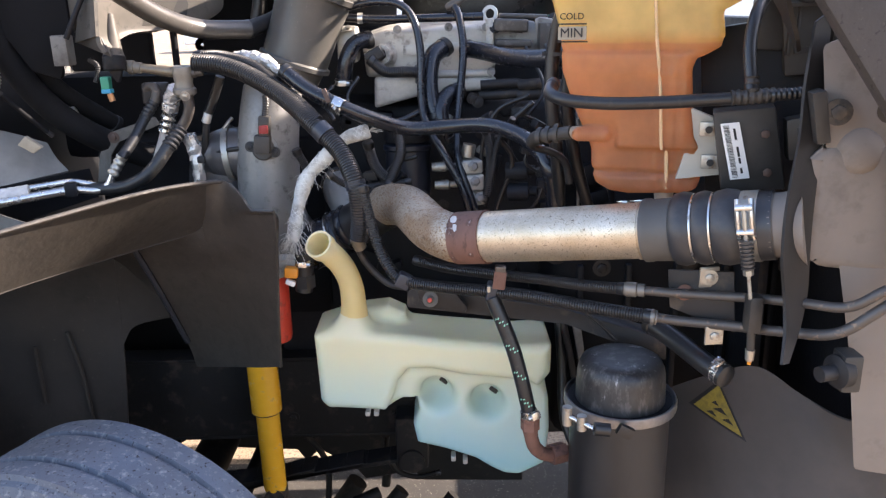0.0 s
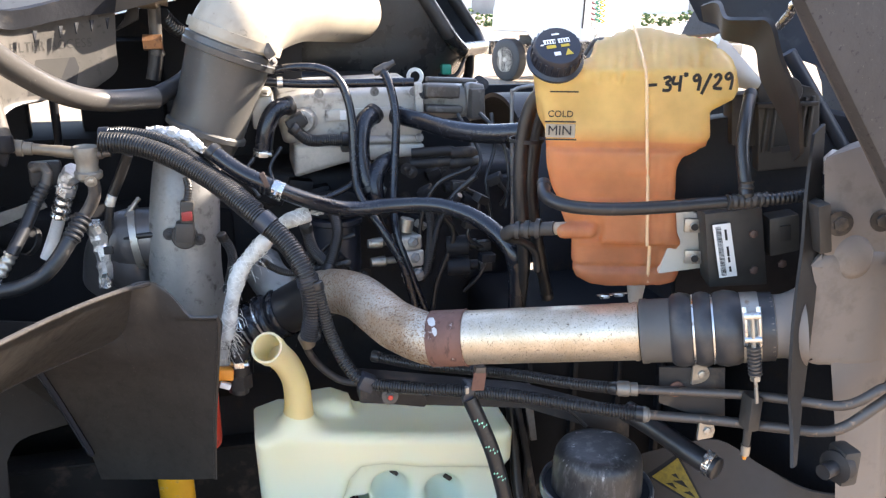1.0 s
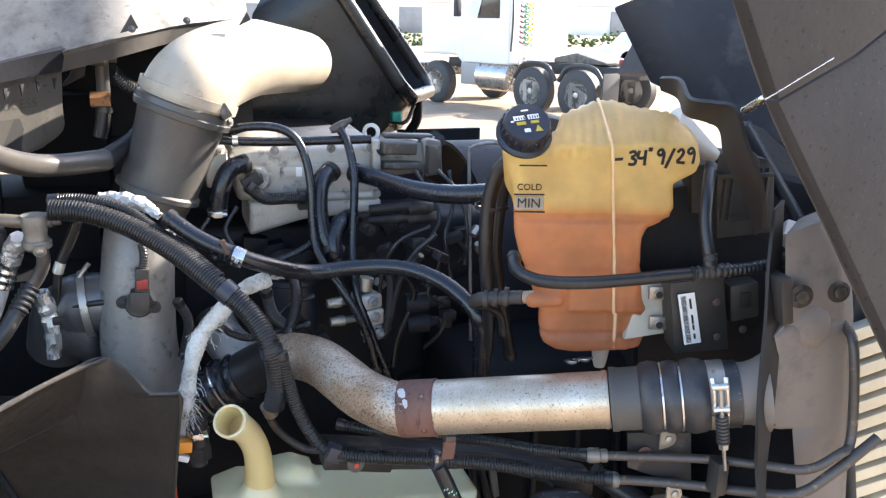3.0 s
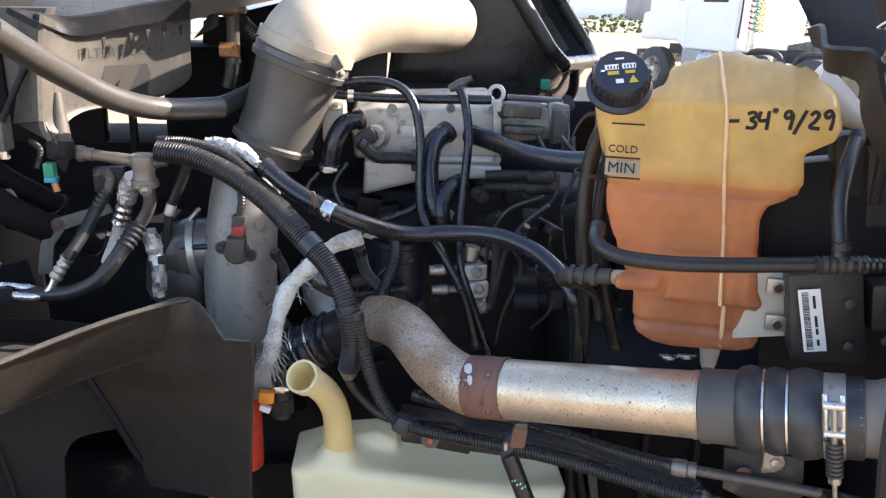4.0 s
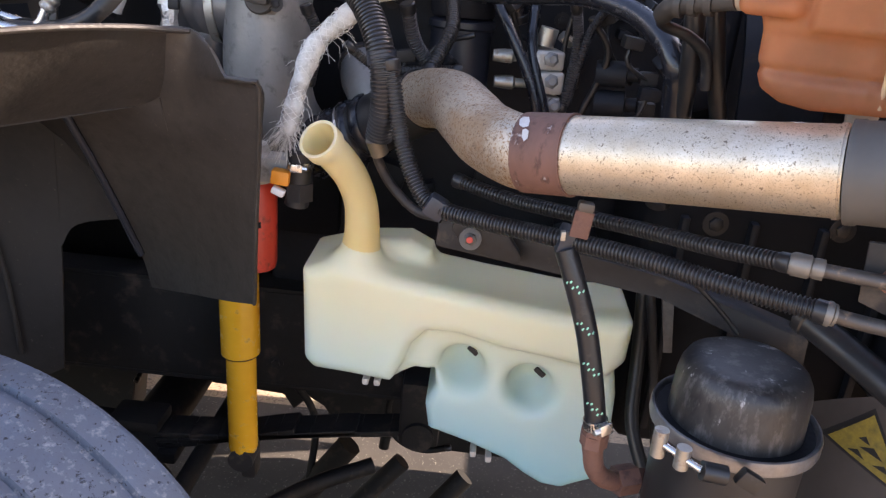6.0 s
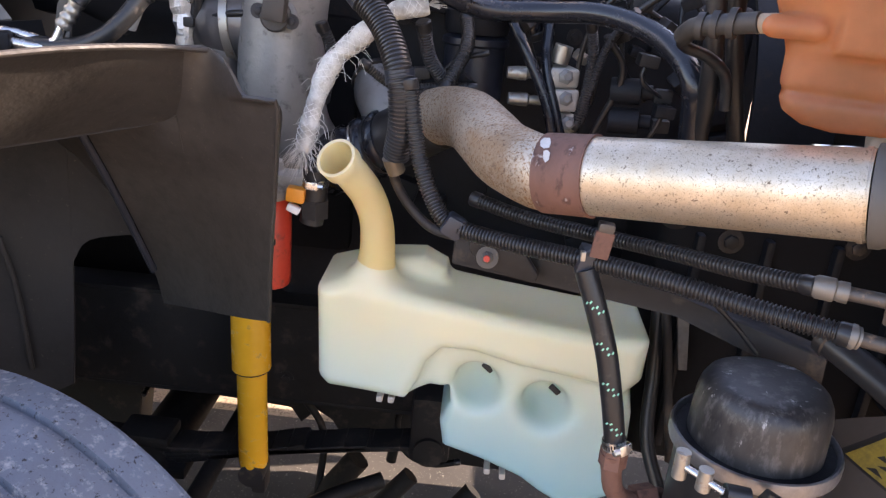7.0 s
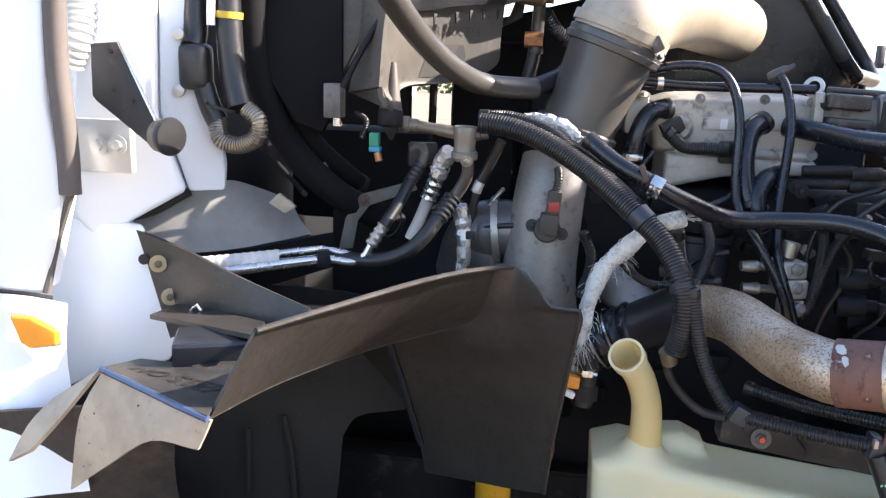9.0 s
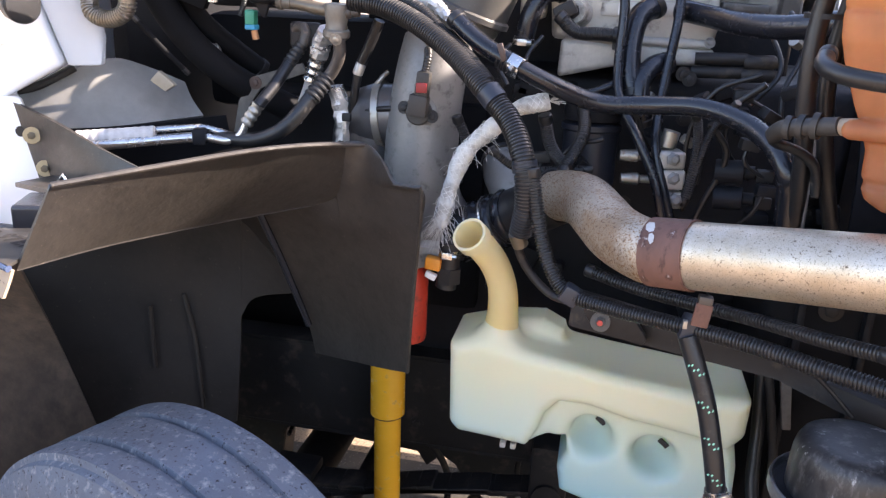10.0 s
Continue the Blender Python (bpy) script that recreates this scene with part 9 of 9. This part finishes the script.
    for p in ((-1.161, 1.612, 1.719), (-1.156, 1.607, 1.655), (-1.117, 1.592, 1.639),):
        part("hole", Geo().lathe([(0.004, 0), (0.004, 0.002)], Vector(p) + Vector((0, -0.003, 0)), (0, -1, 0), 10), ink, b)
    f = thing("fender_support", ((-0.966, 1.6, 1.27)), "black steel fender support bracket with two bolts", "bracket")
    part("plate", Geo().sheet([[(-1.165, 1.668, 1.400), (-1.05, 1.63, 1.376), (-0.944, 1.6, 1.344), (-0.807, 1.57, 1.306)], [(-1.140, 1.660, 1.33), (-1.026, 1.62, 1.323), (-0.93, 1.59, 1.307), (-0.821, 1.565, 1.287)], [(-1.100, 1.652, 1.200), (-1.003, 1.61, 1.248), (-0.917, 1.58, 1.265), (-0.829, 1.56, 1.273)]], 0.008, 4), liner_plastic, f)
    part("flange", Geo().sheet([[(-1.083, 1.55, 1.271), (-0.982, 1.5, 1.28), (-0.836, 1.42, 1.295)], [(-1.072, 1.64, 1.266), (-0.977, 1.6, 1.269), (-0.857, 1.5, 1.292)]], 0.008, 4), liner_plastic, f)
    for p in ((-1.110, 1.640, 1.346), (-1.090, 1.640, 1.285)):
        d = Vector((0.45, -0.9, 0.1)).normalized()
        part("washer", Geo().lathe([(0.0, 0.0), (0.0155, 0.0), (0.0160, 0.0015), (0.0150, 0.003), (0.0, 0.003)], Vector(p) - d * 0.001, d, 28), washer_zinc, f, "broad yellow-zinc washer")
        part("bolt", Geo().bolt(Vector(p) + d * 0.002, d, 0.0072, False), dull_bolt, f, "dull yellow bolt head")
    part("clip", Geo().tube([(-1.032, 1.6, 1.274), (-1.014, 1.59, 1.29), (-1.008, 1.59, 1.28)], 0.004, 8), steel, f)


washer_zinc = mat("yellow_zinc_washer", (0.34, 0.27, 0.16), 0.42, 0.5, var=0.3, scale=60)
dull_bolt = mat("dull_yellow_bolt", (0.13, 0.10, 0.06), 0.6, 0.3, var=0.25)
bumper_tan = mat("dusty_tan_rubber", (0.16, 0.13, 0.10), 0.7, var=0.25, scale=30, spots=[((0.06, 0.05, 0.04), 0.3, 40, 0.8)])
# Pale blue base carries the sky-lit shade on a pale plate.
cab_steel = mat("shade_blue_plate", (0.60, 0.64, 0.68), 0.45, var=0.06, scale=8)
build_cab()


# ---- the yard behind ----
def far_wheel(t, x, y, r=0.5, w=0.28):
    wh = part("wheel", Geo().lathe([(0.3, 0), (r - 0.04, 0.0), (r, 0.03), (r, w - 0.03), (r - 0.04, w), (0.3, w)], (x, y, r), (0, 1, 0), 36), far_dark, t)
    part("rim", Geo().lathe([(0.30, 0.01), (0.27, 0.05), (0.22, 0.08), (0.12, 0.10), (0.10, 0.02), (0.02, 0.0)], (x, y - 0.01, r), (0, 1, 0), 28), galv, wh)


def build_far_truck(x0, y0):
    """A white day-cab tractor facing -x, its right-hand side towards the viewer's left."""
    t = thing("parked_tractor", (x0, y0, 0), "white day-cab road tractor parked across the yard", "truck")
    w = white_paint
    part("cab", Geo().prism([(x0 - 0.2, y0 + 0.1, 1.0), (x0 - 0.2, y0 + 0.1, 2.0), (x0 + 0.3, y0 + 0.1, 2.95), (x0 + 1.25, y0 + 0.1, 3.1), (x0 + 1.25, y0 + 0.1, 1.0)], (0, 2.1, 0), 0.06, 3), w, t)
    part("hood", Geo().prism([(x0 - 1.75, y0 + 0.15, 1.15), (x0 - 1.7, y0 + 0.15, 1.75), (x0 - 0.2, y0 + 0.15, 2.0), (x0 - 0.2, y0 + 0.15, 0.9), (x0 - 0.5, y0 + 0.15, 1.15)], (0, 2.0, 0), 0.08, 3), w, t)
    part("window", Geo().prism([(x0 + 0.25, y0 + 0.09, 2.0), (x0 + 0.5, y0 + 0.09, 2.75), (x0 + 0.95, y0 + 0.09, 2.8), (x0 + 0.95, y0 + 0.09, 2.0)], (0, 0.02, 0), 0.005), glass_dark, t)
    part("bumper", Geo().box((x0 - 1.8, y0 + 1.15, 0.75), (0.2, 2.2, 0.35), bevel=0.05), steel, t)
    part("frame", Geo().box((x0 + 1.5, y0 + 1.15, 0.95), (5.6, 0.9, 0.22), bevel=0.01), far_dark, t)
    part("fuel_tank", Geo().lathe([(0.30, 0), (0.33, 0.03), (0.33, 0.95), (0.30, 0.98)], (x0 + 0.25, y0 + 0.35, 0.72), (1, 0, 0), 32), steel, t, "polished fuel tank")
    part("step", Geo().box((x0 + 0.05, y0 + 0.3, 0.75), (0.6, 0.4, 0.5), bevel=0.02), far_grey, t)
    for x in (x0 - 1.05, x0 + 2.0, x0 + 3.25):
        far_wheel(t, x, y0)
        far_wheel(t, x, y0 + 2.0)
    for x in (x0 + 2.0, x0 + 3.25):
        part("mudguard", Geo().tube([(x - 0.58, y0 + 0.14, 0.75), (x - 0.3, y0 + 0.14, 1.05), (x + 0.3, y0 + 0.14, 1.05), (x + 0.58, y0 + 0.14, 0.75)], 0.05, 10), far_dark, t)
    part("deck_plate", Geo().box((x0 + 1.6, y0 + 1.15, 1.09), (0.9, 0.9, 0.03), bevel=0.005), far_grey, t)
    part("fifth_wheel", Geo().prism([(x0 + 2.1, y0 + 0.65, 1.2), (x0 + 2.7, y0 + 0.65, 1.32), (x0 + 3.5, y0 + 0.65, 1.15), (x0 + 3.5, y0 + 0.65, 1.1), (x0 + 2.1, y0 + 0.65, 1.1)], (0, 1.0, 0), 0.03), cowl_grey, t)
    part("exhaust_stack", Geo().lathe([(0.09, 0), (0.09, 2.6), (0.075, 2.65), (0.075, 3.2)], (x0 + 1.45, y0 + 0.35, 1.0), (0, 0, 1), 24), steel, t)
    part("grab_handle", Geo().tube([(x0 + 1.3, y0 + 0.12, 1.3), (x0 + 1.35, y0 + 0.1, 2.0), (x0 + 1.3, y0 + 0.12, 2.8)], 0.02, 8), far_dark, t)
    part("mirror", Geo().box((x0 - 0.15, y0 - 0.15, 2.25), (0.12, 0.16, 0.45), bevel=0.03), far_dark, t)
    for k, m in enumerate((red_plastic, green_plastic, shock_yellow)):
        pts = [(x0 + 1.45 + 0.12 * k + 0.06 * math.cos(i * 1.6), y0 + 0.3 + 0.06 * math.sin(i * 1.6), 2.35 - 0.028 * i) for i in range(34)]
        part("air_line", Geo().tube(pts, 0.016, 6, 0.05), m, t, "coiled coloured air line")
    part("marker", Geo().box((x0 + 4.2, y0 + 0.2, 1.2), (0.1, 0.1, 0.12), bevel=0.02), red_plastic, t, "red tail marker")
    part("mud_flap", Geo().box((x0 + 4.0, y0 + 0.15, 0.6), (0.03, 0.55, 0.75), bevel=0.008), far_dark, t)
    return t


FAR = build_far_truck(0.0, 0.0)
FAR.location = (6.36, 18.0, 0)
FAR.rotation_euler = (0, 0, radians(-66))


def build_far_row():
    for i, (x, y, h, c) in enumerate(((2.0, 32.0, 1.5, red_plastic), (-9.0, 36.0, 1.5, white_paint), (31.0, 37.0, 1.5, far_grey), (22.0, 34.0, 1.5, white_paint), (6.8, 38.0, 1.5, far_dark))):
        t = thing("parked_car", (x, y, 0), "distant car parked along the yard's edge", "car", "far cars")
        part("body", Geo().prism([(x - 2.2, y, 0.35), (x - 2.2, y, 0.8), (x - 1.3, y, 0.95), (x - 0.7, y, h), (x + 1.0, y, h), (x + 1.7, y, 0.95), (x + 2.2, y, 0.85), (x + 2.2, y, 0.35)], (0, 1.8, 0), 0.08, 3), c, t)
        part("window", Geo().prism([(x - 1.1, y - 0.01, 1.0), (x - 0.65, y - 0.01, h - 0.08), (x + 0.95, y - 0.01, h - 0.08), (x + 1.45, y - 0.01, 1.0)], (0, 0.02, 0), 0), glass_dark, t)
        for k in (-1.4, 1.35):
            far_wheel(t, x + k, y - 0.02, 0.34, 0.2)
    # Walls and roof coloured white in place of the sky's glare.
    b = thing("far_warehouse", (10, 114, 0), "low warehouse behind the yard, whitened for sky glare", "building")
    part("wall", Geo().box((10, 120, 2.2), (150, 12, 4.4), bevel=0.1), white_paint, b)
    part("roof", Geo().box((10, 120, 4.5), (151, 13, 0.3), bevel=0.05), white_paint, b)
    for k in range(12):
        part("bay_door", Geo().box((-58 + 11.5 * k, 113.9, 1.7), (3.4, 0.1, 3.8), bevel=0.03), far_grey, b)
    h = random.Random(8)
    g = Geo()
    for k in range(1800):
        x = h.uniform(-12, 48)
        s = h.uniform(0.08, 0.26)
        g.box((x, 60 + h.uniform(-1.2, 1.2), h.uniform(0.05, 1.0 + 0.25 * math.sin(x * 0.9))), (s, s, s * 0.7), Matrix.Rotation(h.uniform(0, 3), 4, "Z") @ Matrix.Rotation(h.uniform(-0.6, 0.6), 4, "X"), 0)
    solo("far_hedge", g, far_green, "clipped green hedge along the far edge", "hedge", kind="stuff")


build_far_row()
